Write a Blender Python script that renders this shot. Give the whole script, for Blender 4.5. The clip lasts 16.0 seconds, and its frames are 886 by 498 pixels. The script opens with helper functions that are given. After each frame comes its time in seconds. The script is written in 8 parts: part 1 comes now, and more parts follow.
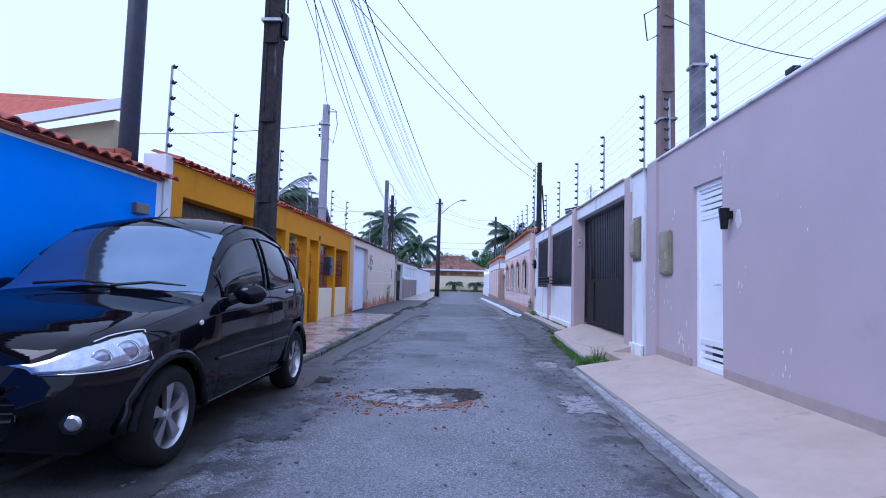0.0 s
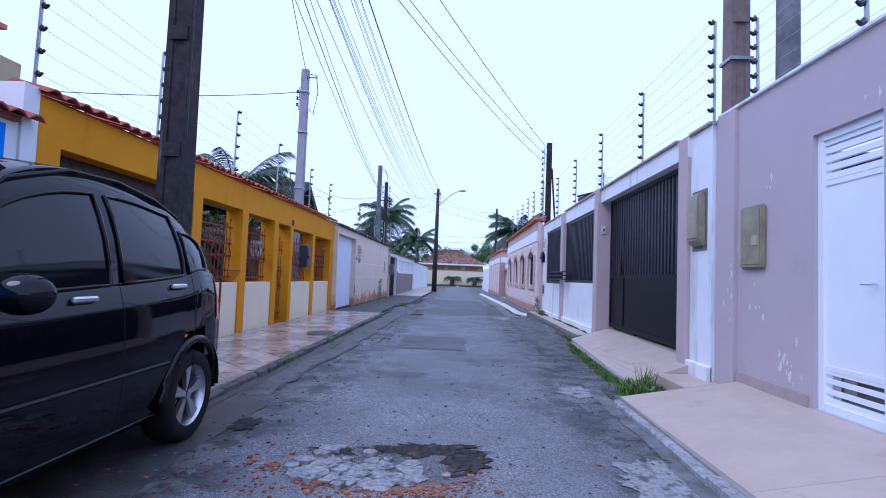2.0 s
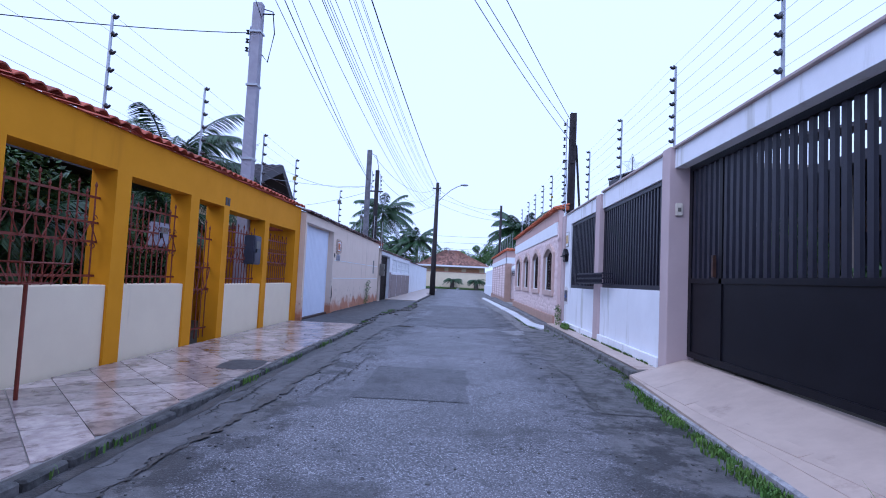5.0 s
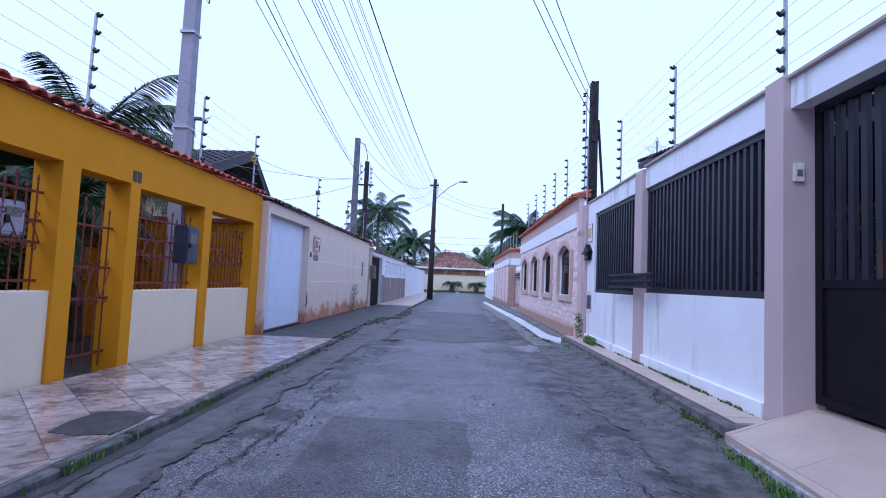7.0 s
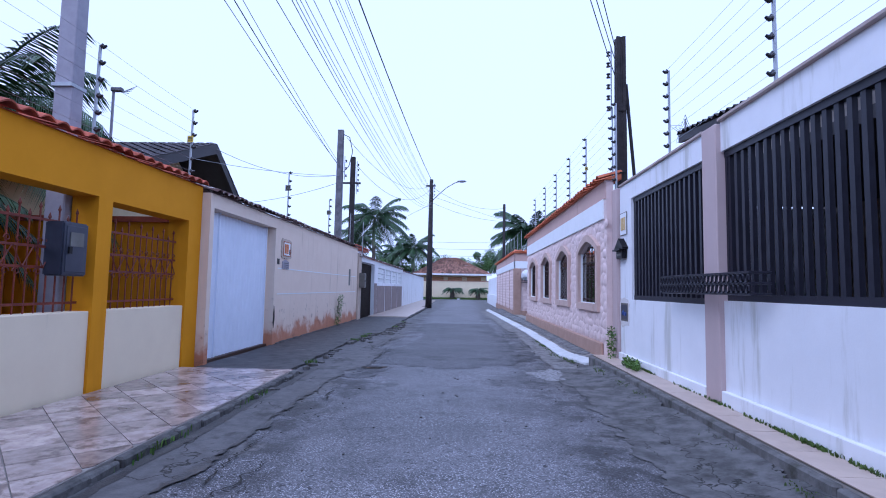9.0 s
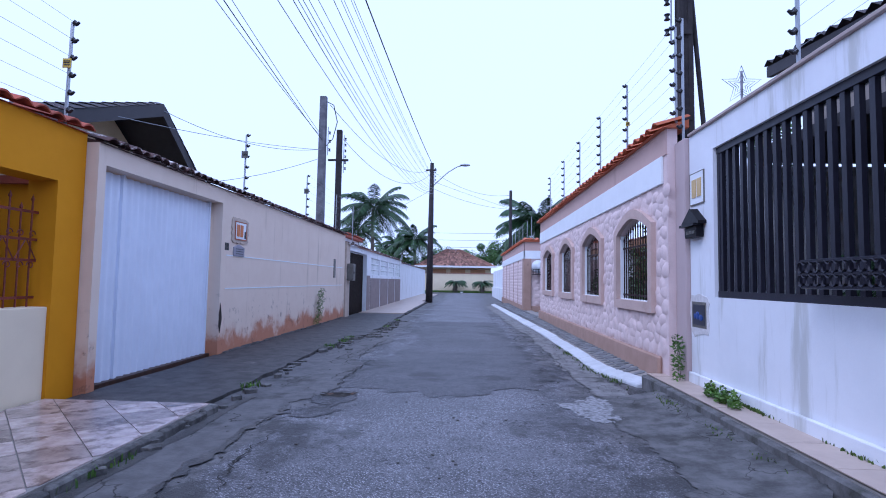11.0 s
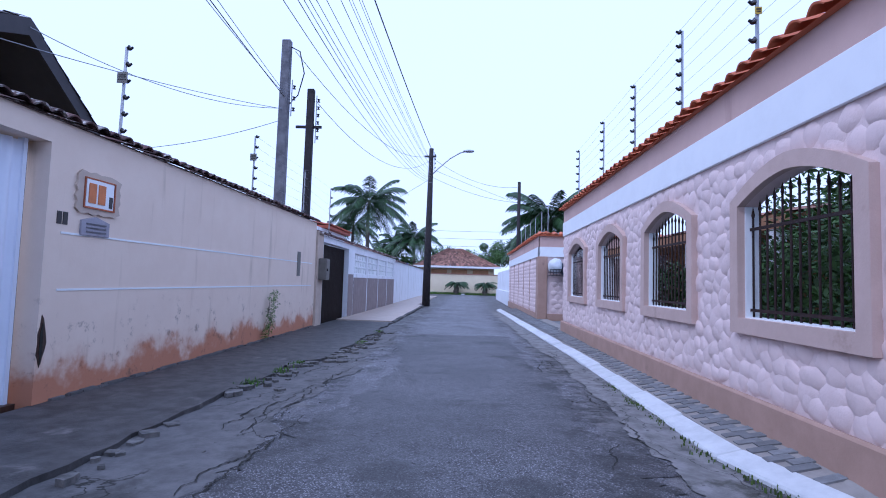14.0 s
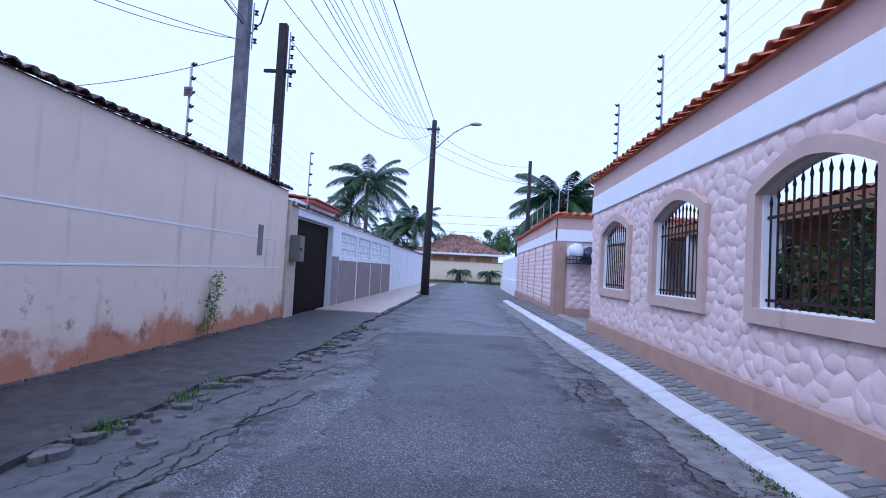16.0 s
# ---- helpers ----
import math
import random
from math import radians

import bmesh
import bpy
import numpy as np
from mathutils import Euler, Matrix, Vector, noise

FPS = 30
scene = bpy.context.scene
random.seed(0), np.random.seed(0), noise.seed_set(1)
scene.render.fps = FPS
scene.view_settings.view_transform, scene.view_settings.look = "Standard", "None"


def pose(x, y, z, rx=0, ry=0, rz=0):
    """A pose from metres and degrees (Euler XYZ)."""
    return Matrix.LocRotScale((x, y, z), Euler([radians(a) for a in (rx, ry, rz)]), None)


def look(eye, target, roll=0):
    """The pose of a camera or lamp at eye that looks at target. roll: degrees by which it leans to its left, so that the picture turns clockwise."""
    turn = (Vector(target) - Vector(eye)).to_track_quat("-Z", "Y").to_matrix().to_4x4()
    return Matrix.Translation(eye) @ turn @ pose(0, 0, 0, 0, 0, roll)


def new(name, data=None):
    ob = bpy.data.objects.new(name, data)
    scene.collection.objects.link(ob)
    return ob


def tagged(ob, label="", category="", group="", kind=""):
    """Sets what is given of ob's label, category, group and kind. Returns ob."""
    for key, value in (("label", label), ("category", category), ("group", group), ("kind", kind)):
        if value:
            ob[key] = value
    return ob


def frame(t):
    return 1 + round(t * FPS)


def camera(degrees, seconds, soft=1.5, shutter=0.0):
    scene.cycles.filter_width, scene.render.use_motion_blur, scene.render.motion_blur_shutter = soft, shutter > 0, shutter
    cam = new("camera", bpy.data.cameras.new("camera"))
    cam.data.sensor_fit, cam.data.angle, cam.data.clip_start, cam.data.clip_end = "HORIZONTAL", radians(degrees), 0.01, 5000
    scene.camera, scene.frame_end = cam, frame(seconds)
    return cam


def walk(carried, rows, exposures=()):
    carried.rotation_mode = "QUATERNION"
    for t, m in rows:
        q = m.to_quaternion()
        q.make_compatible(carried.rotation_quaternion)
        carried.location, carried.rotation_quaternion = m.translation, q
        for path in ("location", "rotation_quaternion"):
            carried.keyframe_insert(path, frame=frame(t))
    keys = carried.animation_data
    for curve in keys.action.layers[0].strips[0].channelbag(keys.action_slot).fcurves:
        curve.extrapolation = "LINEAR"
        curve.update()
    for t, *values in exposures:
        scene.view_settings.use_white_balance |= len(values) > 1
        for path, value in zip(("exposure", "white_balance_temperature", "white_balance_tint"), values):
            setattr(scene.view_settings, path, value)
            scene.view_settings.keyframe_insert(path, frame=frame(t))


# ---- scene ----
cam = camera(81.1, 16.0, 1.0)
METRES, EYE, TILT, LEAN, TURN = 18.755, 1.2, -0.66, 0.0, 2.1
ROWS = [
    (0.0, 0.0, 0.0, 0.0, -0.12, 4.3, -1.53),
    (0.5, 0.0016, 0.0318, 0.0003, -0.25, 4.15, -1.63),
    (1.0, 0.0025, 0.0574, 0.0002, -0.28, 3.83, -1.8),
    (1.5, 0.0038, 0.0899, 0.0002, -0.27, 3.55, -2.0),
    (2.0, 0.0048, 0.116, 0.0009, -0.28, 3.72, -2.16),
    (2.5, 0.0059, 0.1423, 0.0013, -0.26, 3.8, -2.11),
    (3.0, 0.0077, 0.1756, 0.002, -0.27, 3.98, -2.1),
    (3.5, 0.0085, 0.2022, 0.0023, -0.25, 4.24, -2.37),
    (4.0, 0.0096, 0.2363, 0.0023, -0.26, 4.15, -2.74),
    (6.5, 0.0166, 0.3896, 0.0042, -0.14, 3.85, -2.47),
    (7.0, 0.018, 0.4248, 0.0049, -0.21, 4.28, -2.45),
    (7.5, 0.0185, 0.4533, 0.0053, -0.23, 4.53, -2.96),
    (8.0, 0.0198, 0.4887, 0.0067, -0.1, 4.8, -2.54),
    (8.5, 0.0225, 0.5172, 0.0079, -0.06, 4.93, -1.54),
    (9.0, 0.0241, 0.5458, 0.0087, -0.07, 4.97, -1.01),
    (11.5, 0.0311, 0.7084, 0.0103, 0.34, 3.95, -0.97),
    (12.0, 0.0323, 0.7369, 0.01, 0.26, 3.75, -0.94),
    (12.5, 0.032, 0.7729, 0.01, 0.26, 3.5, -2.05),
    (13.0, 0.0326, 0.8014, 0.011, 0.34, 3.63, -2.31),
    (13.5, 0.0347, 0.8369, 0.0123, 0.42, 4.12, -1.76),
    (14.0, 0.0355, 0.8657, 0.0123, 0.48, 4.29, -1.74),
    (14.5, 0.0359, 0.9022, 0.0124, 0.52, 4.19, -2.28),
    (15.0, 0.0364, 0.9317, 0.0126, 0.59, 3.8, -2.64),
    (15.5, 0.0369, 0.9691, 0.0119, 0.68, 3.13, -3.0),
    (16.0, 0.0375, 0.9989, 0.0113, 0.72, 2.92, -3.03),
]
walk(cam, [(t, pose(0, 0, EYE, TILT, LEAN, TURN) @ pose(METRES * x, METRES * y, METRES * z, 90 + pitch, roll, yaw)) for t, x, y, z, yaw, pitch, roll in ROWS],
     exposures=[(0.0, 0.3, 5020, 27), (16.0, 0.3, 5020, 27)])

# ---- light ----
world = bpy.data.worlds.new("overcast")
scene.world = world
world.use_nodes = True
wn, wl = world.node_tree.nodes, world.node_tree.links
sky = wn.new("ShaderNodeTexSky")
sky.sky_type, sky.sun_disc = "NISHITA", False
sky.sun_elevation, sky.sun_rotation = radians(49), radians(230)
sky.air_density, sky.dust_density = 1.0, 4.0
veil = wn.new("ShaderNodeMixRGB")           # thin bright cloud over the whole sky
veil.blend_type = "MIX"
veil.inputs["Fac"].default_value = 0.93
veil.inputs["Color2"].default_value = (8.0, 9.2, 10.6, 1)
wl.new(sky.outputs[0], veil.inputs["Color1"])
wl.new(veil.outputs[0], wn["Background"].inputs["Color"])
wn["Background"].inputs["Strength"].default_value = 0.10
sun = new("sun", bpy.data.lights.new("sun", "SUN"))
sun.data.energy, sun.data.angle, sun.data.color = 0.9, radians(25), (1.0, 0.96, 0.9)
sun.matrix_world = look((-12, -10, 18), (0, 0, 0))


# ---- materials ----
def mk(name, a, b=None, scale=6.0, rough=0.8, bump=0.15, fine=60.0, metal=0.0, stain=None, stain_scale=0.7, stain_at=0.6,
       rnd=0.0, spec=0.5, streak=False, isl=0.0, coat=0.0):
    """Colour a mottled with b, a stain in larger patches, fine grain as bump."""
    m = bpy.data.materials.new(name)
    m.use_nodes = True
    n, l = m.node_tree.nodes, m.node_tree.links
    p = n["Principled BSDF"]
    p.inputs["Roughness"].default_value, p.inputs["Metallic"].default_value = rough, metal
    p.inputs["Specular IOR Level"].default_value = spec
    p.inputs["Coat Weight"].default_value = coat
    p.inputs["Coat Roughness"].default_value = 0.04
    tc = n.new("ShaderNodeTexCoord")
    b = b or tuple(c * 0.8 for c in a)
    place = tc.outputs["Object"]
    if rnd:                                     # each loose piece gets its own cut of the pattern
        shift = n.new("ShaderNodeVectorMath")
        shift.operation = "MULTIPLY_ADD"
        l.new(n.new("ShaderNodeObjectInfo").outputs["Random"], shift.inputs[0])
        shift.inputs[1].default_value = (71.0, 37.0, 53.0)
        l.new(place, shift.inputs[2])
        place = shift.outputs[0]

    def nz(s, detail=9.0, vec=None):
        t = n.new("ShaderNodeTexNoise")
        t.inputs["Scale"].default_value, t.inputs["Detail"].default_value, t.inputs["Roughness"].default_value = s, detail, 0.64
        l.new(vec or place, t.inputs["Vector"])
        return t.outputs["Fac"]

    def ramp(v, lo, hi):
        r = n.new("ShaderNodeMapRange")
        r.interpolation_type = "SMOOTHSTEP"
        r.inputs["From Min"].default_value, r.inputs["From Max"].default_value = lo, hi
        l.new(v, r.inputs["Value"])
        return r.outputs[0]

    def mix(f, c1, c2, kind="MIX"):
        x = n.new("ShaderNodeMixRGB")
        x.blend_type = kind
        for s, v in (("Fac", f), ("Color1", c1), ("Color2", c2)):
            if isinstance(v, (tuple, float, int)):
                x.inputs[s].default_value = (*v, 1) if isinstance(v, tuple) else v
            else:
                l.new(v, x.inputs[s])
        return x.outputs[0]

    col = mix(ramp(nz(scale), 0.3, 0.7), a, b)
    grain = nz(fine, 3.0)
    if stain:
        vec = None
        if streak:
            mp = n.new("ShaderNodeMapping")
            mp.inputs["Scale"].default_value = (1, 1, 0.12)
            l.new(place, mp.inputs["Vector"])
            vec = mp.outputs[0]
        col = mix(ramp(nz(stain_scale, 8.0, vec), stain_at, stain_at + 0.14), col, stain)
    if rnd or isl:
        src = n.new("ShaderNodeObjectInfo").outputs["Random"] if rnd else n.new("ShaderNodeNewGeometry").outputs["Random Per Island"]
        k = rnd or isl
        r = n.new("ShaderNodeMapRange")
        r.inputs["To Min"].default_value, r.inputs["To Max"].default_value = 1 - k, 1 + k
        l.new(src, r.inputs["Value"])
        hs = n.new("ShaderNodeHueSaturation")
        l.new(r.outputs[0], hs.inputs["Value"])
        l.new(col, hs.inputs["Color"])
        col = hs.outputs[0]
    l.new(col, p.inputs["Base Color"])
    if bump:
        bp = n.new("ShaderNodeBump")
        bp.inputs["Strength"].default_value, bp.inputs["Distance"].default_value = bump, 0.01
        l.new(grain, bp.inputs["Height"])
        l.new(bp.outputs[0], p.inputs["Normal"])
    rr = n.new("ShaderNodeMapRange")
    rr.inputs["To Min"].default_value, rr.inputs["To Max"].default_value = max(0.02, rough - 0.08), min(1, rough + 0.08)
    l.new(nz(scale * 2), rr.inputs["Value"])
    l.new(rr.outputs[0], p.inputs["Roughness"])
    return m


def road_material(name="asphalt", k=1.0, patched=False):
    m = bpy.data.materials.new(name)
    m.use_nodes = True
    n, l = m.node_tree.nodes, m.node_tree.links
    p = n["Principled BSDF"]
    tc = n.new("ShaderNodeTexCoord")
    obj_co = tc.outputs["Object"]

    def nz(s, d=6.0, rough=0.55):
        t = n.new("ShaderNodeTexNoise")
        t.inputs["Scale"].default_value, t.inputs["Detail"].default_value, t.inputs["Roughness"].default_value = s, d, rough
        l.new(obj_co, t.inputs["Vector"])
        return t

    def step(v, lo, hi):
        r = n.new("ShaderNodeMapRange")
        r.interpolation_type = "SMOOTHSTEP"
        r.inputs["From Min"].default_value, r.inputs["From Max"].default_value = lo, hi
        l.new(v, r.inputs["Value"])
        return r.outputs[0]

    def op(kind, a, b):
        x = n.new("ShaderNodeMath")
        x.operation = kind
        for i, v in enumerate((a, b)):
            if isinstance(v, (int, float)):
                x.inputs[i].default_value = v
            else:
                l.new(v, x.inputs[i])
        return x.outputs[0]

    def mix(f, a, b):
        x = n.new("ShaderNodeMixRGB")
        for s, v in (("Fac", f), ("Color1", a), ("Color2", b)):
            if isinstance(v, tuple):
                x.inputs[s].default_value = (*v, 1)
            else:
                l.new(v, x.inputs[s])
        return x.outputs[0]

    sep = n.new("ShaderNodeSeparateXYZ")
    l.new(obj_co, sep.inputs[0])
    big, mid = nz(0.55).outputs["Fac"], nz(2.3).outputs["Fac"]
    grit = nz(62, 3.0, 0.7).outputs["Fac"]
    col = mix(step(big, 0.4, 0.6), (0.082, 0.082, 0.093), (0.155, 0.155, 0.172))
    col = mix(op("MULTIPLY", step(nz(1.3, 9.0, 0.7).outputs["Fac"], 0.5, 0.62), 0.55), col, (0.17, 0.17, 0.188))
    col = mix(op("MULTIPLY", step(nz(6.0, 6.0, 0.65).outputs["Fac"], 0.52, 0.64), 0.5), col, (0.03, 0.03, 0.034))
    col = mix(step(mid, 0.52, 0.75), col, (0.05, 0.05, 0.057))
    # pale worn aggregate
    worn = step(nz(0.7, 7.0, 0.6).outputs["Fac"], 0.36, 0.6)
    cell = n.new("ShaderNodeTexVoronoi")
    cell.inputs["Scale"].default_value = 105
    l.new(obj_co, cell.inputs["Vector"])
    chip = n.new("ShaderNodeSeparateColor")
    l.new(cell.outputs["Color"], chip.inputs[0])
    pale = op("MULTIPLY", step(chip.outputs[0], 0.52, 0.85), step(cell.outputs["Distance"], 0.62, 0.3))
    col = mix(op("MULTIPLY", step(grit, 0.5, 0.62), 0.6), col, (0.25, 0.25, 0.275))
    col = mix(op("MULTIPLY", pale, op("ADD", op("MULTIPLY", worn, 0.7), 0.3)), col, (0.72, 0.72, 0.78))
    col = mix(op("MULTIPLY", step(chip.outputs[1], 0.72, 0.92), 0.75), col, (0.016, 0.016, 0.02))
    fleck = nz(17, 2.0, 0.5).outputs["Fac"]
    col = mix(op("MULTIPLY", step(fleck, 0.665, 0.7), 0.9), col, (0.012, 0.012, 0.014))
    # the older, paler surfacing at the start of the street
    old = op("SUBTRACT", 1.0, step(op("ADD", sep.outputs["Y"], op("MULTIPLY", nz(0.6).outputs["Fac"], 6.0)), 7.5, 12.5))
    speck = step(nz(45, 4.0, 0.75).outputs["Fac"], 0.42, 0.6)
    col = mix(op("MULTIPLY", old, op("ADD", op("MULTIPLY", speck, 0.4), 0.08)), col, (0.3, 0.3, 0.33))
    # old cement along the gutters
    wob = op("MULTIPLY", op("SUBTRACT", nz(0.9).outputs["Fac"], 0.5), 1.6)
    left = step(op("SUBTRACT", op("MULTIPLY", sep.outputs["X"], -1.0), wob), 1.42, 1.62)
    right = step(op("ADD", sep.outputs["X"], wob), 1.15, 1.5)
    edge = op("MAXIMUM", left, right)
    cem = mix(step(nz(5).outputs["Fac"], 0.35, 0.65), (0.085, 0.083, 0.083), (0.18, 0.175, 0.175))
    col = mix(op("MULTIPLY", edge, 0.0 if patched else 0.85), col, cem)
    # black mould and broken surfacing towards both sides
    lean_x = op("ABSOLUTE", op("ADD", sep.outputs["X"], 0.1), 0.0)
    mould = op("MULTIPLY", step(op("ADD", lean_x, op("MULTIPLY", nz(0.8).outputs["Fac"], 0.9)), 1.25, 1.75), step(nz(2.2, 10.0, 0.75).outputs["Fac"], 0.47, 0.56))
    col = mix(op("MULTIPLY", mould, 0.75), col, (0.022, 0.022, 0.023))
    # damp dark blotches and moss
    col = mix(op("MULTIPLY", step(nz(0.8, 8, 0.65).outputs["Fac"], 0.57, 0.66), 0.65), col, (0.035, 0.035, 0.037))
    # cracks
    wrp = n.new("ShaderNodeMixRGB")
    wrp.blend_type = "ADD"
    wrp.inputs["Fac"].default_value = 0.9
    l.new(obj_co, wrp.inputs["Color1"])
    l.new(nz(3.0).outputs["Color"], wrp.inputs["Color2"])
    vor = n.new("ShaderNodeTexVoronoi")
    vor.feature = "DISTANCE_TO_EDGE"
    vor.inputs["Scale"].default_value = 1.5
    l.new(wrp.outputs[0], vor.inputs["Vector"])
    crack = op("SUBTRACT", 1.0, step(vor.outputs["Distance"], 0.003, 0.013))
    where = op("MAXIMUM", step(nz(0.45).outputs["Fac"], 0.6, 0.68), op("MULTIPLY", edge, step(nz(0.7).outputs["Fac"], 0.42, 0.55)))
    crack = op("MULTIPLY", crack, where)
    col = mix(crack, col, (0.02, 0.02, 0.02))
    hs = n.new("ShaderNodeHueSaturation")
    hs.inputs["Value"].default_value = 0.88 * k
    l.new(col, hs.inputs["Color"])
    l.new(hs.outputs[0], p.inputs["Base Color"])
    rough = n.new("ShaderNodeMapRange")
    rough.inputs["To Min"].default_value, rough.inputs["To Max"].default_value = 0.42, 0.8
    l.new(big, rough.inputs["Value"])
    l.new(rough.outputs[0], p.inputs["Roughness"])
    hgt = op("SUBTRACT", op("ADD", op("MULTIPLY", op("ADD", grit, pale), 0.5), op("MULTIPLY", mid, 0.8)), crack)
    bp = n.new("ShaderNodeBump")
    bp.inputs["Strength"].default_value, bp.inputs["Distance"].default_value = 0.8, 0.014
    l.new(hgt, bp.inputs["Height"])
    l.new(bp.outputs[0], p.inputs["Normal"])
    return m


def beige_material():
    """Beige paint that has peeled to orange plaster in an uneven band along the foot."""
    m = mk("beige_wall_paint", (0.73, 0.6, 0.495), (0.76, 0.635, 0.53), 3, 0.9, 0.2, 50, stain=(0.55, 0.445, 0.35), stain_scale=2.4, stain_at=0.57, streak=True)
    n, l = m.node_tree.nodes, m.node_tree.links
    p = n["Principled BSDF"]
    old = p.inputs["Base Color"].links[0].from_socket
    tc = n.new("ShaderNodeTexCoord")
    sep = n.new("ShaderNodeSeparateXYZ")
    l.new(tc.outputs["Object"], sep.inputs[0])
    t = n.new("ShaderNodeTexNoise")
    t.inputs["Scale"].default_value, t.inputs["Detail"].default_value = 2.5, 8
    l.new(tc.outputs["Object"], t.inputs["Vector"])
    fine = n.new("ShaderNodeTexNoise")
    fine.inputs["Scale"].default_value, fine.inputs["Detail"].default_value = 11, 8
    l.new(tc.outputs["Object"], fine.inputs["Vector"])

    def math_node(kind, u, v):
        k = n.new("ShaderNodeMath")
        k.operation = kind
        for i, q in enumerate((u, v)):
            if isinstance(q, (int, float)):
                k.inputs[i].default_value = q
            else:
                l.new(q, k.inputs[i])
        return k.outputs[0]

    def ramp(v, lo, hi):
        r = n.new("ShaderNodeMapRange")
        r.interpolation_type = "SMOOTHSTEP"
        r.inputs["From Min"].default_value, r.inputs["From Max"].default_value = lo, hi
        l.new(v, r.inputs["Value"])
        return r.outputs[0]

    def over(f, c, colour):
        x = n.new("ShaderNodeMixRGB")
        l.new(f, x.inputs["Fac"])
        l.new(c, x.inputs["Color1"])
        x.inputs["Color2"].default_value = (*colour, 1)
        return x.outputs[0]

    edge = math_node("ADD", sep.outputs["Z"], math_node("ADD", math_node("MULTIPLY", t.outputs["Fac"], -0.75), math_node("MULTIPLY", fine.outputs["Fac"], -0.3)))
    worn = over(math_node("MULTIPLY", ramp(edge, 0.0, -0.3), 0.6), old, (0.52, 0.3, 0.21))
    bare = over(math_node("MULTIPLY", ramp(edge, -0.14, -0.34), 0.9), worn, (0.47, 0.19, 0.1))
    blot = n.new("ShaderNodeTexNoise")
    blot.inputs["Scale"].default_value, blot.inputs["Detail"].default_value, blot.inputs["Roughness"].default_value = 5.0, 9, 0.75
    l.new(tc.outputs["Object"], blot.inputs["Vector"])
    mould = math_node("MULTIPLY", ramp(blot.outputs["Fac"], 0.56, 0.66), ramp(edge, 0.5, -0.1))
    dirty = over(math_node("MULTIPLY", mould, 0.6), bare, (0.13, 0.09, 0.07))
    l.new(dirty, p.inputs["Base Color"])
    return m


def cracked(name, a, b, stain, amount=0.45, scale=1.1):
    """Old smooth cement with mottling, dirt and a net of thin dark cracks."""
    m = mk(name, a, b, 5, 0.75, 0.4, 45, stain=stain, stain_scale=1.8, stain_at=0.54)
    n, l = m.node_tree.nodes, m.node_tree.links
    p = n["Principled BSDF"]
    old = p.inputs["Base Color"].links[0].from_socket
    tc = n.new("ShaderNodeTexCoord")
    wob = n.new("ShaderNodeTexNoise")
    wob.inputs["Scale"].default_value, wob.inputs["Detail"].default_value = 3.5, 5
    l.new(tc.outputs["Object"], wob.inputs["Vector"])
    add = n.new("ShaderNodeMixRGB")
    add.blend_type = "ADD"
    add.inputs["Fac"].default_value = 0.7
    mp = n.new("ShaderNodeMapping")
    mp.inputs["Scale"].default_value = (1.6, 0.7, 1)
    l.new(tc.outputs["Object"], mp.inputs["Vector"])
    l.new(mp.outputs[0], add.inputs["Color1"])
    l.new(wob.outputs["Color"], add.inputs["Color2"])
    vor = n.new("ShaderNodeTexVoronoi")
    vor.feature = "DISTANCE_TO_EDGE"
    vor.inputs["Scale"].default_value = scale
    l.new(add.outputs[0], vor.inputs["Vector"])
    r = n.new("ShaderNodeMapRange")
    r.interpolation_type = "SMOOTHSTEP"
    r.inputs["From Min"].default_value, r.inputs["From Max"].default_value = 0.018, 0.004
    l.new(vor.outputs["Distance"], r.inputs["Value"])
    where = n.new("ShaderNodeTexNoise")
    where.inputs["Scale"].default_value = 0.9
    l.new(tc.outputs["Object"], where.inputs["Vector"])
    r2 = n.new("ShaderNodeMapRange")
    r2.interpolation_type = "SMOOTHSTEP"
    r2.inputs["From Min"].default_value, r2.inputs["From Max"].default_value = amount, amount + 0.1
    l.new(where.outputs["Fac"], r2.inputs["Value"])
    k = n.new("ShaderNodeMath")
    k.operation = "MULTIPLY"
    l.new(r.outputs[0], k.inputs[0])
    l.new(r2.outputs[0], k.inputs[1])
    x = n.new("ShaderNodeMixRGB")
    l.new(k.outputs[0], x.inputs["Fac"])
    l.new(old, x.inputs["Color1"])
    x.inputs["Color2"].default_value = (0.012, 0.012, 0.01, 1)
    l.new(x.outputs[0], p.inputs["Base Color"])
    return m


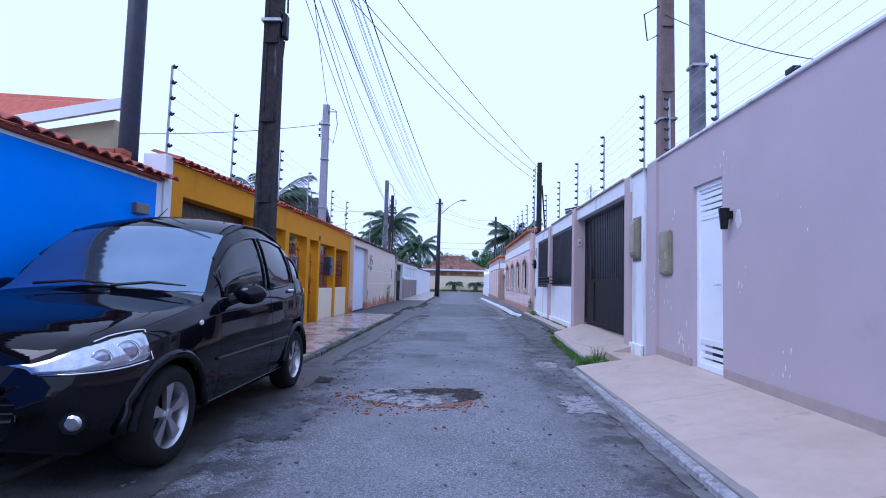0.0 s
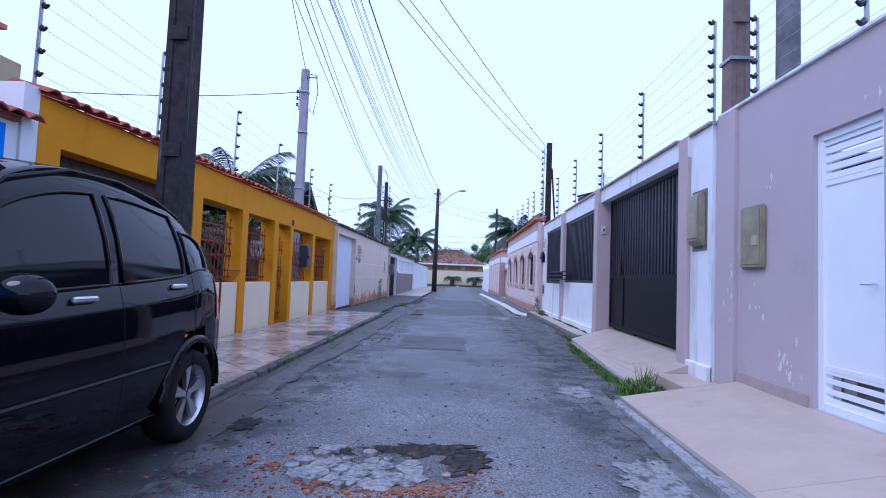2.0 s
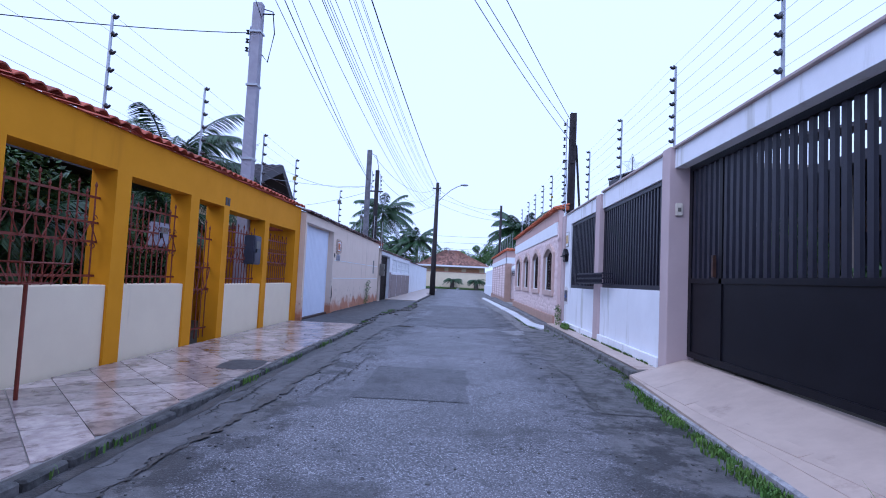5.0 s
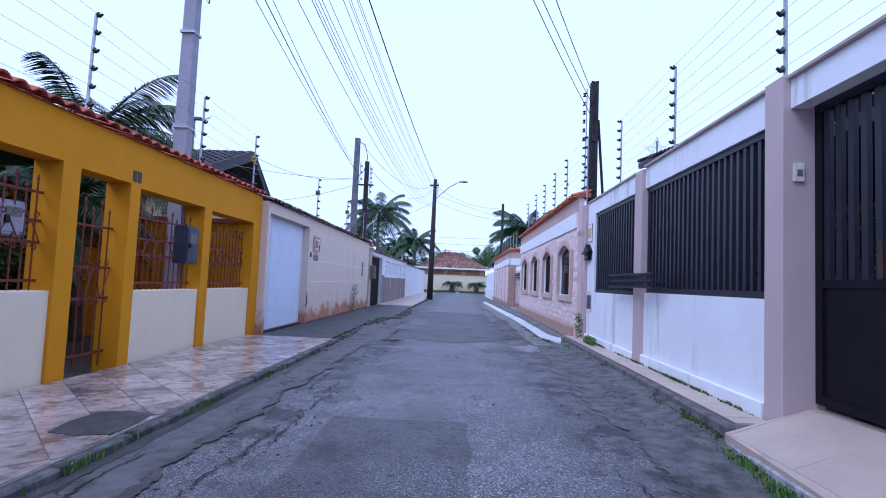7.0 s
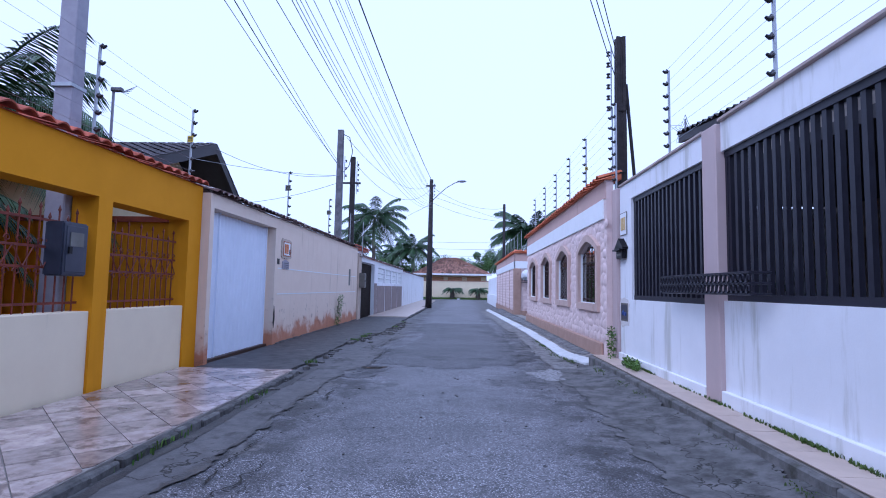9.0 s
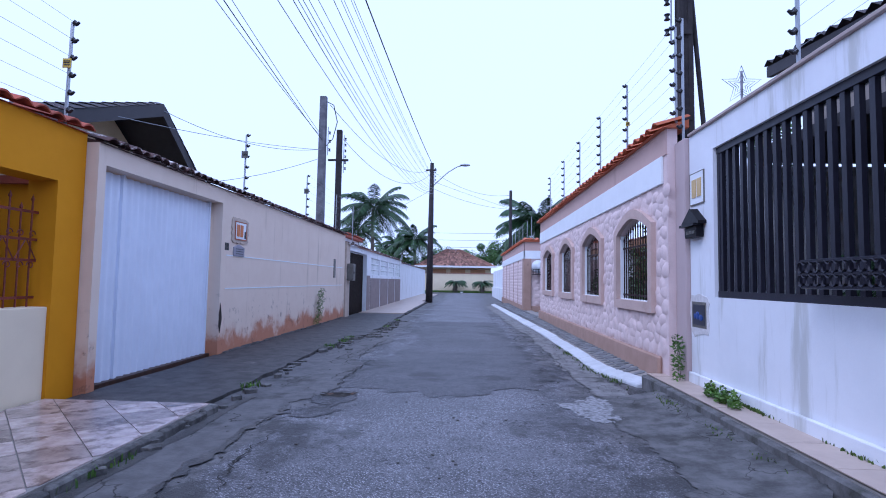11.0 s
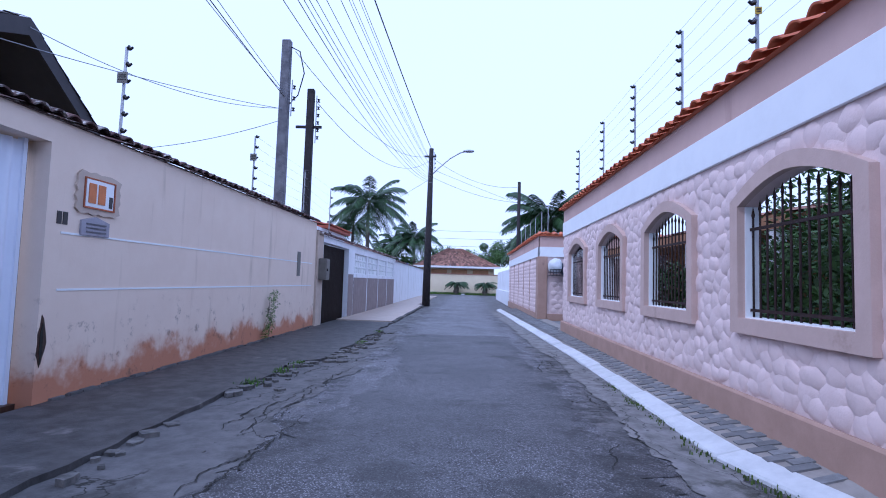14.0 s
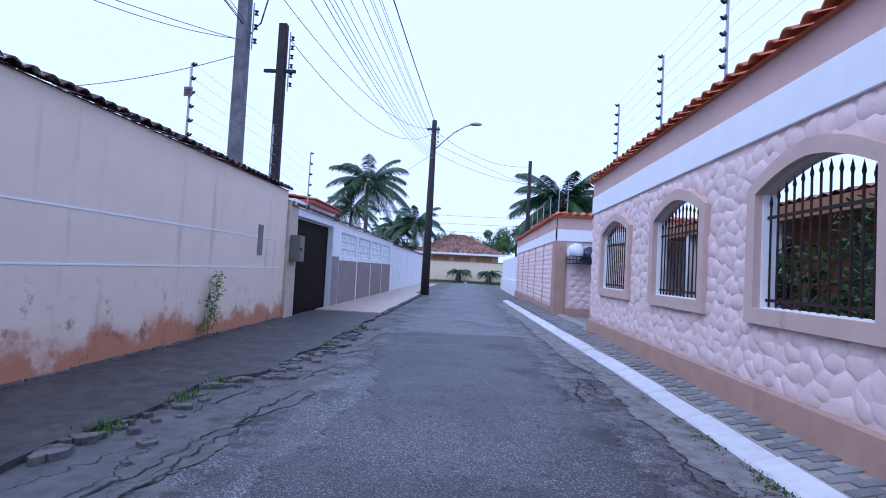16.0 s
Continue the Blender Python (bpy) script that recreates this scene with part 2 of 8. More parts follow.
M = dict(
    cracked_cement=cracked("cracked_grey_cement", (0.135, 0.132, 0.135), (0.08, 0.078, 0.08), (0.045, 0.044, 0.043)),
    dark_gutter=cracked("dark_mossy_gutter_cement", (0.15, 0.148, 0.15), (0.05, 0.05, 0.05), (0.03, 0.03, 0.026), 0.38, 1.8),
    worn_gutter=cracked("worn_gutter_cement", (0.24, 0.235, 0.235), (0.12, 0.118, 0.115), (0.05, 0.05, 0.042), 0.4, 1.6),
    asphalt=road_material(),
    earth=mk("dry_earth_ground", (0.13, 0.12, 0.1), (0.09, 0.085, 0.07), 2, 0.95, 0.4, 30),
    patch=road_material("dark_asphalt_patch", 0.62, True),
    cement=mk("grey_cement", (0.15, 0.146, 0.146), (0.08, 0.078, 0.078), 5, 0.85, 0.35, 45, stain=(0.055, 0.055, 0.055), stain_scale=1.1, stain_at=0.56),
    pale_cement=mk("pale_cement", (0.36, 0.36, 0.375), (0.16, 0.16, 0.165), 24, 0.85, 0.6, 45, stain=(0.09, 0.09, 0.093), stain_scale=9.0, stain_at=0.5),
    dark_slab=mk("dark_concrete_slab", (0.085, 0.082, 0.083), (0.035, 0.034, 0.034), 4.5, 0.62, 0.5, 60, stain=(0.2, 0.185, 0.18), stain_scale=2.2, stain_at=0.6),
    damp=mk("dark_mottled_ground", (0.035, 0.034, 0.034), (0.07, 0.068, 0.066), 5, 0.5, 0.6, 50, stain=(0.12, 0.115, 0.11), stain_scale=2.5, stain_at=0.58),
    mossy=mk("mossy_old_cement", (0.2, 0.198, 0.2), (0.085, 0.084, 0.082), 4, 0.85, 0.6, 40, stain=(0.05, 0.052, 0.04), stain_scale=4.5, stain_at=0.54),
    tarry=mk("dark_tarry_grit", (0.02, 0.019, 0.018), (0.075, 0.068, 0.062), 22, 0.9, 1.0, 60, stain=(0.16, 0.1, 0.075), stain_scale=9, stain_at=0.56, spec=0.1),
    kerb_worn=mk("chipped_pale_kerb", (0.42, 0.42, 0.44), (0.2, 0.2, 0.21), 14, 0.9, 0.6, 50, stain=(0.07, 0.07, 0.06), stain_scale=6, stain_at=0.58),
    crack=mk("crack_dirt", (0.012, 0.012, 0.011), (0.03, 0.03, 0.026), 20, 0.95, 0.3, 40),
    kerb=mk("kerb_stone", (0.15, 0.145, 0.14), (0.045, 0.044, 0.043), 9, 0.9, 0.5, 40, stain=(0.22, 0.22, 0.21), stain_scale=3, rnd=0.25),
    kerb_white=mk("whitewashed_kerb", (0.62, 0.64, 0.66), (0.5, 0.52, 0.54), 5, 0.85, 0.3, 40, stain=(0.24, 0.24, 0.24), stain_scale=2.2, stain_at=0.62, rnd=0.05),
    floor_tile=mk("ceramic_floor_tile", (0.55, 0.46, 0.43), (0.34, 0.27, 0.26), 9, 0.2, 0.06, 40, stain=(0.2, 0.155, 0.145), stain_scale=5.0, stain_at=0.5, rnd=0.32),
    forecourt=mk("beige_forecourt_tile", (0.52, 0.42, 0.35), (0.45, 0.36, 0.3), 3, 0.5, 0.1, 60, stain=(0.3, 0.22, 0.18), stain_scale=1.8, stain_at=0.6, rnd=0.03),
    paver=mk("grey_paver", (0.2, 0.205, 0.215), (0.14, 0.145, 0.15), 9, 0.85, 0.4, 60, rnd=0.22),
    paver_join=mk("grey_pavers", (0.2, 0.205, 0.215), (0.14, 0.145, 0.15), 9, 0.85, 0.4, 60, isl=0.22),
    purple=mk("mauve_wall_paint", (0.46, 0.385, 0.41), (0.49, 0.41, 0.435), 1.5, 0.85, 0.15, 70, stain=(0.42, 0.35, 0.37), stain_scale=0.9, stain_at=0.6),
    mauve=mk("mauve_pillar_paint", (0.47, 0.375, 0.37), (0.5, 0.4, 0.395), 3, 0.85, 0.15, 70, stain=(0.33, 0.26, 0.25), stain_scale=2, streak=True),
    skirting=mk("beige_stone_skirting", (0.36, 0.29, 0.27), (0.42, 0.345, 0.32), 5, 0.6, 0.1, 60),
    white=mk("white_wall_paint", (0.78, 0.8, 0.84), (0.73, 0.75, 0.79), 2, 0.85, 0.12, 60, stain=(0.55, 0.56, 0.55), stain_scale=3.2, stain_at=0.53, streak=True),
    white_clean=mk("white_paint", (0.8, 0.83, 0.85), (0.76, 0.79, 0.81), 3, 0.55, 0.05, 60),
    flake=mk("bare_white_plaster", (0.7, 0.68, 0.68), (0.58, 0.56, 0.56), 20, 0.9, 0.4, 60),
    yellow=mk("ochre_yellow_paint", (0.68, 0.28, 0.002), (0.63, 0.258, 0.002), 2, 0.75, 0.1, 70, stain=(0.54, 0.215, 0.003), stain_scale=1.1, stain_at=0.58, streak=True, spec=0.15),
    cream=mk("cream_paint", (0.8, 0.69, 0.5), (0.76, 0.65, 0.47), 2, 0.8, 0.1, 70, stain=(0.5, 0.44, 0.34), stain_scale=2, stain_at=0.64, streak=True),
    meter_blue=mk("dull_blue_plastic", (0.02, 0.07, 0.3), (0.015, 0.05, 0.2), 12, 0.4, 0),
    blue=mk("bright_blue_paint", (0.003, 0.24, 0.95), (0.003, 0.22, 0.92), 2, 0.7, 0.1, 70),
    beige=beige_material(),
    beige_plain=mk("beige_pillar_paint", (0.55, 0.45, 0.37), (0.46, 0.375, 0.31), 4, 0.9, 0.2, 50, stain=(0.2, 0.16, 0.14), stain_scale=2.4, streak=True),
    gray=mk("grey_mauve_paint", (0.27, 0.22, 0.215), (0.22, 0.18, 0.175), 3, 0.9, 0.15, 60, stain=(0.33, 0.29, 0.29), stain_scale=1.5),
    peach=mk("peach_paint", (0.56, 0.39, 0.345), (0.52, 0.36, 0.315), 2.5, 0.85, 0.12, 60, stain=(0.4, 0.27, 0.23), stain_scale=1.5, streak=True),
    surround=mk("pale_tan_surround_paint", (0.56, 0.42, 0.37), (0.5, 0.37, 0.32), 4, 0.85, 0.15, 60, stain=(0.4, 0.29, 0.24), stain_scale=2.2),
    bar_brown=mk("dark_brown_iron", (0.035, 0.018, 0.016), (0.02, 0.012, 0.012), 12, 0.6, 0.2, 80, spec=0.2),
    tree_leaf=mk("bright_green_leaves", (0.05, 0.12, 0.03), (0.085, 0.17, 0.04), 0.8, 0.6, 0, isl=0.5),
    tan=mk("tan_trim_paint", (0.42, 0.275, 0.215), (0.36, 0.235, 0.18), 4, 0.85, 0.15, 60, stain=(0.26, 0.17, 0.13), stain_scale=1.8),
    stone=mk("pale_pink_moulded_stone", (0.72, 0.58, 0.56), (0.66, 0.53, 0.51), 6, 0.85, 0.3, 45, stain=(0.58, 0.46, 0.43), stain_scale=3, rnd=0.04),
    stone_join=mk("pale_pink_stones", (0.72, 0.58, 0.56), (0.66, 0.53, 0.51), 6, 0.85, 0.3, 45, stain=(0.58, 0.46, 0.43), stain_scale=3, isl=0.04),
    tile=mk("terracotta_roof_tile", (0.46, 0.1, 0.05), (0.3, 0.07, 0.042), 9, 0.8, 0.3, 50, stain=(0.12, 0.05, 0.04), stain_scale=2.5, stain_at=0.58, rnd=0.25),
    tile_bright=mk("orange_roof_tile", (0.5, 0.13, 0.05), (0.42, 0.11, 0.045), 6, 0.75, 0.2, 50, rnd=0.1),
    tile_dark=mk("blackened_roof_tile", (0.1, 0.045, 0.04), (0.05, 0.03, 0.03), 9, 0.85, 0.3, 50, stain=(0.55, 0.53, 0.5), stain_scale=7, stain_at=0.52, rnd=0.4),
    tile_far=mk("clay_roof_tiles", (0.29, 0.15, 0.11), (0.19, 0.1, 0.075), 3, 0.85, 0.2, 30, isl=0.55),
    roof_dark=mk("dark_brown_roof_tiles", (0.05, 0.04, 0.045), (0.028, 0.024, 0.028), 6, 0.8, 0.2, 50, isl=0.3),
    bar_black=mk("black_painted_iron", (0.013, 0.013, 0.022), (0.018, 0.018, 0.03), 8, 0.42, 0.1, 80, spec=0.3),
    gate_black=mk("black_gate_steel", (0.006, 0.006, 0.009), (0.009, 0.009, 0.013), 4, 0.4, 0.05, 60, spec=0.15),
    iron=mk("rust_red_iron", (0.2, 0.03, 0.012), (0.12, 0.02, 0.01), 12, 0.6, 0.2, 80),
    wood=mk("dark_stained_wood", (0.05, 0.02, 0.01), (0.026, 0.011, 0.007), 12, 0.5, 0.3, 70, rnd=0.2),
    gate_brown=mk("dark_brown_gate_steel", (0.016, 0.01, 0.009), (0.012, 0.008, 0.007), 5, 0.6, 0.1, 60, spec=0.04),
    shutter=mk("pale_blue_white_steel", (0.76, 0.81, 0.92), (0.71, 0.76, 0.87), 2, 0.5, 0.06, 60, stain=(0.58, 0.61, 0.68), stain_scale=1.4, stain_at=0.62, streak=True),
    door_white=mk("white_enamelled_steel", (0.82, 0.86, 0.9), (0.79, 0.83, 0.87), 3, 0.4, 0.03, 60),
    pole=mk("weathered_concrete", (0.035, 0.028, 0.028), (0.01, 0.009, 0.01), 9, 0.9, 1.0, 30, stain=(0.19, 0.165, 0.16), stain_scale=7, stain_at=0.56, streak=True),
    pole_brown=mk("brownish_concrete", (0.23, 0.17, 0.15), (0.16, 0.12, 0.11), 5, 0.9, 0.4, 40, stain=(0.09, 0.07, 0.07), stain_scale=3, streak=True),
    pole_light=mk("pale_grey_concrete", (0.36, 0.35, 0.4), (0.3, 0.29, 0.34), 5, 0.9, 0.3, 40, stain=(0.2, 0.19, 0.22), stain_scale=3, streak=True),
    pole_blue=mk("dark_slate_painted_pole", (0.025, 0.028, 0.05), (0.016, 0.018, 0.03), 6, 0.6, 0.2, 40, stain=(0.12, 0.12, 0.15), stain_scale=3, streak=True),
    pole_grey=mk("mottled_grey_concrete", (0.2, 0.2, 0.22), (0.1, 0.1, 0.115), 4, 0.9, 0.4, 40, stain=(0.05, 0.05, 0.06), stain_scale=3, streak=True),
    timber=mk("dark_timber_pole", (0.04, 0.033, 0.034), (0.02, 0.018, 0.02), 6, 0.9, 0.4, 40, stain=(0.1, 0.08, 0.075), stain_scale=3, streak=True),
    cable=mk("black_cable", (0.012, 0.012, 0.014), None, 5, 0.6, 0),
    wire=mk("pale_aluminium_wire", (0.3, 0.32, 0.36), None, 5, 0.4, 0, metal=0.6),
    steel=mk("galvanised_steel", (0.4, 0.42, 0.45), (0.32, 0.34, 0.37), 8, 0.45, 0.1, 60, metal=0.7),
    sign_yellow=mk("yellow_warning_plate", (0.6, 0.42, 0.05), (0.5, 0.35, 0.04), 9, 0.6, 0),
    insulator=mk("black_insulator", (0.01, 0.01, 0.014), None, 5, 0.4, 0),
    box_grey=mk("grey_meter_box", (0.16, 0.155, 0.14), (0.12, 0.115, 0.1), 6, 0.5, 0.1, 60, stain=(0.22, 0.19, 0.14), stain_scale=4),
    box_olive=mk("yellowed_plastic_meter_cover", (0.32, 0.29, 0.18), (0.22, 0.2, 0.13), 5, 0.3, 0.05, 40, stain=(0.06, 0.055, 0.045), stain_scale=4),
    box_dark=mk("dark_blue_grey_meter_box", (0.03, 0.035, 0.055), (0.045, 0.05, 0.075), 5, 0.4, 0.05, 50),
    bark=mk("palm_bark", (0.13, 0.11, 0.09), (0.08, 0.065, 0.055), 10, 0.95, 0.6, 30),
    frond=mk("palm_frond", (0.018, 0.055, 0.02), (0.035, 0.085, 0.024), 3, 0.5, 0, isl=0.4),
    leaf=mk("green_leaves", (0.03, 0.075, 0.018), (0.05, 0.11, 0.022), 2, 0.6, 0, isl=0.45),
    moss=mk("dull_green_weeds", (0.05, 0.1, 0.016), (0.075, 0.12, 0.022), 3, 0.8, 0, isl=0.4),
    grass=mk("grass_blades", (0.055, 0.14, 0.02), (0.11, 0.2, 0.03), 3, 0.7, 0, isl=0.4),
    brick=mk("orange_brick", (0.42, 0.13, 0.06), (0.3, 0.09, 0.045), 10, 0.9, 0.4, 50, rnd=0.25),
    rubble=mk("crushed_brick", (0.3, 0.115, 0.06), (0.2, 0.08, 0.05), 30, 0.9, 0.3, 50, isl=0.4),
    mortar=mk("grey_mortar", (0.3, 0.28, 0.26), None, 8, 0.95, 0.4, 50),
    black_plastic=mk("black_plastic", (0.006, 0.006, 0.007), None, 8, 0.5, 0.05, 60, spec=0.3),
    ink_orange=mk("orange_figure_paint", (0.62, 0.2, 0.06), None, 8, 0.6, 0),
    ink_dark=mk("dark_figure_paint", (0.04, 0.035, 0.035), None, 8, 0.6, 0),
    ink_gold=mk("gold_figure_paint", (0.6, 0.42, 0.16), None, 8, 0.4, 0),
    car_paint=mk("black_car_paint", (0.003, 0.003, 0.005), (0.004, 0.004, 0.007), 3, 0.35, 0, coat=0.6, spec=0.0),
    tyre=mk("black_rubber", (0.009, 0.009, 0.009), (0.014, 0.0135, 0.013), 12, 0.85, 0.2, 50, spec=0.25),
    alloy=mk("silver_alloy", (0.6, 0.6, 0.62), (0.5, 0.5, 0.52), 10, 0.3, 0, metal=0.9),
    alloy_dull=mk("dull_silver_trim", (0.04, 0.04, 0.045), None, 10, 0.4, 0, metal=0.3),
    chrome=mk("satin_silver_trim", (0.65, 0.66, 0.7), None, 10, 0.25, 0, metal=0.8),
    car_glass=mk("tinted_car_glass", (0.004, 0.004, 0.007), None, 2, 0.03, 0, spec=0.35),
    # blue-grey metal base: part of the sky's reflection is put into the colour
    screen_glass=mk("sky_tinted_metal_windscreen", (0.2, 0.27, 0.35), (0.17, 0.23, 0.31), 2, 0.05, 0, metal=0.8),
    headlamp=mk("headlight_cover", (0.6, 0.63, 0.68), (0.42, 0.45, 0.5), 14, 0.14, 0, coat=0.6, metal=0.8),
    headlamp_bowl=mk("headlight_bowl", (0.5, 0.53, 0.58), (0.3, 0.32, 0.36), 30, 0.12, 0, metal=0.9),
    car_gloss=mk("glossy_black_trim", (0.004, 0.004, 0.006), None, 5, 0.15, 0, coat=0.25, spec=0.1),
    reflector=mk("lamp_reflector", (0.8, 0.8, 0.82), None, 10, 0.15, 0, metal=1.0),
    red_lens=mk("red_lens", (0.4, 0.012, 0.01), None, 10, 0.15, 0, coat=1.0),
    amber=mk("pale_lens", (0.75, 0.7, 0.6), None, 10, 0.2, 0),
    bag_white=mk("white_plastic_bag", (0.7, 0.74, 0.78), (0.6, 0.64, 0.68), 9, 0.4, 0.3, 20),
    bag_dark=mk("dark_blue_plastic_bag", (0.02, 0.03, 0.06), None, 9, 0.35, 0.3, 20),
    dim_wall=mk("plain_house_plaster", (0.34, 0.3, 0.27), (0.29, 0.255, 0.23), 3, 0.9, 0.1, 50),
    orange_wall=mk("orange_brown_house_plaster", (0.36, 0.19, 0.1), (0.3, 0.16, 0.085), 3, 0.9, 0.1, 50),
    house_yellow=mk("pale_yellow_plaster", (0.5, 0.42, 0.27), (0.44, 0.37, 0.24), 3, 0.9, 0.1, 50),
    eave=mk("dark_brown_eave_boards", (0.022, 0.02, 0.026), (0.03, 0.027, 0.033), 8, 0.6, 0.2, 40),
)


# ---- building helpers ----
def bm_new():
    return bmesh.new()


def box(bm, x0, x1, y0, y1, z0, z1):
    v = [bm.verts.new((x, y, z)) for x in (x0, x1) for y in (y0, y1) for z in (z0, z1)]
    for f in ((0, 1, 3, 2), (4, 6, 7, 5), (0, 4, 5, 1), (2, 3, 7, 6), (0, 2, 6, 4), (1, 5, 7, 3)):
        bm.faces.new([v[i] for i in f])
    return v


def bevel_all(bm, w, seg=1):
    bmesh.ops.bevel(bm, geom=list(bm.edges), offset=w, segments=seg, affect="EDGES", clamp_overlap=True)


def tube(bm, pts, r, n=6, caps=True):
    """A tube along pts; r is one radius or one for each point."""
    pts = [Vector(p) for p in pts]
    rs = r if isinstance(r, (list, tuple)) else [r] * len(pts)
    rings, side = [], None
    for i, p in enumerate(pts):
        d = (pts[min(i + 1, len(pts) - 1)] - pts[max(i - 1, 0)]).normalized()
        ref = Vector((0, 0, 1)) if abs(d.z) < 0.9 else Vector((1, 0, 0))
        a = d.cross(ref).normalized()
        b = a.cross(d)
        rings.append([bm.verts.new(p + rs[i] * (math.cos(k * math.tau / n) * a + math.sin(k * math.tau / n) * b)) for k in range(n)])
    for a, b in zip(rings, rings[1:]):
        for k in range(n):
            bm.faces.new((a[k], a[(k + 1) % n], b[(k + 1) % n], b[k]))
    if caps:
        bm.faces.new(rings[0][::-1])
        bm.faces.new(rings[-1])


def prism(bm, outline, axis, a, b):
    """A closed outline of (u, v) drawn out along an axis from a to b."""
    def at(u, v, w):
        return {"x": (w, u, v), "y": (u, w, v), "z": (u, v, w)}[axis]
    r0 = [bm.verts.new(at(u, v, a)) for u, v in outline]
    r1 = [bm.verts.new(at(u, v, b)) for u, v in outline]
    k = len(outline)
    for i in range(k):
        bm.faces.new((r0[i], r0[(i + 1) % k], r1[(i + 1) % k], r1[i]))
    bm.faces.new(r0[::-1])
    bm.faces.new(r1)


def finish(bm, name, smooth=False):
    bmesh.ops.recalc_face_normals(bm, faces=bm.faces)
    me = bpy.data.meshes.new(name)
    bm.to_mesh(me)
    bm.free()
    if smooth:
        me.shade_smooth()
    return me


def part(name, bm, material, parent, label="", smooth=False):
    me = bm if isinstance(bm, bpy.types.Mesh) else finish(bm, name, smooth)
    if not me.materials:
        me.materials.append(M[material])
    ob = new(name, me)
    ob.parent = parent
    return tagged(ob, label)


def piece(name, me, parent, m):
    """One of many alike pieces that share a mesh."""
    ob = new(name, me)
    ob.parent = parent
    ob.matrix_basis = m
    return ob


def solid(name, bm, material, label, category, kind="", group="", smooth=False):
    me = finish(bm, name, smooth)
    me.materials.append(M[material])
    return tagged(new(name, me), label, category, group, kind)


def thing(name, label, category, kind="", group="", at=(0, 0, 0)):
    ob = tagged(new(name), label, category, group, kind)
    ob.location = at
    ob.empty_display_size = 0.2
    return ob


def shared(bm, name, material, smooth=False):
    me = finish(bm, name, smooth)
    me.materials.append(M[material])
    return me


def wall_along(bm, x0, x1, y0, y1, z0, z1, holes=()):
    """A wall along y with square holes (ya, yb, za, zb), in side order."""
    y = y0
    for ya, yb, za, zb in sorted(holes):
        if ya > y:
            box(bm, x0, x1, y, ya, z0, z1)
        if za > z0:
            box(bm, x0, x1, ya, yb, z0, za)
        if zb < z1:
            box(bm, x0, x1, ya, yb, zb, z1)
        y = yb
    if y < y1:
        box(bm, x0, x1, y, y1, z0, z1)


def tile_mesh(name, material, width=0.2, length=0.42, h=0.055, t=0.014, n=7):
    """A barrel tile that lies along x, its open end at x = 0."""
    bm = bm_new()
    def arc(w, hh, x, dz):
        return [(x, -w / 2 + w * i / n, dz + hh * math.sin(math.pi * i / n)) for i in range(n + 1)]
    rows = [arc(width, h, 0, 0), arc(width * 0.86, h * 0.86, length, 0.0), arc(width * 0.86 - t, h * 0.86 - t, length, -t * 0.2), arc(width - 2 * t, h - t, 0, -t * 0.2)]
    vs = [[bm.verts.new(p) for p in r] for r in rows]
    for a, b in ((0, 1), (3, 0)):
        for i in range(n):
            bm.faces.new((vs[a][i], vs[a][i + 1], vs[b][i + 1], vs[b][i]))
    me = shared(bm, name, material)
    return me


def coping(parent, me, x_edge, y0, y1, z, way, step=0.2, slope=14, length=0.42, seed=1, name="roof_tile"):
    """A row of barrel tiles along y whose open ends stand out over the street; way +1: open end to +x."""
    rng = random.Random(seed)
    k = max(1, round((y1 - y0) / step))
    for i in range(k):
        y = y0 + (i + 0.5) * (y1 - y0) / k
        rz = 180 if way > 0 else 0
        m = pose(x_edge + rng.uniform(-0.012, 0.012), y, z + rng.uniform(-0.006, 0.006), 0, -slope + rng.uniform(-1, 1), rz + rng.uniform(-2, 2))
        piece(name, me, parent, m)

# ---- ground and road ----
bm = bm_new()
bmesh.ops.create_grid(bm, x_segments=8, y_segments=8, size=600)
for v in bm.verts:
    v.co.z = -0.06
solid("ground", bm, "earth", "bare dry earth ground round the houses", "ground", "structure")


def sheet(bm, x0, x1, y0, y1, nx, ny, z):
    """A grid of nx by ny faces; x0, x1 may depend on y, z on (x, y)."""
    rows = []
    for j in range(ny + 1):
        y = y0 + (y1 - y0) * j / ny
        a, b = (x0(y) if callable(x0) else x0), (x1(y) if callable(x1) else x1)
        rows.append([bm.verts.new((a + (b - a) * i / nx, y, z(a + (b - a) * i / nx, y) if callable(z) else z)) for i in range(nx + 1)])
    for r, s in zip(rows, rows[1:]):
        for i in range(nx):
            bm.faces.new((r[i], r[i + 1], s[i + 1], s[i]))
    return rows


HOLES = [(-0.36, 5.45, 0.42, 0.32, 0.05), (-1.28, 18.29, 0.24, 0.3, 0.035), (-1.35, 17.73, 0.34, 0.3, 0.02)]      # x, y, radii, depth


def road_z(x, y):
    hole = sum(d * math.exp(-(((x - a) / rx) ** 2 + ((y - b) / ry) ** 2) ** 2) for a, b, rx, ry, d in HOLES if abs(y - b) < 2)
    return 0.012 * noise.noise((x * 0.9, y * 0.9, 0)) + 0.006 * noise.noise((x * 3, y * 3, 2)) - 0.012 * (x / 2) ** 2 - hole


bm = bm_new()
sheet(bm, -3.9, 2.75, -8, 30, 66, 380, road_z)
sheet(bm, -3.9, 2.75, 30, 64.5, 20, 60, lambda x, y: 0.012 * noise.noise((x * 0.9, y * 0.9, 0)) - 0.012 * (x / 2) ** 2)
sheet(bm, -60, 60, 64.5, 70, 60, 4, -0.002)
solid("road", bm, "asphalt", "worn grey patched asphalt road with cracks", "road", "structure", smooth=True)


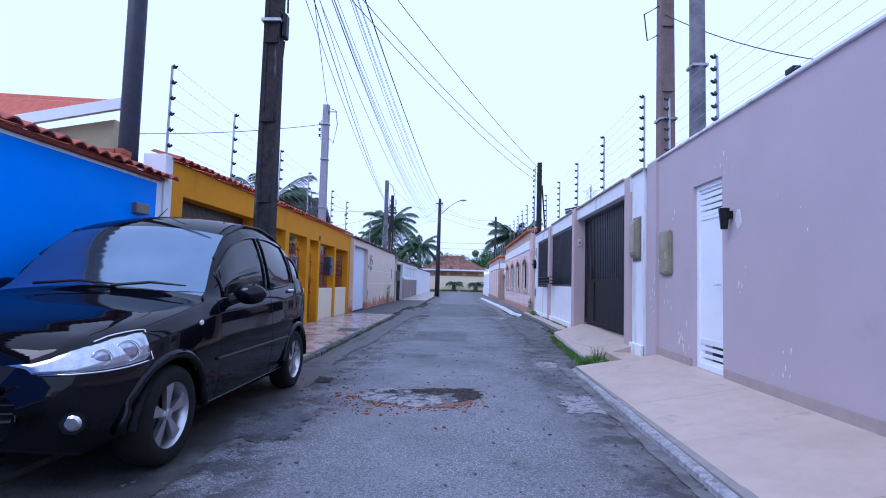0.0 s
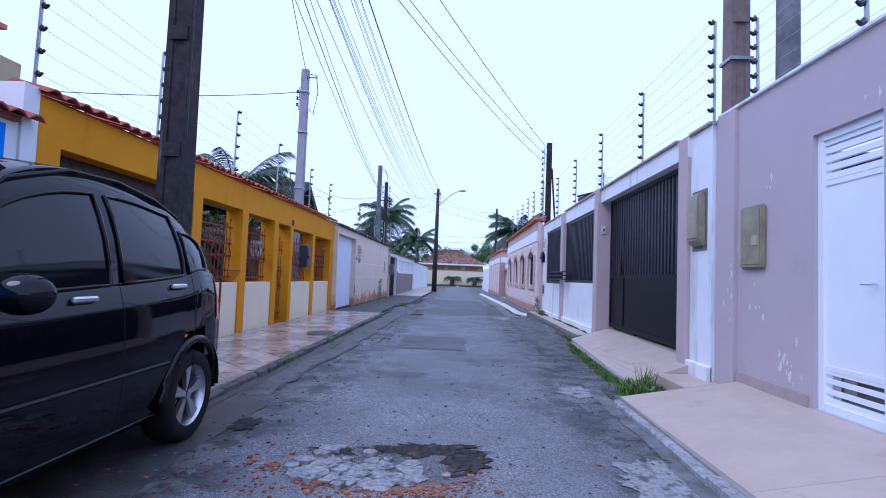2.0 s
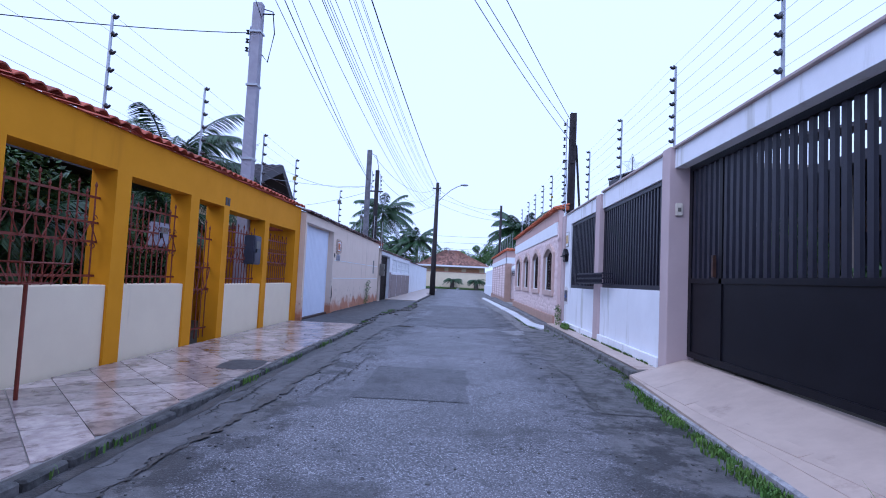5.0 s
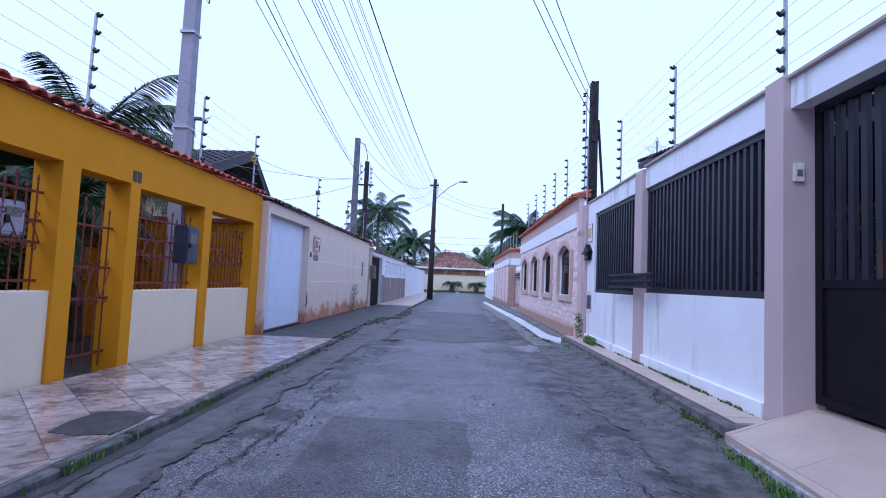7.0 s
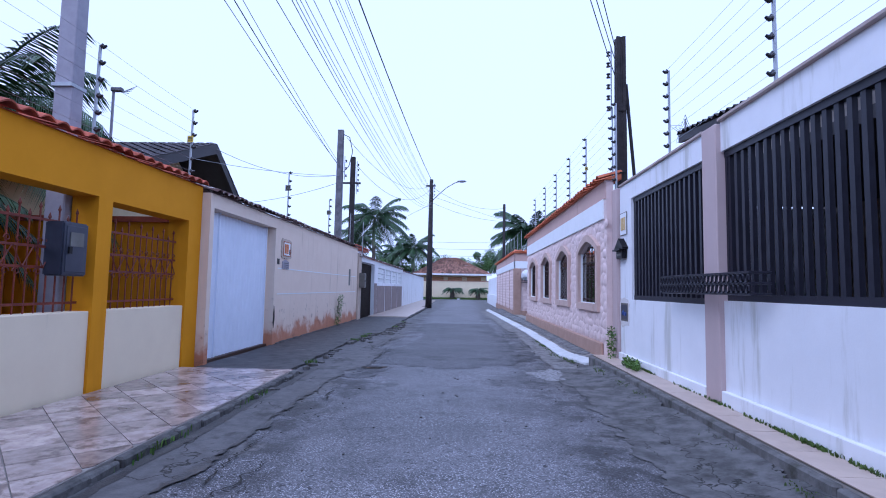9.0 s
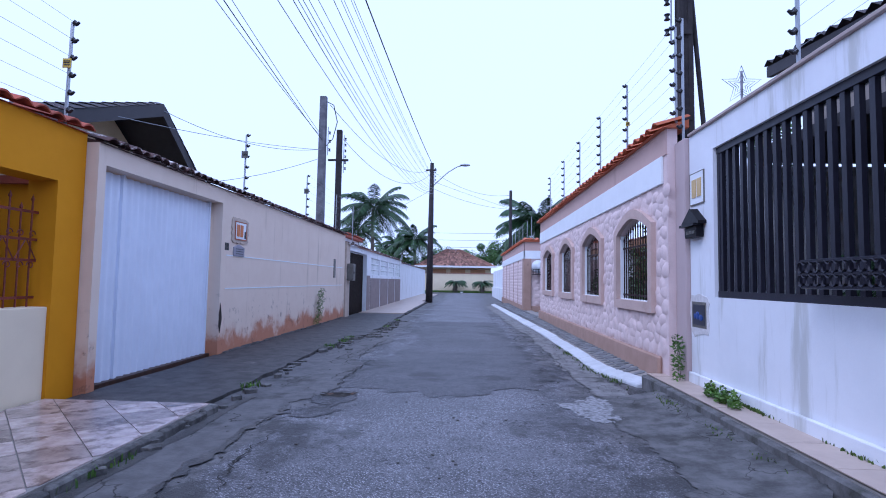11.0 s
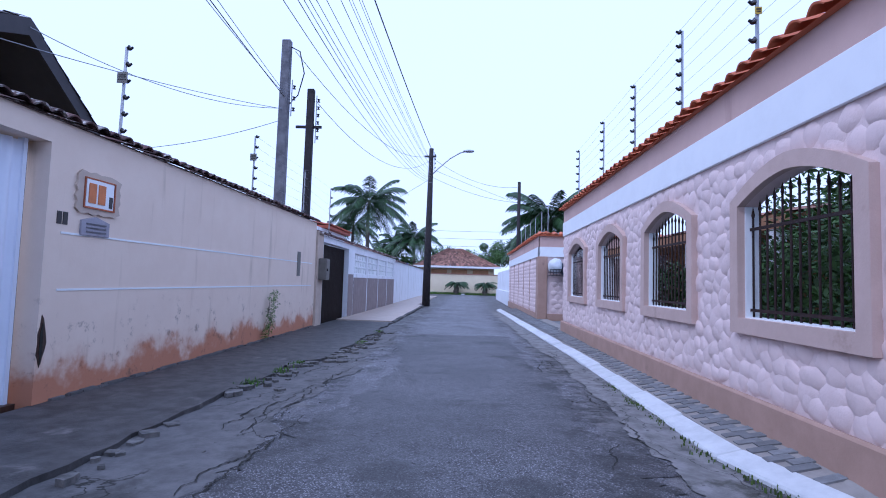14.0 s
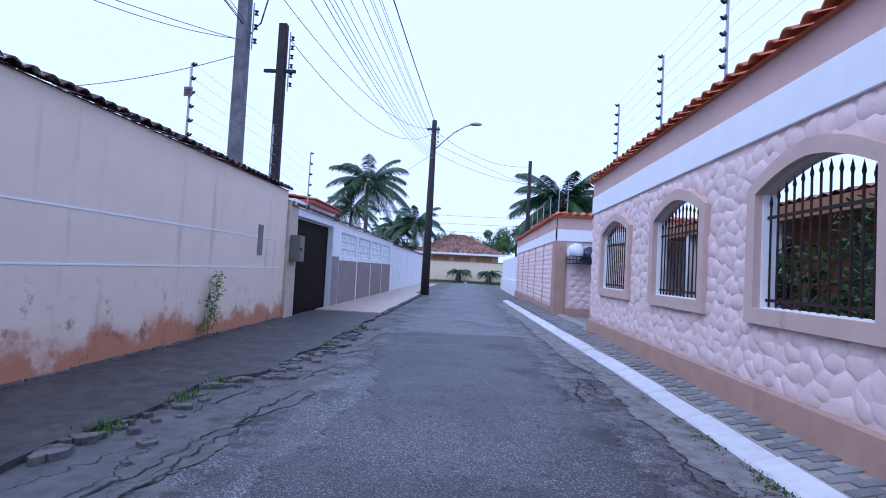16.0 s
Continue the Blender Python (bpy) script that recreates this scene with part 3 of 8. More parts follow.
def blob(bm, cx, cy, rx, ry, z, seed, rough=0.25, k=150):
    """An uneven flat patch that follows the road."""
    ring = []
    for i in range(k):
        a = math.tau * i / k
        f = 1 + rough * noise.noise((math.cos(a) * 2.2, math.sin(a) * 2.2, seed)) + 0.5 * rough * noise.noise((math.cos(a) * 7, math.sin(a) * 7, seed + 5)) + 0.3 * rough * noise.noise((math.cos(a) * 19, math.sin(a) * 19, seed + 9))
        ring.append((cx + rx * f * math.cos(a), cy + ry * f * math.sin(a)))
    prev = None
    for s in (1.0, 0.7, 0.4):
        now = [bm.verts.new((cx + (x - cx) * s, cy + (y - cy) * s, road_z(cx + (x - cx) * s, cy + (y - cy) * s) + z)) for x, y in ring]
        if prev:
            for i in range(k):
                bm.faces.new((prev[i], prev[(i + 1) % k], now[(i + 1) % k], now[i]))
        prev = now
    bm.faces.new(prev)


def patch_rect(bm, x0, x1, y0, y1, z, seed, n=14):
    def wob(t, s):
        return 0.05 * noise.noise((t * 2.0, s, seed))
    sheet(bm, lambda y: x0 + wob(y, 1), lambda y: x1 + wob(y, 2), y0, y1, n, n, lambda x, y: road_z(x, y) + z)


bm = bm_new()
patch_rect(bm, -1.0, 0.15, 10.7, 12.5, 0.005, 3)
solid("asphalt_patch", bm, "patch", "dark rectangular asphalt repair in the road", "road patch", "structure")
bm = bm_new()
blob(bm, -0.1, 20.0, 1.5, 1.35, 0.005, 11, 0.4)
solid("asphalt_patch", bm, "patch", "dark ragged asphalt repair in the road", "road patch", "structure")
for cx, cy, rx, ry, sd in ((1.38, 5.4, 0.34, 0.42, 5), (1.45, 18.0, 0.34, 0.5, 6), (1.35, 7.9, 0.22, 0.25, 17), (-0.5, 5.52, 0.34, 0.2, 18)):
    bm = bm_new()
    blob(bm, cx, cy, rx, ry, 0.005, sd, 0.45)
    solid("cement_patch", bm, "pale_cement", "pale broken cement patch in the asphalt", "road patch", "structure")
for cx, cy, rx, ry, sd in ((-1.28, 18.29, 0.22, 0.3, 7), (-1.35, 17.73, 0.22, 0.24, 27), (-0.62, 22.4, 0.12, 0.18, 8), (-0.28, 5.55, 0.46, 0.33, 9), (-1.55, 4.3, 0.3, 0.5, 19)):
    bm = bm_new()
    blob(bm, cx, cy, rx, ry, 0.006, sd, 0.4)
    solid("pothole", bm, "patch", "shallow dark pothole in the asphalt", "pothole", "structure")



def ragged(name, material, label, x0, x1, y0, y1, z, seed, rag=0.06, ny=None, nx=10, bank=0.0):
    """A thin strip along the road with frayed sides; x0 and x1 depend on y."""
    def fray(y, k):
        return rag * (noise.noise((y * 1.3, k, seed)) + 0.6 * noise.noise((y * 4.1, k, seed)) + 0.4 * noise.noise((y * 11.0, k, seed)) + 0.3 * noise.noise((y * 27.0, k, seed)))
    bm = bm_new()
    sheet(bm, lambda y: x0(y) + fray(y, 1.5), lambda y: x1(y) + fray(y, 7.5), y0, y1, nx, ny or int((y1 - y0) * 45), lambda x, y: road_z(x, y) + z + bank * max(0.0, min(1.0, (y - 11.6) / 1.2)) * max(0.0, min(1.0, (x - x0(y)) / (x1(y) - x0(y)))) ** 2)
    return solid(name, bm, material, label, "gutter" if "gutter" in name else "road patch", "structure", smooth=True)


# first strip darkens the ground under and beside the car
ragged("gutter_1", "damp", "dark mottled gutter strip under and beside the parked car", lambda y: -2.62, lambda y: -1.68 + 0.05 * max(0, 3 - y), -4, 7.3, 0.005, 3)
ragged("gutter_2", "cracked_cement", "cracked old cement gutter along the tiled pavement", lambda y: -2.17, lambda y: -1.72 + 0.01 * (y - 12), 7.1, 17.9, 0.007, 5, 0.1)
ragged("gutter_3", "dark_gutter", "mossy broken cement gutter along the raised pavement", lambda y: 1.42 + 0.02 * (y - 12), lambda y: 2.25, 10.6, 18.6, 0.005, 8, 0.14, bank=0.1)
ragged("gutter_4", "worn_gutter", "worn pale cement gutter along the whitewashed kerb", lambda y: 1.55 - 0.03 * max(0, y - 25), lambda y: 1.97 - 0.03 * max(0, y - 25), 18.6, 40, 0.008, 9, 0.09)
ragged("gutter_8", "cracked_cement", "cracked smooth cement strip along the crumbling pavement", lambda y: -2.5 + 0.3 * max(0, min(1, y - 23.6)), lambda y: -1.5 + 0.12 * math.sin(1.7 * y) + 0.1 * math.sin(4.1 * y), 17.7, 30.5, 0.006, 29, 0.1)
ragged("gutter_5", "damp", "dark damp seam along the tiled pavement kerb", lambda y: -2.17, lambda y: -2.08, 6.6, 18.2, 0.011, 15, 0.03, nx=4)
ragged("gutter_6", "mossy", "mossy dirt seam along the forecourt kerb", lambda y: 1.36 + 0.014 * y, lambda y: 1.5 + 0.014 * y, -3, 8.4, 0.006, 17, 0.05, nx=5)
ragged("gutter_7", "damp", "dark crack along the cement gutter", lambda y: -1.74 + 0.01 * (y - 12), lambda y: -1.7 + 0.01 * (y - 12), 7.3, 17.9, 0.012, 5.02, 0.1, nx=3)

ragged("asphalt_patch", "patch", "long dark asphalt overlay down the middle of the road", lambda y: -1.05 - 0.12 * math.sin(y), lambda y: 1.2 - 0.02 * (y - 20), 19.6, 28.5, 0.0045, 41, 0.16, nx=20)

# rubble in the pothole
for cx, cy, rx, ry, sd in ((-0.16, 5.8, 0.36, 0.1, 31), (0.1, 5.6, 0.15, 0.16, 32), (-0.8, 5.7, 0.14, 0.06, 33), (-1.28, 18.48, 0.2, 0.06, 34), (-1.6, 6.2, 0.1, 0.16, 35), (0.05, 5.42, 0.09, 0.03, 36)):
    bm = bm_new()
    blob(bm, cx, cy, rx, ry, 0.009, sd, 0.7)
    solid("pothole_rim", bm, "tarry", "black broken asphalt rim of a pothole", "pothole", "structure")
rub = thing("brick_rubble", "orange crushed brick and grit in the pothole", "rubble", "stuff")
rng = random.Random(3)
bm = bm_new()
for i in range(1500):
    a, r = rng.uniform(0, math.tau), abs(rng.gauss(0, 0.3 if i % 3 else 0.8))
    x, y = -0.25 + math.cos(a) * r * 0.75 - (0.5 if i % 3 == 0 else 0), 5.25 + math.sin(a) * r * 0.45
    s = rng.uniform(0.004, 0.017 if i % 9 == 0 else 0.009)
    v = box(bm, x - s, x + s * rng.uniform(0.6, 1.6), y - s, y + s, road_z(x, y) - 0.002, road_z(x, y) + s * 0.9)
    for p in v:
        p.co += Vector((rng.uniform(-0.3, 0.3) * s, rng.uniform(-0.3, 0.3) * s, 0))
part("chips", bm, "rubble", rub)
bm = bm_new()
for i in range(70):                          # flat broken bits of the old concrete beneath
    x, y, s = -0.58 + rng.gauss(0, 0.2), 5.42 + rng.gauss(0, 0.15), rng.uniform(0.035, 0.09)
    k = rng.randint(5, 7)
    prism(bm, [(x + s * rng.uniform(0.7, 1.2) * math.cos(math.tau * a / k), y + s * rng.uniform(0.7, 1.2) * math.sin(math.tau * a / k)) for a in range(k)], "z", -0.08, road_z(x, y) + rng.uniform(0.012, 0.024))
part("concrete_flake", bm, "pale_cement", rub, "pale broken concrete")
bm = bm_new()
for i in range(1500):
    x, y = rng.uniform(-1.9, 1.8), rng.uniform(2.5, 9.5) if i % 2 else rng.uniform(9, 26)
    if abs(x) < 1.1 and rng.random() < 0.75:
        continue
    s = rng.uniform(0.003, 0.011)
    v = box(bm, x - s, x + s, y - s, y + s * rng.uniform(0.6, 1.5), road_z(x, y) - 0.002, road_z(x, y) + s)
    for p in v:
        p.co += Vector((rng.uniform(-0.4, 0.4) * s, rng.uniform(-0.4, 0.4) * s, 0))
part("grit", bm, "cement", rub, "grey grit and loose stones")


# cracks
rng = random.Random(41)
bm = bm_new()
for i in range(24):
    if i < 15:
        x, y, run, away = rng.uniform(-2.05, -1.2), rng.uniform(7, 27), rng.uniform(0.8, 3.0), rng.uniform(-0.12, 0.12)
    else:
        x, y, run, away = rng.uniform(1.1, 1.75), rng.uniform(8, 26), rng.uniform(0.5, 1.6), rng.uniform(-0.3, 0.3)
    k, prev = int(run * 40), None
    for j in range(k):
        t = j / (k - 1)
        px = x + away * run * t + 0.1 * noise.noise((i * 3.1, t * run * 1.6, 0)) + 0.07 * noise.noise((i * 3.1, t * run * 7, 4)) + 0.04 * noise.noise((i * 3.1, t * run * 23, 14))
        py = y + run * t + 0.05 * noise.noise((i * 5.3, t * run * 6, 9))
        w = (0.004 + 0.012 * abs(noise.noise((i * 7.7, t * run * 5, 2)))) * math.sin(math.pi * min(1, 0.05 + t * 0.95)) + 0.0015
        now = [bm.verts.new((px - w, py, road_z(px - w, py) + 0.012)), bm.verts.new((px + w, py, road_z(px + w, py) + 0.012))]
        if prev:
            bm.faces.new((prev[0], prev[1], now[1], now[0]))
        prev = now
solid("road_cracks", bm, "crack", "dark dirt-filled cracks in the old asphalt", "cracks", "structure")

# ---- pavements ----
def slab(name, x0, x1, y0, y1, z_at, material, label, nx=6, ny=24, foot=-0.1):
    """A pavement slab with an upper face and sides."""
    bm = bm_new()
    top = sheet(bm, x0, x1, y0, y1, nx, ny, z_at)
    rim = [r[0] for r in top] + list(top[-1][1:]) + [r[-1] for r in top[-2::-1]] + list(top[0][-2:0:-1])
    low = [bm.verts.new((v.co.x, v.co.y, foot)) for v in rim]
    k = len(rim)
    for i in range(k):
        bm.faces.new((rim[i], rim[(i + 1) % k], low[(i + 1) % k], low[i]))
    return solid(name, bm, material, label, "pavement", "structure")


# yellow house: diagonal ceramic tiles on a slab, kerb stones along it
pave_yellow = slab("pavement_1", -3.9, -2.27, 6.45, 17.6, 0.055, "mortar", "wet-looking beige and brown ceramic tiled pavement with dark kerb")

def clip_poly(poly, x0, x1, y0, y1):
    for ax, lim, keep in ((0, x0, 1), (0, x1, -1), (1, y0, 1), (1, y1, -1)):
        out = []
        for p, q in zip(poly, poly[1:] + poly[:1]):
            a, b = (p[ax] - lim) * keep, (q[ax] - lim) * keep
            if a >= 0:
                out.append(p)
            if (a > 0) != (b > 0) and a != b:
                t = a / (a - b)
                out.append((p[0] + t * (q[0] - p[0]), p[1] + t * (q[1] - p[1])))
        poly = out
        if len(poly) < 3:
            return []
    return poly


def laid_tiles(parent, material, x0, x1, y0, y1, z_at, size, angle, gap=0.006, name="tile", thick=0.012, seed=5, lift=0.003):
    """Square tiles at an angle, cut at the edges of the pavement, each an object of its own."""
    rng = random.Random(seed)
    ca, sa = math.cos(radians(angle)), math.sin(radians(angle))
    cx, cy = (x0 + x1) / 2, (y0 + y1) / 2
    k = int(max(x1 - x0, y1 - y0) / size) + 2
    h = size / 2 - gap / 2
    for i in range(-k, k + 1):
        for j in range(-k, k + 1):
            px, py = i * size, j * size
            quad = [(cx + ca * (px + a) - sa * (py + b), cy + sa * (px + a) + ca * (py + b)) for a, b in ((-h, -h), (h, -h), (h, h), (-h, h))]
            poly = clip_poly(quad, x0, x1, y0, y1)
            if len(poly) < 3:
                continue
            area = abs(sum(p[0] * q[1] - q[0] * p[1] for p, q in zip(poly, poly[1:] + poly[:1]))) / 2
            if area < 0.006:
                continue
            ox, oy = sum(p[0] for p in poly) / len(poly), sum(p[1] for p in poly) / len(poly)
            bm = bm_new()
            up = lift + rng.uniform(0, 0.003)
            tops = [bm.verts.new((p[0] - ox, p[1] - oy, z_at(p[0], p[1]) + up)) for p in poly]
            lows = [bm.verts.new((p[0] - ox, p[1] - oy, z_at(p[0], p[1]) - thick)) for p in poly]
            n = len(poly)
            bm.faces.new(tops)
            for a in range(n):
                bm.faces.new((tops[a], lows[a], lows[(a + 1) % n], tops[(a + 1) % n]))
            piece(name, shared(bm, name, material), parent, Matrix.Translation((ox, oy, 0)))


def kerb_row(parent, x_at, y0, y1, z0, z1, width, material, length=0.9, seed=2, rough=0.012, name="kerb_stone", slope=0.0):
    """Kerb stones end to end along y, a little uneven."""
    rng = random.Random(seed)
    y = y0
    while y < y1 - 0.1:
        y2 = min(y1, y + length * rng.uniform(0.8, 1.15))
        xa, xb = x_at(y), x_at(y2)
        bm = bm_new()
        d = rng.uniform(-rough, rough)
        v = box(bm, 0, width, 0.006, y2 - y - 0.006, z0, z1 + d)
        for p in v:
            if p.co.x < width / 2 and p.co.z > 0:
                p.co.z -= slope
            p.co.x += xa - width / 2 + (xb - xa) * p.co.y / (y2 - y) + rng.uniform(-rough, rough)
            p.co.z += rng.uniform(-rough, rough) * 0.5
        bevel_all(bm, min(0.014, width * 0.2))
        piece(name, shared(bm, name, material), parent, Matrix.Translation((0, y, 0)))
        y = y2


kerb_row(pave_yellow, lambda y: -2.235, 6.45, 17.6, -0.12, 0.048, 0.075, "kerb", 0.36, 4, 0.012)

# blue house: flush dark concrete under the parked car
slab("pavement_2", -3.92, -2.6, -8, 6.44, 0.02, "dark_slab", "damp dark concrete strip before the blue house")


# beige house: dark concrete with a broken edge
def broken(y):
    return -2.4 + 0.1 * noise.noise((0, y * 0.9, 3)) + 0.09 * noise.noise((0, y * 3.1, 8)) + 0.35 * max(0.0, min(1.0, (y - 23.4) / 0.8))


slab("pavement_3", -3.8, broken, 17.62, 31.4, lambda x, y: 0.03 + 0.012 * noise.noise((x, y, 1)), "dark_slab", "dark weathered concrete pavement with a crumbling edge", 8, 120)
frag = thing("broken_concrete", "broken concrete fragments along a crumbling pavement edge", "rubble", "stuff")
bm = bm_new()
rng = random.Random(8)
for i in range(150):
    y = 21.5 + 7 * rng.random() if i % 6 else 15.5 + 5 * rng.random()
    x = broken(y) + abs(rng.gauss(0, 0.13)) + 0.03
    s, h = rng.uniform(0.025, 0.1), rng.uniform(0.005, 0.04)
    k = rng.randint(4, 6)
    prism(bm, [(x + s * rng.uniform(0.6, 1.2) * math.cos(math.tau * a / k), y + s * rng.uniform(0.6, 1.2) * math.sin(math.tau * a / k)) for a in range(k)], "z", -0.06, h)
part("fragment", bm, "kerb", frag)

# grey house: reddish tiled strip
pave_far = slab("pavement_4", -3.75, lambda y: -2.1 if y < 42 else -2.4, 31.5, 60, 0.05, "forecourt", "pinkish tiled pavement strip before the grey wall", 4, 30)
kerb_row(pave_far, lambda y: -2.05, 31.5, 41.8, -0.1, 0.055, 0.1, "kerb", 1.0, 9)


# mauve house forecourt, sloping to the gutter
def fore_z(x, y):
    return 0.05 + 0.21 * max(0.0, min(1.0, (x - 1.62) / 1.2)) + 0.003


fore = slab("pavement_5", lambda y: 1.56 + 0.012 * y, 2.84, -8, 7.5, fore_z, "mortar", "smooth beige tiled forecourt sloping to a worn kerb", 6, 20)
laid_tiles(fore, "forecourt", 1.66, 2.82, -3.0, 7.48, fore_z, 1.17, 0, 0.002, "tile", 0.01, 6, 0.001)
kerb_row(fore, lambda y: 1.52 + 0.014 * y, -8, 7.5, -0.12, 0.045, 0.1, "kerb_worn", 0.95, 12, 0.018)


# gate ramp
def ramp_z(x, y):
    return 0.05 + 0.27 * max(0.0, min(1.0, (x - 2.05) / 0.8))


ramp = slab("driveway_ramp", lambda y: 2.02 + 0.045 * (y - 8.4), 2.98, 8.35, 12.25, ramp_z, "forecourt", "sloping beige tiled driveway ramp before the gate", 6, 12)
laid_tiles(ramp, "forecourt", 2.2, 2.96, 8.37, 12.23, ramp_z, 0.76, 4, 0.008, "tile", 0.012, 15)
kerb_row(ramp, lambda y: 2.04 + 0.045 * (y - 8.4), 8.38, 12.22, -0.12, 0.052, 0.07, "kerb_worn", 1.2, 14, 0.008)
slab("pavement_6", lambda y: 2.3, 2.84, 7.52, 8.33, 0.17, "forecourt", "small beige slab step beside the driveway ramp", 2, 2)

# white house: narrow raised pavement
walk_w = slab("pavement_7", lambda y: 2.3, 2.6, 12.27, 19.18, 0.165, "mortar", "narrow raised beige tiled pavement along the white wall", 3, 16)
laid_tiles(walk_w, "forecourt", 2.3, 2.6, 12.3, 19.16, lambda x, y: 0.168, 0.5, 0, 0.006, "tile", 0.01, 21)
kerb_row(walk_w, lambda y: 2.27, 12.27, 19.18, -0.12, 0.148, 0.07, "mossy", 1.0, 22, 0.006)


# peach house: white kerb and small grey pavers
def kerb_p(y):
    return 2.08 + 0.32 * max(0, 20 - y) - 0.03 * max(0, y - 25)


def peach_z(x, y):
    return 0.062 + 0.07 * max(0.0, min(1.0, (x - kerb_p(y) - 0.07) / (2.45 - kerb_p(y))))


walk_p = slab("pavement_8", lambda y: kerb_p(y) + 0.07, 2.75, 19.2, 40.5, lambda x, y: peach_z(x, y), "mortar", "grey block-paved pavement with a whitewashed kerb", 3, 40)
kerb_row(walk_p, lambda y: kerb_p(y) - 0.03, 19.22, 40.5, -0.12, 0.072, 0.2, "kerb_white", 1.0, 24, 0.008, slope=0.055)

# ================= left side of the street =================
T_RED = tile_mesh("roof_tile", "tile")
T_DARK = tile_mesh("roof_tile", "tile_dark")
T_ORANGE = tile_mesh("roof_tile", "tile_bright")

# ---- blue house ----
blue = thing("wall_blue", "white front wall with a bright blue painted panel and tiled eave", "wall", "structure")
bm = bm_new()
box(bm, -4.14, -3.92, -8, 6.55, -0.1, 2.45)
part("wall", bm, "white", blue)
bm = bm_new()
box(bm, -3.93, -3.914, -8, 6.42, 0.25, 2.36)
part("painted_panel", bm, "blue", blue, "bright blue painted panel")
bm = bm_new()
prism(bm, [(-3.86, 2.44), (-4.9, 2.68), (-4.9, 2.6), (-4.15, 2.38), (-3.86, 2.4)], "y", -8, 6.5)
part("roof_bed", bm, "tile", blue)
coping(blue, T_RED, -3.76, -2, 6.66, 2.43, 1, 0.19, 16, seed=2)
for k in range(1, 3):
    coping(blue, T_RED, -3.76 - 0.36 * k, -2, 6.66, 2.43 + 0.105 * k + 0.012, 1, 0.19, 16, seed=20 + k)
bm = bm_new()
box(bm, -3.925, -3.85, 5.95, 6.2, 1.92, 2.05)
bevel_all(bm, 0.01)
solid("junction_box", bm, "box_grey", "small grey junction box on the blue wall", "junction box")

# tiled house behind the blue wall
hb = thing("house", "house with red tiled roof and white bargeboard behind the blue wall", "house")
bm = bm_new()
prism(bm, [(-9.5, -0.1), (-5.25, -0.1), (-5.25, 3.5), (-6.5, 3.3), (-9.5, 2.8)], "y", 7.45, 8.0)
part("wall", bm, "house_yellow", hb)
bm = bm_new()
v = [bm.verts.new(c) for c in ((-8.2, 7.2, 3.14), (-4.98, 7.3, 3.72), (-5.55, 8.1, 4.02), (-8.4, 8.1, 4.15), (-8.2, 7.2, 3.08), (-4.98, 7.3, 3.66), (-5.55, 8.1, 3.96), (-8.4, 8.1, 4.09))]
for f in ((0, 1, 2, 3), (7, 6, 5, 4), (0, 4, 5, 1), (1, 5, 6, 2), (2, 6, 7, 3), (3, 7, 4, 0)):
    bm.faces.new([v[i] for i in f])
part("roof", bm, "tile", hb, "red tiled roof slope")
bm = bm_new()
prism(bm, [(-8.2, 2.98), (-4.96, 3.56), (-4.96, 3.72), (-8.2, 3.14)], "y", 7.12, 7.19)
part("bargeboard", bm, "white_clean", hb, "white painted bargeboard")

# ---- yellow house front ----
yel = thing("wall_yellow", "ochre yellow front wall with openings, cream panels and tiled coping", "wall", "structure")
Y_OPEN = [(7.02, 9.56, 0.0, 2.29), (9.83, 11.27, 0.95, 2.25), (11.53, 12.88, 0.95, 2.23), (13.12, 13.93, 0.0, 2.21), (14.12, 15.72, 0.93, 2.18), (15.95, 17.6, 0.93, 2.16)]
ends = [6.74] + [(p[1] + q[0]) / 2 for p, q in zip(Y_OPEN, Y_OPEN[1:])] + [17.95]
for (a, b, z, t), e0, e1 in zip(Y_OPEN, ends, ends[1:]):       # a lintel over each opening, piers between
    for y0, y1, z0, z1, nm in ((e0, a, -0.1, 2.72, "pier"), (b, e1, -0.1, 2.72, "pier"), (a, b, t, 2.72, "lintel")):
        bm = bm_new()
        box(bm, -4.2, -3.9, y0, y1, z0, z1)
        part(nm, bm, "yellow", yel)
for a, b, z, t in Y_OPEN:
    if z > 0.1:
        bm = bm_new()
        box(bm, -4.16, -3.93, a - 0.002, b + 0.002, -0.1, z)
        bevel_all(bm, 0.008)
        part("panel", bm, "cream", yel, "cream painted panel below a grille")
bm = bm_new()
box(bm, -4.2, -3.9, 6.56, 6.735, -0.1, 2.78)
part("wall_end", bm, "white", yel, "white painted wall end")
bm = bm_new()
prism(bm, [(-3.86, 2.72), (-4.24, 2.82), (-4.24, 2.722), (-3.9, 2.721)], "y", 6.74, 17.95)
part("coping_bed", bm, "tile", yel)
coping(yel, T_RED, -3.8, 6.7, 17.95, 2.74, 1, 0.2, 15, seed=3)
for i in range(6):
    bm = bm_new()
    box(bm, -0.05, 0.05, -0.1, 0.1, 0, 0.065)
    bevel_all(bm, 0.006)
    piece("brick", shared(bm, "brick", "brick"), yel, pose(-4.3 - 0.11 * (i % 3), 6.28 + 0.02 * (i // 3), 2.62 + 0.068 * (i // 3), 0, 0, 4 * (i % 2)))

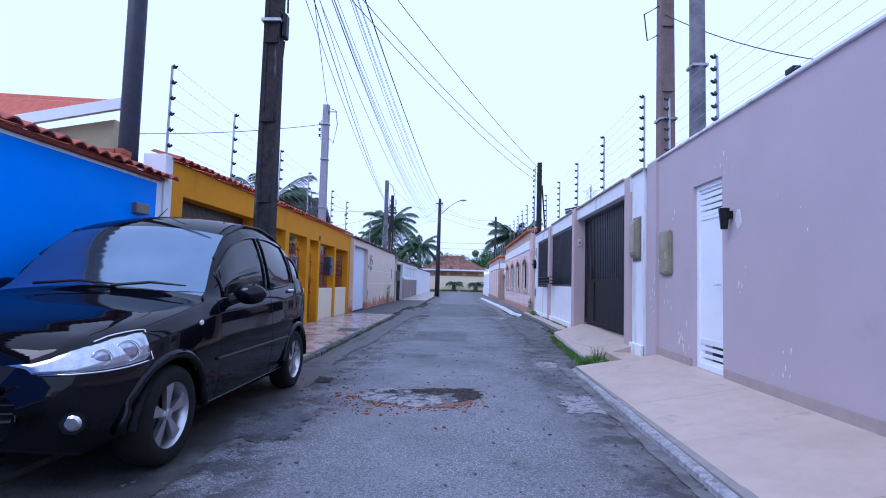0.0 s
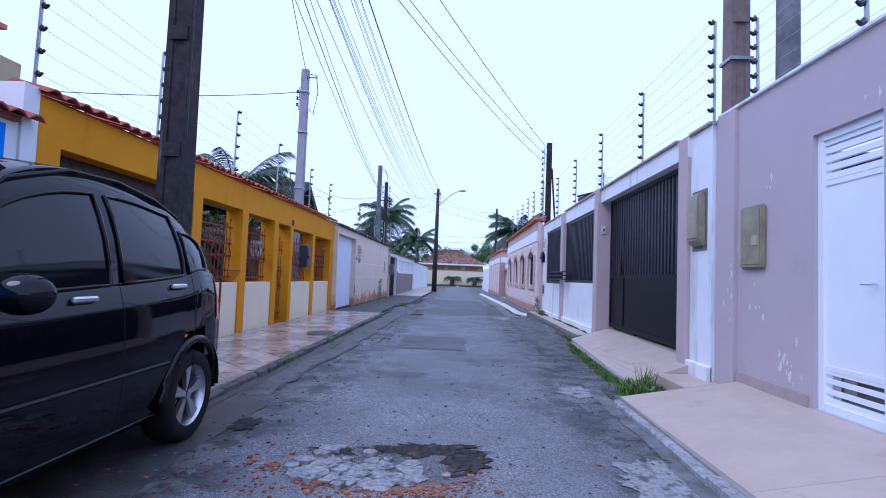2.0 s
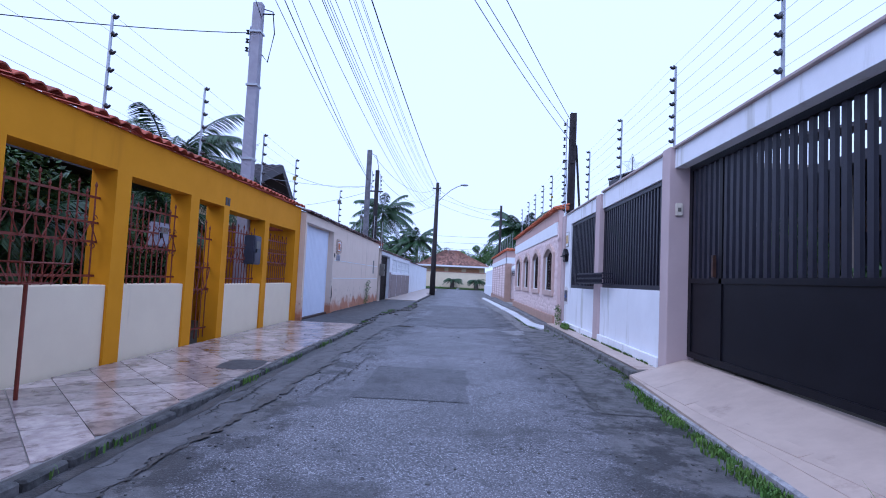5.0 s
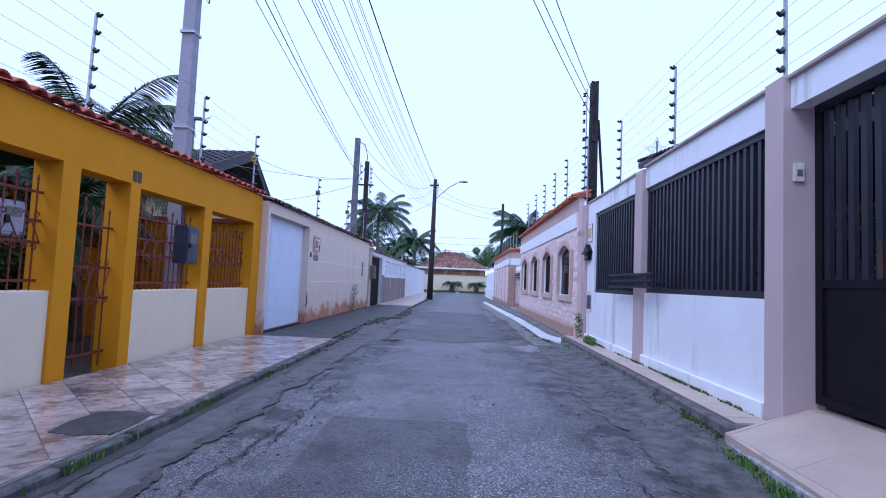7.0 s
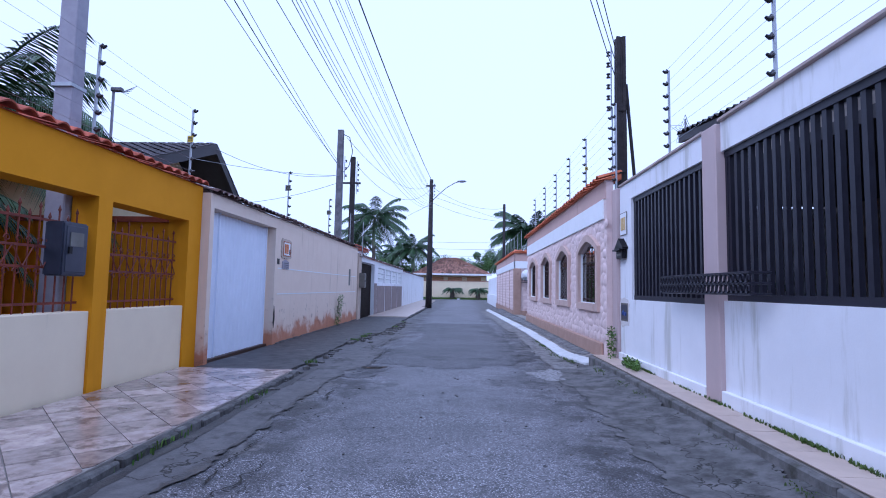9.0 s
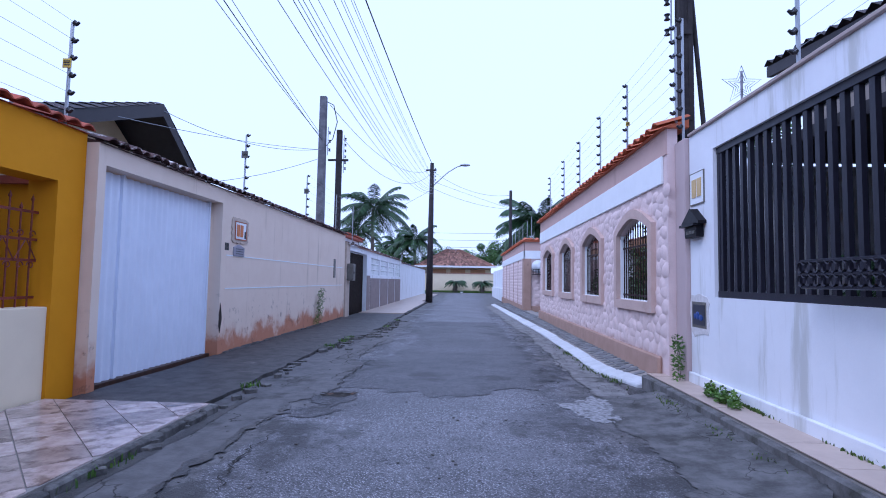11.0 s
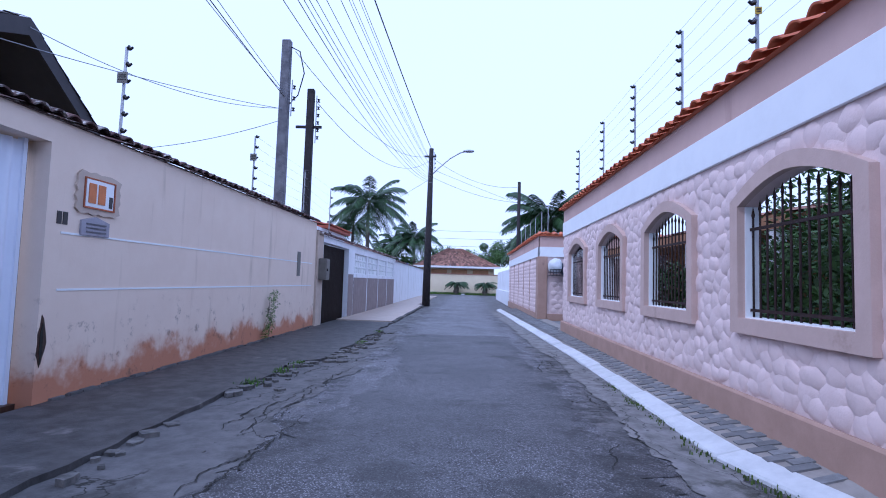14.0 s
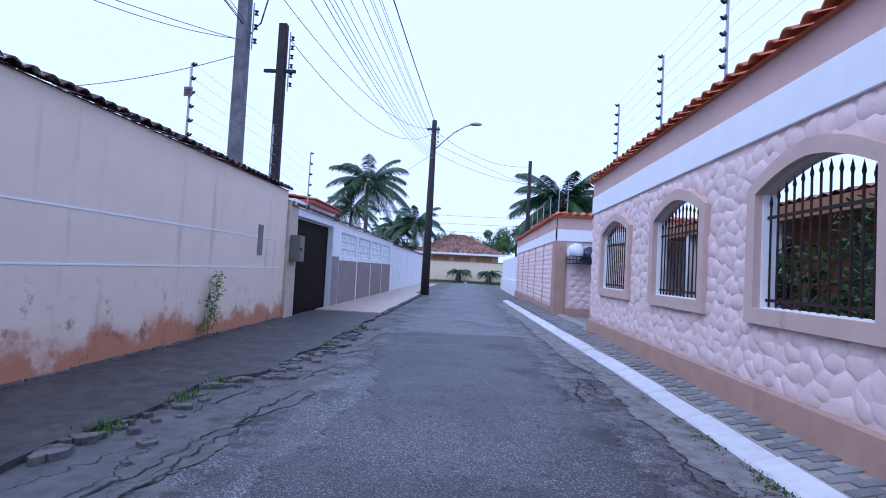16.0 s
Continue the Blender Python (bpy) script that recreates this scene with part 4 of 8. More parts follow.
# planked garage door
gd = thing("garage_door", "dark brown wooden garage door of diagonal planks", "garage door")
bm = bm_new()
box(bm, -4.19, -4.14, 7.02, 9.56, 0.0, 2.29)
part("backing", bm, "wood", gd)
for i in range(-14, 20):
    y0 = 7.05 + i * 0.17
    quad = [(y0, 0.08), (y0 + 0.16, 0.08), (y0 + 0.16 - 2.2, 2.27), (y0 - 2.2, 2.27)]
    poly = clip_poly(quad, 7.06, 9.52, 0.08, 2.27)
    if len(poly) > 2:
        bm = bm_new()
        prism(bm, poly, "x", -4.141, -4.118)
        part("plank", bm, "wood", gd)


def scroll(bm, x, y, z, r, way, rad=0.007):
    pts = [(x, y + way * r * (1 - i / 16) * math.cos(i * 0.5), z + r * (1 - i / 16) * math.sin(i * 0.5)) for i in range(13)]
    tube(bm, pts, rad, 4)


def iron_grille(y0, y1, z0, z1, x, name="window_grille", label="rust-red wrought iron grille with pointed bars and scrolls"):
    g = thing(name, label, "grille", group="grilles of the yellow wall")
    n = max(4, round((y1 - y0) / 0.125))
    for i in range(n):
        y = y0 + (i + 0.5) * (y1 - y0) / n
        bm = bm_new()
        top = z1 - 0.1 - 0.09 * (i % 2)
        tube(bm, [(x, y, z0), (x, y, top), (x, y, top + 0.02), (x, y, top + 0.07)], [0.009, 0.009, 0.017, 0.001], 5)
        part("bar", bm, "iron", g)
    for k in (0.08, 0.40, 0.58, 0.82):
        bm = bm_new()
        z = z0 + k * (z1 - z0)
        box(bm, x - 0.006, x + 0.006, y0 - 0.02, y1 + 0.02, z - 0.013, z + 0.013)
        part("rail", bm, "iron", g)
    za, zb = z0 + 0.40 * (z1 - z0), z0 + 0.58 * (z1 - z0)
    for i in range(n):
        y = y0 + (i + 0.5) * (y1 - y0) / n
        bm = bm_new()
        d = 0.06 if i % 2 else -0.06
        tube(bm, [(x + 0.012, y - d, za), (x + 0.012, y + d, zb)], 0.008, 4)
        scroll(bm, x + 0.012, y, za - 0.05, 0.045, 1 if i % 2 else -1)
        scroll(bm, x + 0.012, y, zb + 0.05, 0.04, -1 if i % 2 else 1)
        part("scroll", bm, "iron", g)
    return g


for a, b, z, t in Y_OPEN[1:]:
    if z > 0.1:
        iron_grille(a + 0.01, b - 0.01, z, t - 0.12, -4.08)
iron_grille(13.13, 13.92, 0.08, 2.0, -4.08, "metal_gate", "rust-red wrought iron pedestrian gate")

# ---- beige house front ----
bei = thing("wall_beige", "stained beige front wall with peeling orange foot and dark tiled coping", "wall", "structure")
bm = bm_new()
wall_along(bm, -4.05, -3.77, 17.96, 29.2, -0.1, 2.64, [(18.08, 20.77, -0.1, 2.42)])
part("wall", bm, "beige", bei)
for z in (1.6, 1.06):
    bm = bm_new()
    box(bm, -3.772, -3.764, 20.95, 28.9, z - 0.01, z + 0.01)
    part("painted_line", bm, "white_clean", bei, "thin white painted line")
bm = bm_new()
prism(bm, [(-3.73, 2.64), (-4.1, 2.74), (-4.1, 2.642), (-3.77, 2.641)], "y", 17.96, 29.2)
part("coping_bed", bm, "tile_dark", bei)
coping(bei, T_DARK, -3.67, 17.96, 29.2, 2.66, 1, 0.19, 15, seed=4)
bm = bm_new()
box(bm, -3.78, -3.755, 27.8, 28.0, 1.28, 1.83)
part("slot", bm, "box_grey", bei, "narrow dark slot window")
sh = thing("garage_door", "pale white corrugated steel garage door", "garage door")


def wavy(y0, y1, x, z0, z1, wave=0.125, amp=0.02):
    """A corrugated steel sheet with upright waves."""
    bm = bm_new()
    k = int((y1 - y0) / wave * 10)
    out = [(x + amp * math.sin(math.tau * (y1 - y0) * i / k / wave), y0 + (y1 - y0) * i / k) for i in range(k + 1)]
    a = [bm.verts.new((u, v, z0)) for u, v in out]
    b = [bm.verts.new((u, v, z1)) for u, v in out]
    c = [bm.verts.new((u - 0.004, v, z0)) for u, v in out]
    d = [bm.verts.new((u - 0.004, v, z1)) for u, v in out]
    for i in range(k):
        for p, q in ((a, b), (d, c)):
            bm.faces.new((p[i], p[i + 1], q[i + 1], q[i]))
    return bm


part("corrugated_sheet", wavy(18.62, 20.66, -3.95, 0.06, 2.4), "shutter", sh, smooth=True)
part("corrugated_leaf", wavy(18.1, 18.6, -3.935, 0.06, 2.4), "shutter", sh, smooth=True)
bm = bm_new()
rng = random.Random(15)
prism(bm, [(20.82 + 0.05 * rng.uniform(0.6, 1.2) * math.cos(math.tau * a / 14), 0.58 + 0.24 * rng.uniform(0.6, 1.1) * math.sin(math.tau * a / 14)) for a in range(14)], "x", -3.772, -3.765)
part("broken_plaster", bm, "wood", bei, "patch of broken plaster over bare brick")
bm = bm_new()
prism(bm, [(20.815 + 0.018 * rng.uniform(0.6, 1.3) * math.cos(math.tau * a / 14), 0.56 + 0.2 * rng.uniform(0.6, 1.1) * math.sin(math.tau * a / 14)) for a in range(14)], "x", -3.768, -3.761)
part("hole", bm, "crack", bei, "dark hole in the plaster")
bm = bm_new()
box(bm, -4.0, -3.86, 18.09, 20.7, -0.02, 0.062)
part("threshold", bm, "wood", bei, "rusty brown door sill")
for y in (18.6, 18.09, 20.66):
    bm = bm_new()
    box(bm, -3.98, -3.915, y - 0.02, y + 0.02, 0.06, 2.42)
    part("frame_post", bm, "shutter", sh)
bm = bm_new()
box(bm, -3.99, -3.93, 20.67, 20.7, -0.1, 2.42)
part("door_post", bm, "wood", bei, "old dark door post")

ragged_foot = bm_new()
rng = random.Random(52)
for i in range(170):
    y = 20.95 + rng.random() * 8.1
    ln, h = rng.uniform(0.03, 0.2), rng.uniform(0.006, 0.03)
    box(ragged_foot, -3.772, -3.75 + rng.uniform(0, 0.03), y, y + ln, 0.0, 0.035 + h)
part("foot_mortar", ragged_foot, "cement", bei, "crumbling pale mortar along the foot")

# ---- grey house front ----
gry = thing("wall_grey", "grey front wall with white breeze block panels and tiled coping", "wall", "structure")
bm = bm_new()
box(bm, -4.0, -3.72, 29.21, 29.72, -0.1, 2.45)
part("pillar", bm, "beige_plain", gry, "dirty beige pillar")
bm = bm_new()
wall_along(bm, -3.95, -3.72, 29.73, 43.5, -0.1, 2.36, [(29.74, 32.7, -0.1, 2.2)] + [(33.6 + 2.4 * i, 35.7 + 2.4 * i, 1.42, 2.12) for i in range(4)])
part("wall", bm, "white", gry)
for i in range(4):
    bm = bm_new()
    box(bm, -3.74, -3.705, 33.5 + 2.45 * i, 35.75 + 2.45 * i, 0.0, 1.3)
    part("panel", bm, "gray", gry, "grey mauve painted panel")
    for a in range(7):
        for b in range(3):
            bm = bm_new()
            y, z, w = 33.6 + 2.4 * i + 0.3 * a, 1.42 + 0.233 * b, 0.035
            box(bm, -3.9, -3.76, y, y + 0.3, z, z + w)
            box(bm, -3.9, -3.76, y, y + w, z + w, z + 0.233)
            box(bm, -3.89, -3.77, y + 0.1, y + 0.23, z + w, z + 0.233 - 0.05)
            part("breeze_block", bm, "white_clean", gry)
bm = bm_new()
box(bm, -3.95, -3.715, 32.71, 33.45, -0.1, 1.4)
part("pier", bm, "gray", gry)
coping(gry, T_DARK, -3.62, 29.3, 43.5, 2.38, 1, 0.22, 15, seed=6)
bm = bm_new()
prism(bm, [(-3.68, 2.36), (-4.0, 2.45), (-4.0, 2.362), (-3.72, 2.361)], "y", 29.3, 43.5)
part("coping_bed", bm, "tile_dark", gry)
bg = thing("metal_gate", "dark brown sheet steel driveway gate", "gate")
for i in range(20):
    bm = bm_new()
    box(bm, -3.9, -3.87, 29.75 + 0.147 * i, 29.75 + 0.147 * i + 0.14, -0.02, 2.17)
    part("slat", bm, "gate_brown", bg)
bm = bm_new()
box(bm, -3.93, -3.9, 29.74, 32.69, -0.06, 2.18)
part("backing", bm, "gate_brown", bg)

wwl = thing("wall_white", "long plain white boundary wall", "wall", "structure")
bm = bm_new()
box(bm, -3.95, -3.72, 43.52, 62, -0.1, 2.25)
part("wall", bm, "white", wwl)
coping(wwl, T_DARK, -3.62, 43.52, 62, 2.26, 1, 0.24, 12, seed=7)

# ================= right side of the street =================
# ---- mauve house ----
pur = thing("wall_mauve", "mauve painted front wall with flaking spots and stone skirting", "wall", "structure")
bm = bm_new()
wall_along(bm, 2.82, 3.04, -8, 7.88, -0.1, 3.04, [(5.7, 6.4, 0.27, 2.44)])
part("wall", bm, "purple", pur)
bm = bm_new()
box(bm, 2.775, 2.83, 7.52, 7.885, -0.1, 3.03)
bevel_all(bm, 0.006)
part("pilaster", bm, "purple", pur)
bm = bm_new()
box(bm, 2.79, 3.07, -8, 7.9, 3.041, 3.075)
bevel_all(bm, 0.006)
part("coping", bm, "white", pur, "thin white coping")
for y0, y1 in ((-8, 5.66), (6.44, 7.5)):
    bm = bm_new()
    box(bm, 2.8, 2.83, y0, y1, 0.1, 0.36)
    part("skirting", bm, "skirting", pur, "beige stone skirting")
rng = random.Random(31)
CLUSTERS = [(6.75, 0.62, 0.16, 0.14, 9, 0.03), (7.62, 1.05, 0.06, 0.3, 12, 0.018), (7.2, 1.05, 0.12, 0.08, 5, 0.02), (5.62, 2.6, 0.12, 0.12, 6, 0.018), (4.62, 0.62, 0.1, 0.14, 6, 0.022), (5.35, 1.25, 0.05, 0.02, 2, 0.03), (7.05, 2.15, 0.06, 0.05, 3, 0.03), (5.4, 1.6, 0.1, 0.15, 3, 0.012), (4.2, 1.9, 0.4, 0.2, 3, 0.01), (6.5, 0.45, 0.1, 0.06, 4, 0.022)]
for cy, cz, sy, sz, cnt, size in CLUSTERS:
    for i in range(cnt):
        y, z = cy + rng.gauss(0, sy), max(0.4, cz + rng.gauss(0, sz))
        if 5.66 < y < 6.44 and z < 2.5:
            continue
        s = size * rng.uniform(0.4, 1.3)
        x = 2.774 if y > 7.52 else 2.819
        bm = bm_new()
        k = 13
        prism(bm, [(y + 0.7 * s * rng.uniform(0.35, 1.15) * math.cos(math.tau * a / k), z + 1.7 * s * rng.uniform(0.35, 1.15) * math.sin(math.tau * a / k)) for a in range(k)], "x", x - 0.002, x + 0.004)
        part("bare_spot", bm, "flake", pur)

d1 = thing("door_1", "white steel door with slatted top and bottom in a mauve wall", "door", "structure")
bm = bm_new()
for y0, y1, z0, z1 in ((5.7, 5.76, 0.27, 2.44), (6.34, 6.4, 0.27, 2.44), (5.76, 6.34, 2.38, 2.44), (5.76, 6.34, 0.27, 0.33)):
    box(bm, 2.86, 2.93, y0, y1, z0, z1)
part("frame", bm, "door_white", d1)
bm = bm_new()
box(bm, 2.885, 2.915, 5.76, 6.34, 0.62, 2.02)
part("leaf", bm, "door_white", d1)
for z in (2.09, 2.16, 2.23, 2.30, 0.42, 0.5, 0.57):
    bm = bm_new()
    h = 0.048 if z > 1 else 0.036
    box(bm, 2.88, 2.91, 5.76, 6.34, z - h / 2, z + h / 2)
    part("slat", bm, "door_white", d1)
for z in (2.04, 2.36, 0.6, 0.35):
    bm = bm_new()
    box(bm, 2.876, 2.92, 5.76, 6.34, z - 0.02, z + 0.02)
    part("rail", bm, "door_white", d1)
bm = bm_new()
tube(bm, [(2.87, 5.83, 1.25), (2.83, 5.83, 1.25), (2.83, 5.92, 1.25)], 0.009, 6)
part("handle", bm, "chrome", d1, "chrome lever handle")

# ---- white house ----
wht = thing("wall_white_house", "white front wall with mauve pillars and lintel band", "wall", "structure")
for nm, b in (("wall_end", (2.74, 2.98, 7.9, 8.42, -0.1, 2.98)), ("lintel", (2.70, 2.84, 8.42, 12.24, 2.74, 2.98)), ("low_wall", (2.66, 2.9, 12.3, 15.46, -0.1, 1.17)), ("lintel", (2.66, 2.9, 12.3, 15.46, 2.66, 2.96)),
              ("low_wall", (2.64, 2.88, 15.74, 18.16, -0.1, 1.12)), ("lintel", (2.64, 2.88, 15.74, 18.16, 2.66, 2.93)), ("wall_end", (2.64, 2.88, 18.16, 18.72, -0.1, 2.93))):
    bm = bm_new()
    box(bm, *b)
    part(nm, bm, "white", wht)
for y0, y1, x0, h in ((8.43, 8.68, 2.69, 3.0), (12.24, 12.49, 2.63, 3.02), (15.46, 15.76, 2.605, 2.95), (18.73, 18.99, 2.585, 2.93)):
    bm = bm_new()
    box(bm, x0, 2.98, y0, y1, -0.1, h)
    bevel_all(bm, 0.01)
    part("pillar", bm, "mauve", wht, "mauve painted pillar")
for b in ((2.7, 2.76, 7.9, 8.44, 0.1, 0.33), (2.61, 2.66, 12.5, 15.45, 0.1, 0.3), (2.6, 2.64, 15.77, 18.72, 0.1, 0.28)):
    bm = bm_new()
    box(bm, *b)
    bevel_all(bm, 0.008)
    part("plinth", bm, "white", wht)
for y0, y1, x0, z in ((7.9, 8.42, 2.7, 2.99), (8.69, 12.23, 2.66, 2.985), (12.49, 15.45, 2.62, 2.965), (15.77, 18.7, 2.61, 2.935)):
    bm = bm_new()
    box(bm, x0, 3.0, y0, y1, z - 0.004, z + 0.03)
    bevel_all(bm, 0.006)
    part("coping", bm, "skirting", wht, "thin dark coping")


def rail_window(y0, y1, z0, z1, x, n):
    w = thing("window_railing", "black vertical steel slat railing in a wall opening", "railing", group="railings of the white wall")
    for i in range(n):
        bm = bm_new()
        y = y0 + (i + 0.5) * (y1 - y0) / n
        box(bm, x - 0.02, x + 0.02, y - 0.024, y + 0.024, z0 + 0.06, z1 - 0.05)
        part("slat", bm, "bar_black", w)
    for z in (z0 + 0.03, z1 - 0.03):
        bm = bm_new()
        box(bm, x - 0.03, x + 0.03, y0, y1, z - 0.035, z + 0.035)
        part("rail", bm, "bar_black", w)
    for y in (y0 + 0.02, y1 - 0.02):
        bm = bm_new()
        box(bm, x - 0.025, x + 0.025, y - 0.02, y + 0.02, z0, z1)
        part("post", bm, "bar_black", w)


rail_window(12.5, 15.45, 1.17, 2.66, 2.72, 24)
rail_window(15.78, 18.15, 1.12, 2.66, 2.7, 18)

gate = thing("sliding_gate", "black steel driveway gate with solid lower panel and slats", "gate")
GX = 2.9
bm = bm_new()
box(bm, GX, GX + 0.03, 8.7, 12.22, 0.4, 1.3)
part("lower_panel", bm, "gate_black", gate)
for y0, y1, z0, z1 in ((8.69, 8.75, 0.37, 2.77), (12.15, 12.23, 0.37, 2.77), (8.75, 12.15, 2.69, 2.77), (8.75, 12.15, 1.28, 1.34), (8.75, 12.15, 0.37, 0.44), (11.4, 11.46, 0.44, 2.69)):
    bm = bm_new()
    box(bm, GX - 0.015, GX + 0.045, y0, y1, z0, z1)
    part("frame_bar", bm, "gate_black", gate)
for i in range(27):
    y = 8.8 + i * 0.126
    bm = bm_new()
    box(bm, GX - 0.006, GX + 0.03, y, y + 0.06, 1.34, 2.69)
    part("slat", bm, "bar_black", gate)
bm = bm_new()
box(bm, GX - 0.05, GX - 0.015, 11.52, 11.56, 1.35, 1.6)
part("handle", bm, "wood", gate, "dull brown pull handle")

# ---- peach house ----
pch = thing("wall_peach", "peach front wall clad in moulded stones with arched windows", "wall", "structure")
WINS = [(19.53, 20.9), (21.96, 23.3), (24.39, 25.76), (26.95, 28.45)]
ZS, ZT, ZA = 1.01, 1.98, 2.17


def arch(y, a, b):
    u = (2 * y - a - b) / (b - a)
    return ZT + (ZA - ZT) * (1 - abs(u) ** 1.7) if abs(u) < 1 else ZT


bm = bm_new()
y = 19.0
for a, b in WINS:
    box(bm, 2.5, 2.62, y, a, -0.1, 3.12)
    box(bm, 2.5, 2.62, a, b, -0.1, ZS)
    n = 14
    for i in range(n):
        y0, y1 = a + (b - a) * i / n, a + (b - a) * (i + 1) / n
        prism(bm, [(y0, arch(y0, a, b)), (y1, arch(y1, a, b)), (y1, 3.12), (y0, 3.12)], "x", 2.5, 2.62)
    y = b
box(bm, 2.5, 2.62, y, 29.4, -0.1, 3.12)
part("wall", bm, "stone", pch)
bm = bm_new()
box(bm, 2.485, 2.5, 19.0, 29.4, 2.81, 3.12)
part("upper_band", bm, "peach", pch, "peach painted band")
bm = bm_new()
box(bm, 2.465, 2.5, 19.12, 29.4, 2.47, 2.81)
bevel_all(bm, 0.005)
part("white_band", bm, "white_clean", pch, "white painted band")
bm = bm_new()
box(bm, 2.44, 2.5, 19.2, 29.42, 0.05, 0.37)
bevel_all(bm, 0.02)
part("plinth", bm, "tan", pch, "tan painted plinth")
bm = bm_new()
prism(bm, [(2.42, 3.12), (2.74, 3.22), (2.74, 3.121), (2.46, 3.121)], "y", 18.95, 29.4)
part("coping_bed", bm, "tile_bright", pch)
coping(pch, T_ORANGE, 2.36, 18.9, 29.45, 3.13, -1, 0.235, 16, seed=8)
for a, b in WINS:
    w = 0.13
    bm = bm_new()
    outer = [(a - w, ZS - w), (b + w, ZS - w)]
    n = 14
    up_o = [(b + w - (b - a + 2 * w) * i / n, 0) for i in range(n + 1)]
    up_o = [(yy, ZT + w * 0.4 + (ZA - ZT + w * 0.6) * (1 - abs((2 * yy - a - b) / (b - a + 2 * w)) ** 1.7)) for yy, _ in up_o]
    up_i = [(b - (b - a) * i / n, arch(b - (b - a) * i / n, a, b)) for i in range(n + 1)]
    ring_o = [(b + w, ZS - w)] + up_o + [(a - w, ZS - w)]
    ring_i = [(b, ZS)] + up_i + [(a, ZS)]
    k = len(ring_o)
    for i in range(k):
        j = (i + 1) % k
        prism(bm, [ring_o[i], ring_o[j], ring_i[j], ring_i[i]], "x", 2.435, 2.5)
    part("window_frame", bm, "surround", pch, "pale tan painted arched surround")
    bm = bm_new()
    box(bm, 2.5, 2.615, a, b, ZS, ZS + 0.012)
    box(bm, 2.5, 2.615, a, a + 0.012, ZS + 0.012, ZT)
    box(bm, 2.5, 2.615, b - 0.012, b, ZS + 0.012, ZT)
    part("reveal", bm, "white_clean", pch, "white painted reveal")
    g = thing("window_grille", "black iron spear-topped window grille", "grille", group="grilles of the peach wall")
    n = 13
    for i in range(n):
        yy = a + (i + 0.5) * (b - a) / n
        top = arch(yy, a, b) - 0.13
        bm = bm_new()
        tube(bm, [(2.545, yy, ZS), (2.545, yy, top), (2.545, yy, top + 0.025), (2.545, yy, top + 0.1)], [0.009, 0.009, 0.015, 0.001], 6)
        part("bar", bm, "bar_brown", g)
    for z in (ZS + 0.07, ZT - 0.2):
        bm = bm_new()
        box(bm, 2.537, 2.553, a, b, z - 0.013, z + 0.013)
        part("rail", bm, "bar_brown", g)

# second peach wall past the driveway
p2 = thing("wall_peach_far", "peach corner wall with stone cladding and tiled coping", "wall", "structure")
bm = bm_new()
box(bm, 2.45, 2.7, 33.5, 45.4, -0.1, 2.85)
box(bm, 2.7, 8, 33.5, 33.75, -0.1, 2.85)
part("wall", bm, "stone", p2)
bm = bm_new()
box(bm, 2.43, 2.45, 33.47, 45.4, 2.5, 2.86)
box(bm, 2.43, 8, 33.47, 33.5, 2.5, 2.86)
part("upper_band", bm, "peach", p2)
bm = bm_new()
box(bm, 2.415, 2.45, 33.45, 45.4, 2.18, 2.5)
box(bm, 2.415, 8, 33.45, 33.5, 2.18, 2.5)
part("white_band", bm, "white_clean", p2, "white painted band")
bm = bm_new()
box(bm, 2.41, 2.72, 33.44, 33.95, 0.0, 2.18)
bevel_all(bm, 0.01)
for yy in (35.8, 37.9, 40.0, 42.1, 44.2):
    box(bm, 2.425, 2.45, yy, yy + 0.12, 0.0, 2.18)
part("corner_pillar", bm, "tan", p2, "tan painted corner pillar and strips")
bm = bm_new()
box(bm, 2.4, 2.44, 33.96, 45.4, 0, 0.3)
box(bm, 2.73, 8, 33.44, 33.5, 0, 0.3)
part("plinth", bm, "tan", p2)
coping(p2, T_ORANGE, 2.3, 33.4, 45.4, 2.87, -1, 0.235, 16, seed=10)
bm = bm_new()
prism(bm, [(2.36, 2.85), (2.85, 2.98), (2.85, 2.852), (2.44, 2.852)], "y", 33.4, 45.4)
box(bm, 2.85, 8, 33.4, 33.8, 2.852, 2.93)
part("coping_bed", bm, "tile_bright", p2)
for i in range(22):
    piece("roof_tile", T_ORANGE, p2, pose(2.5 + 0.235 * i, 33.36, 2.9, 0, -14, 90))

wr = thing("wall_white_far", "pale bluish white boundary wall", "wall", "structure")
bm = bm_new()
box(bm, 2.55, 2.75, 45.5, 58, -0.1, 2.1)
box(bm, 2.45, 2.77, 45.5, 58, -0.1, 0.8)
part("wall", bm, "white", wr)

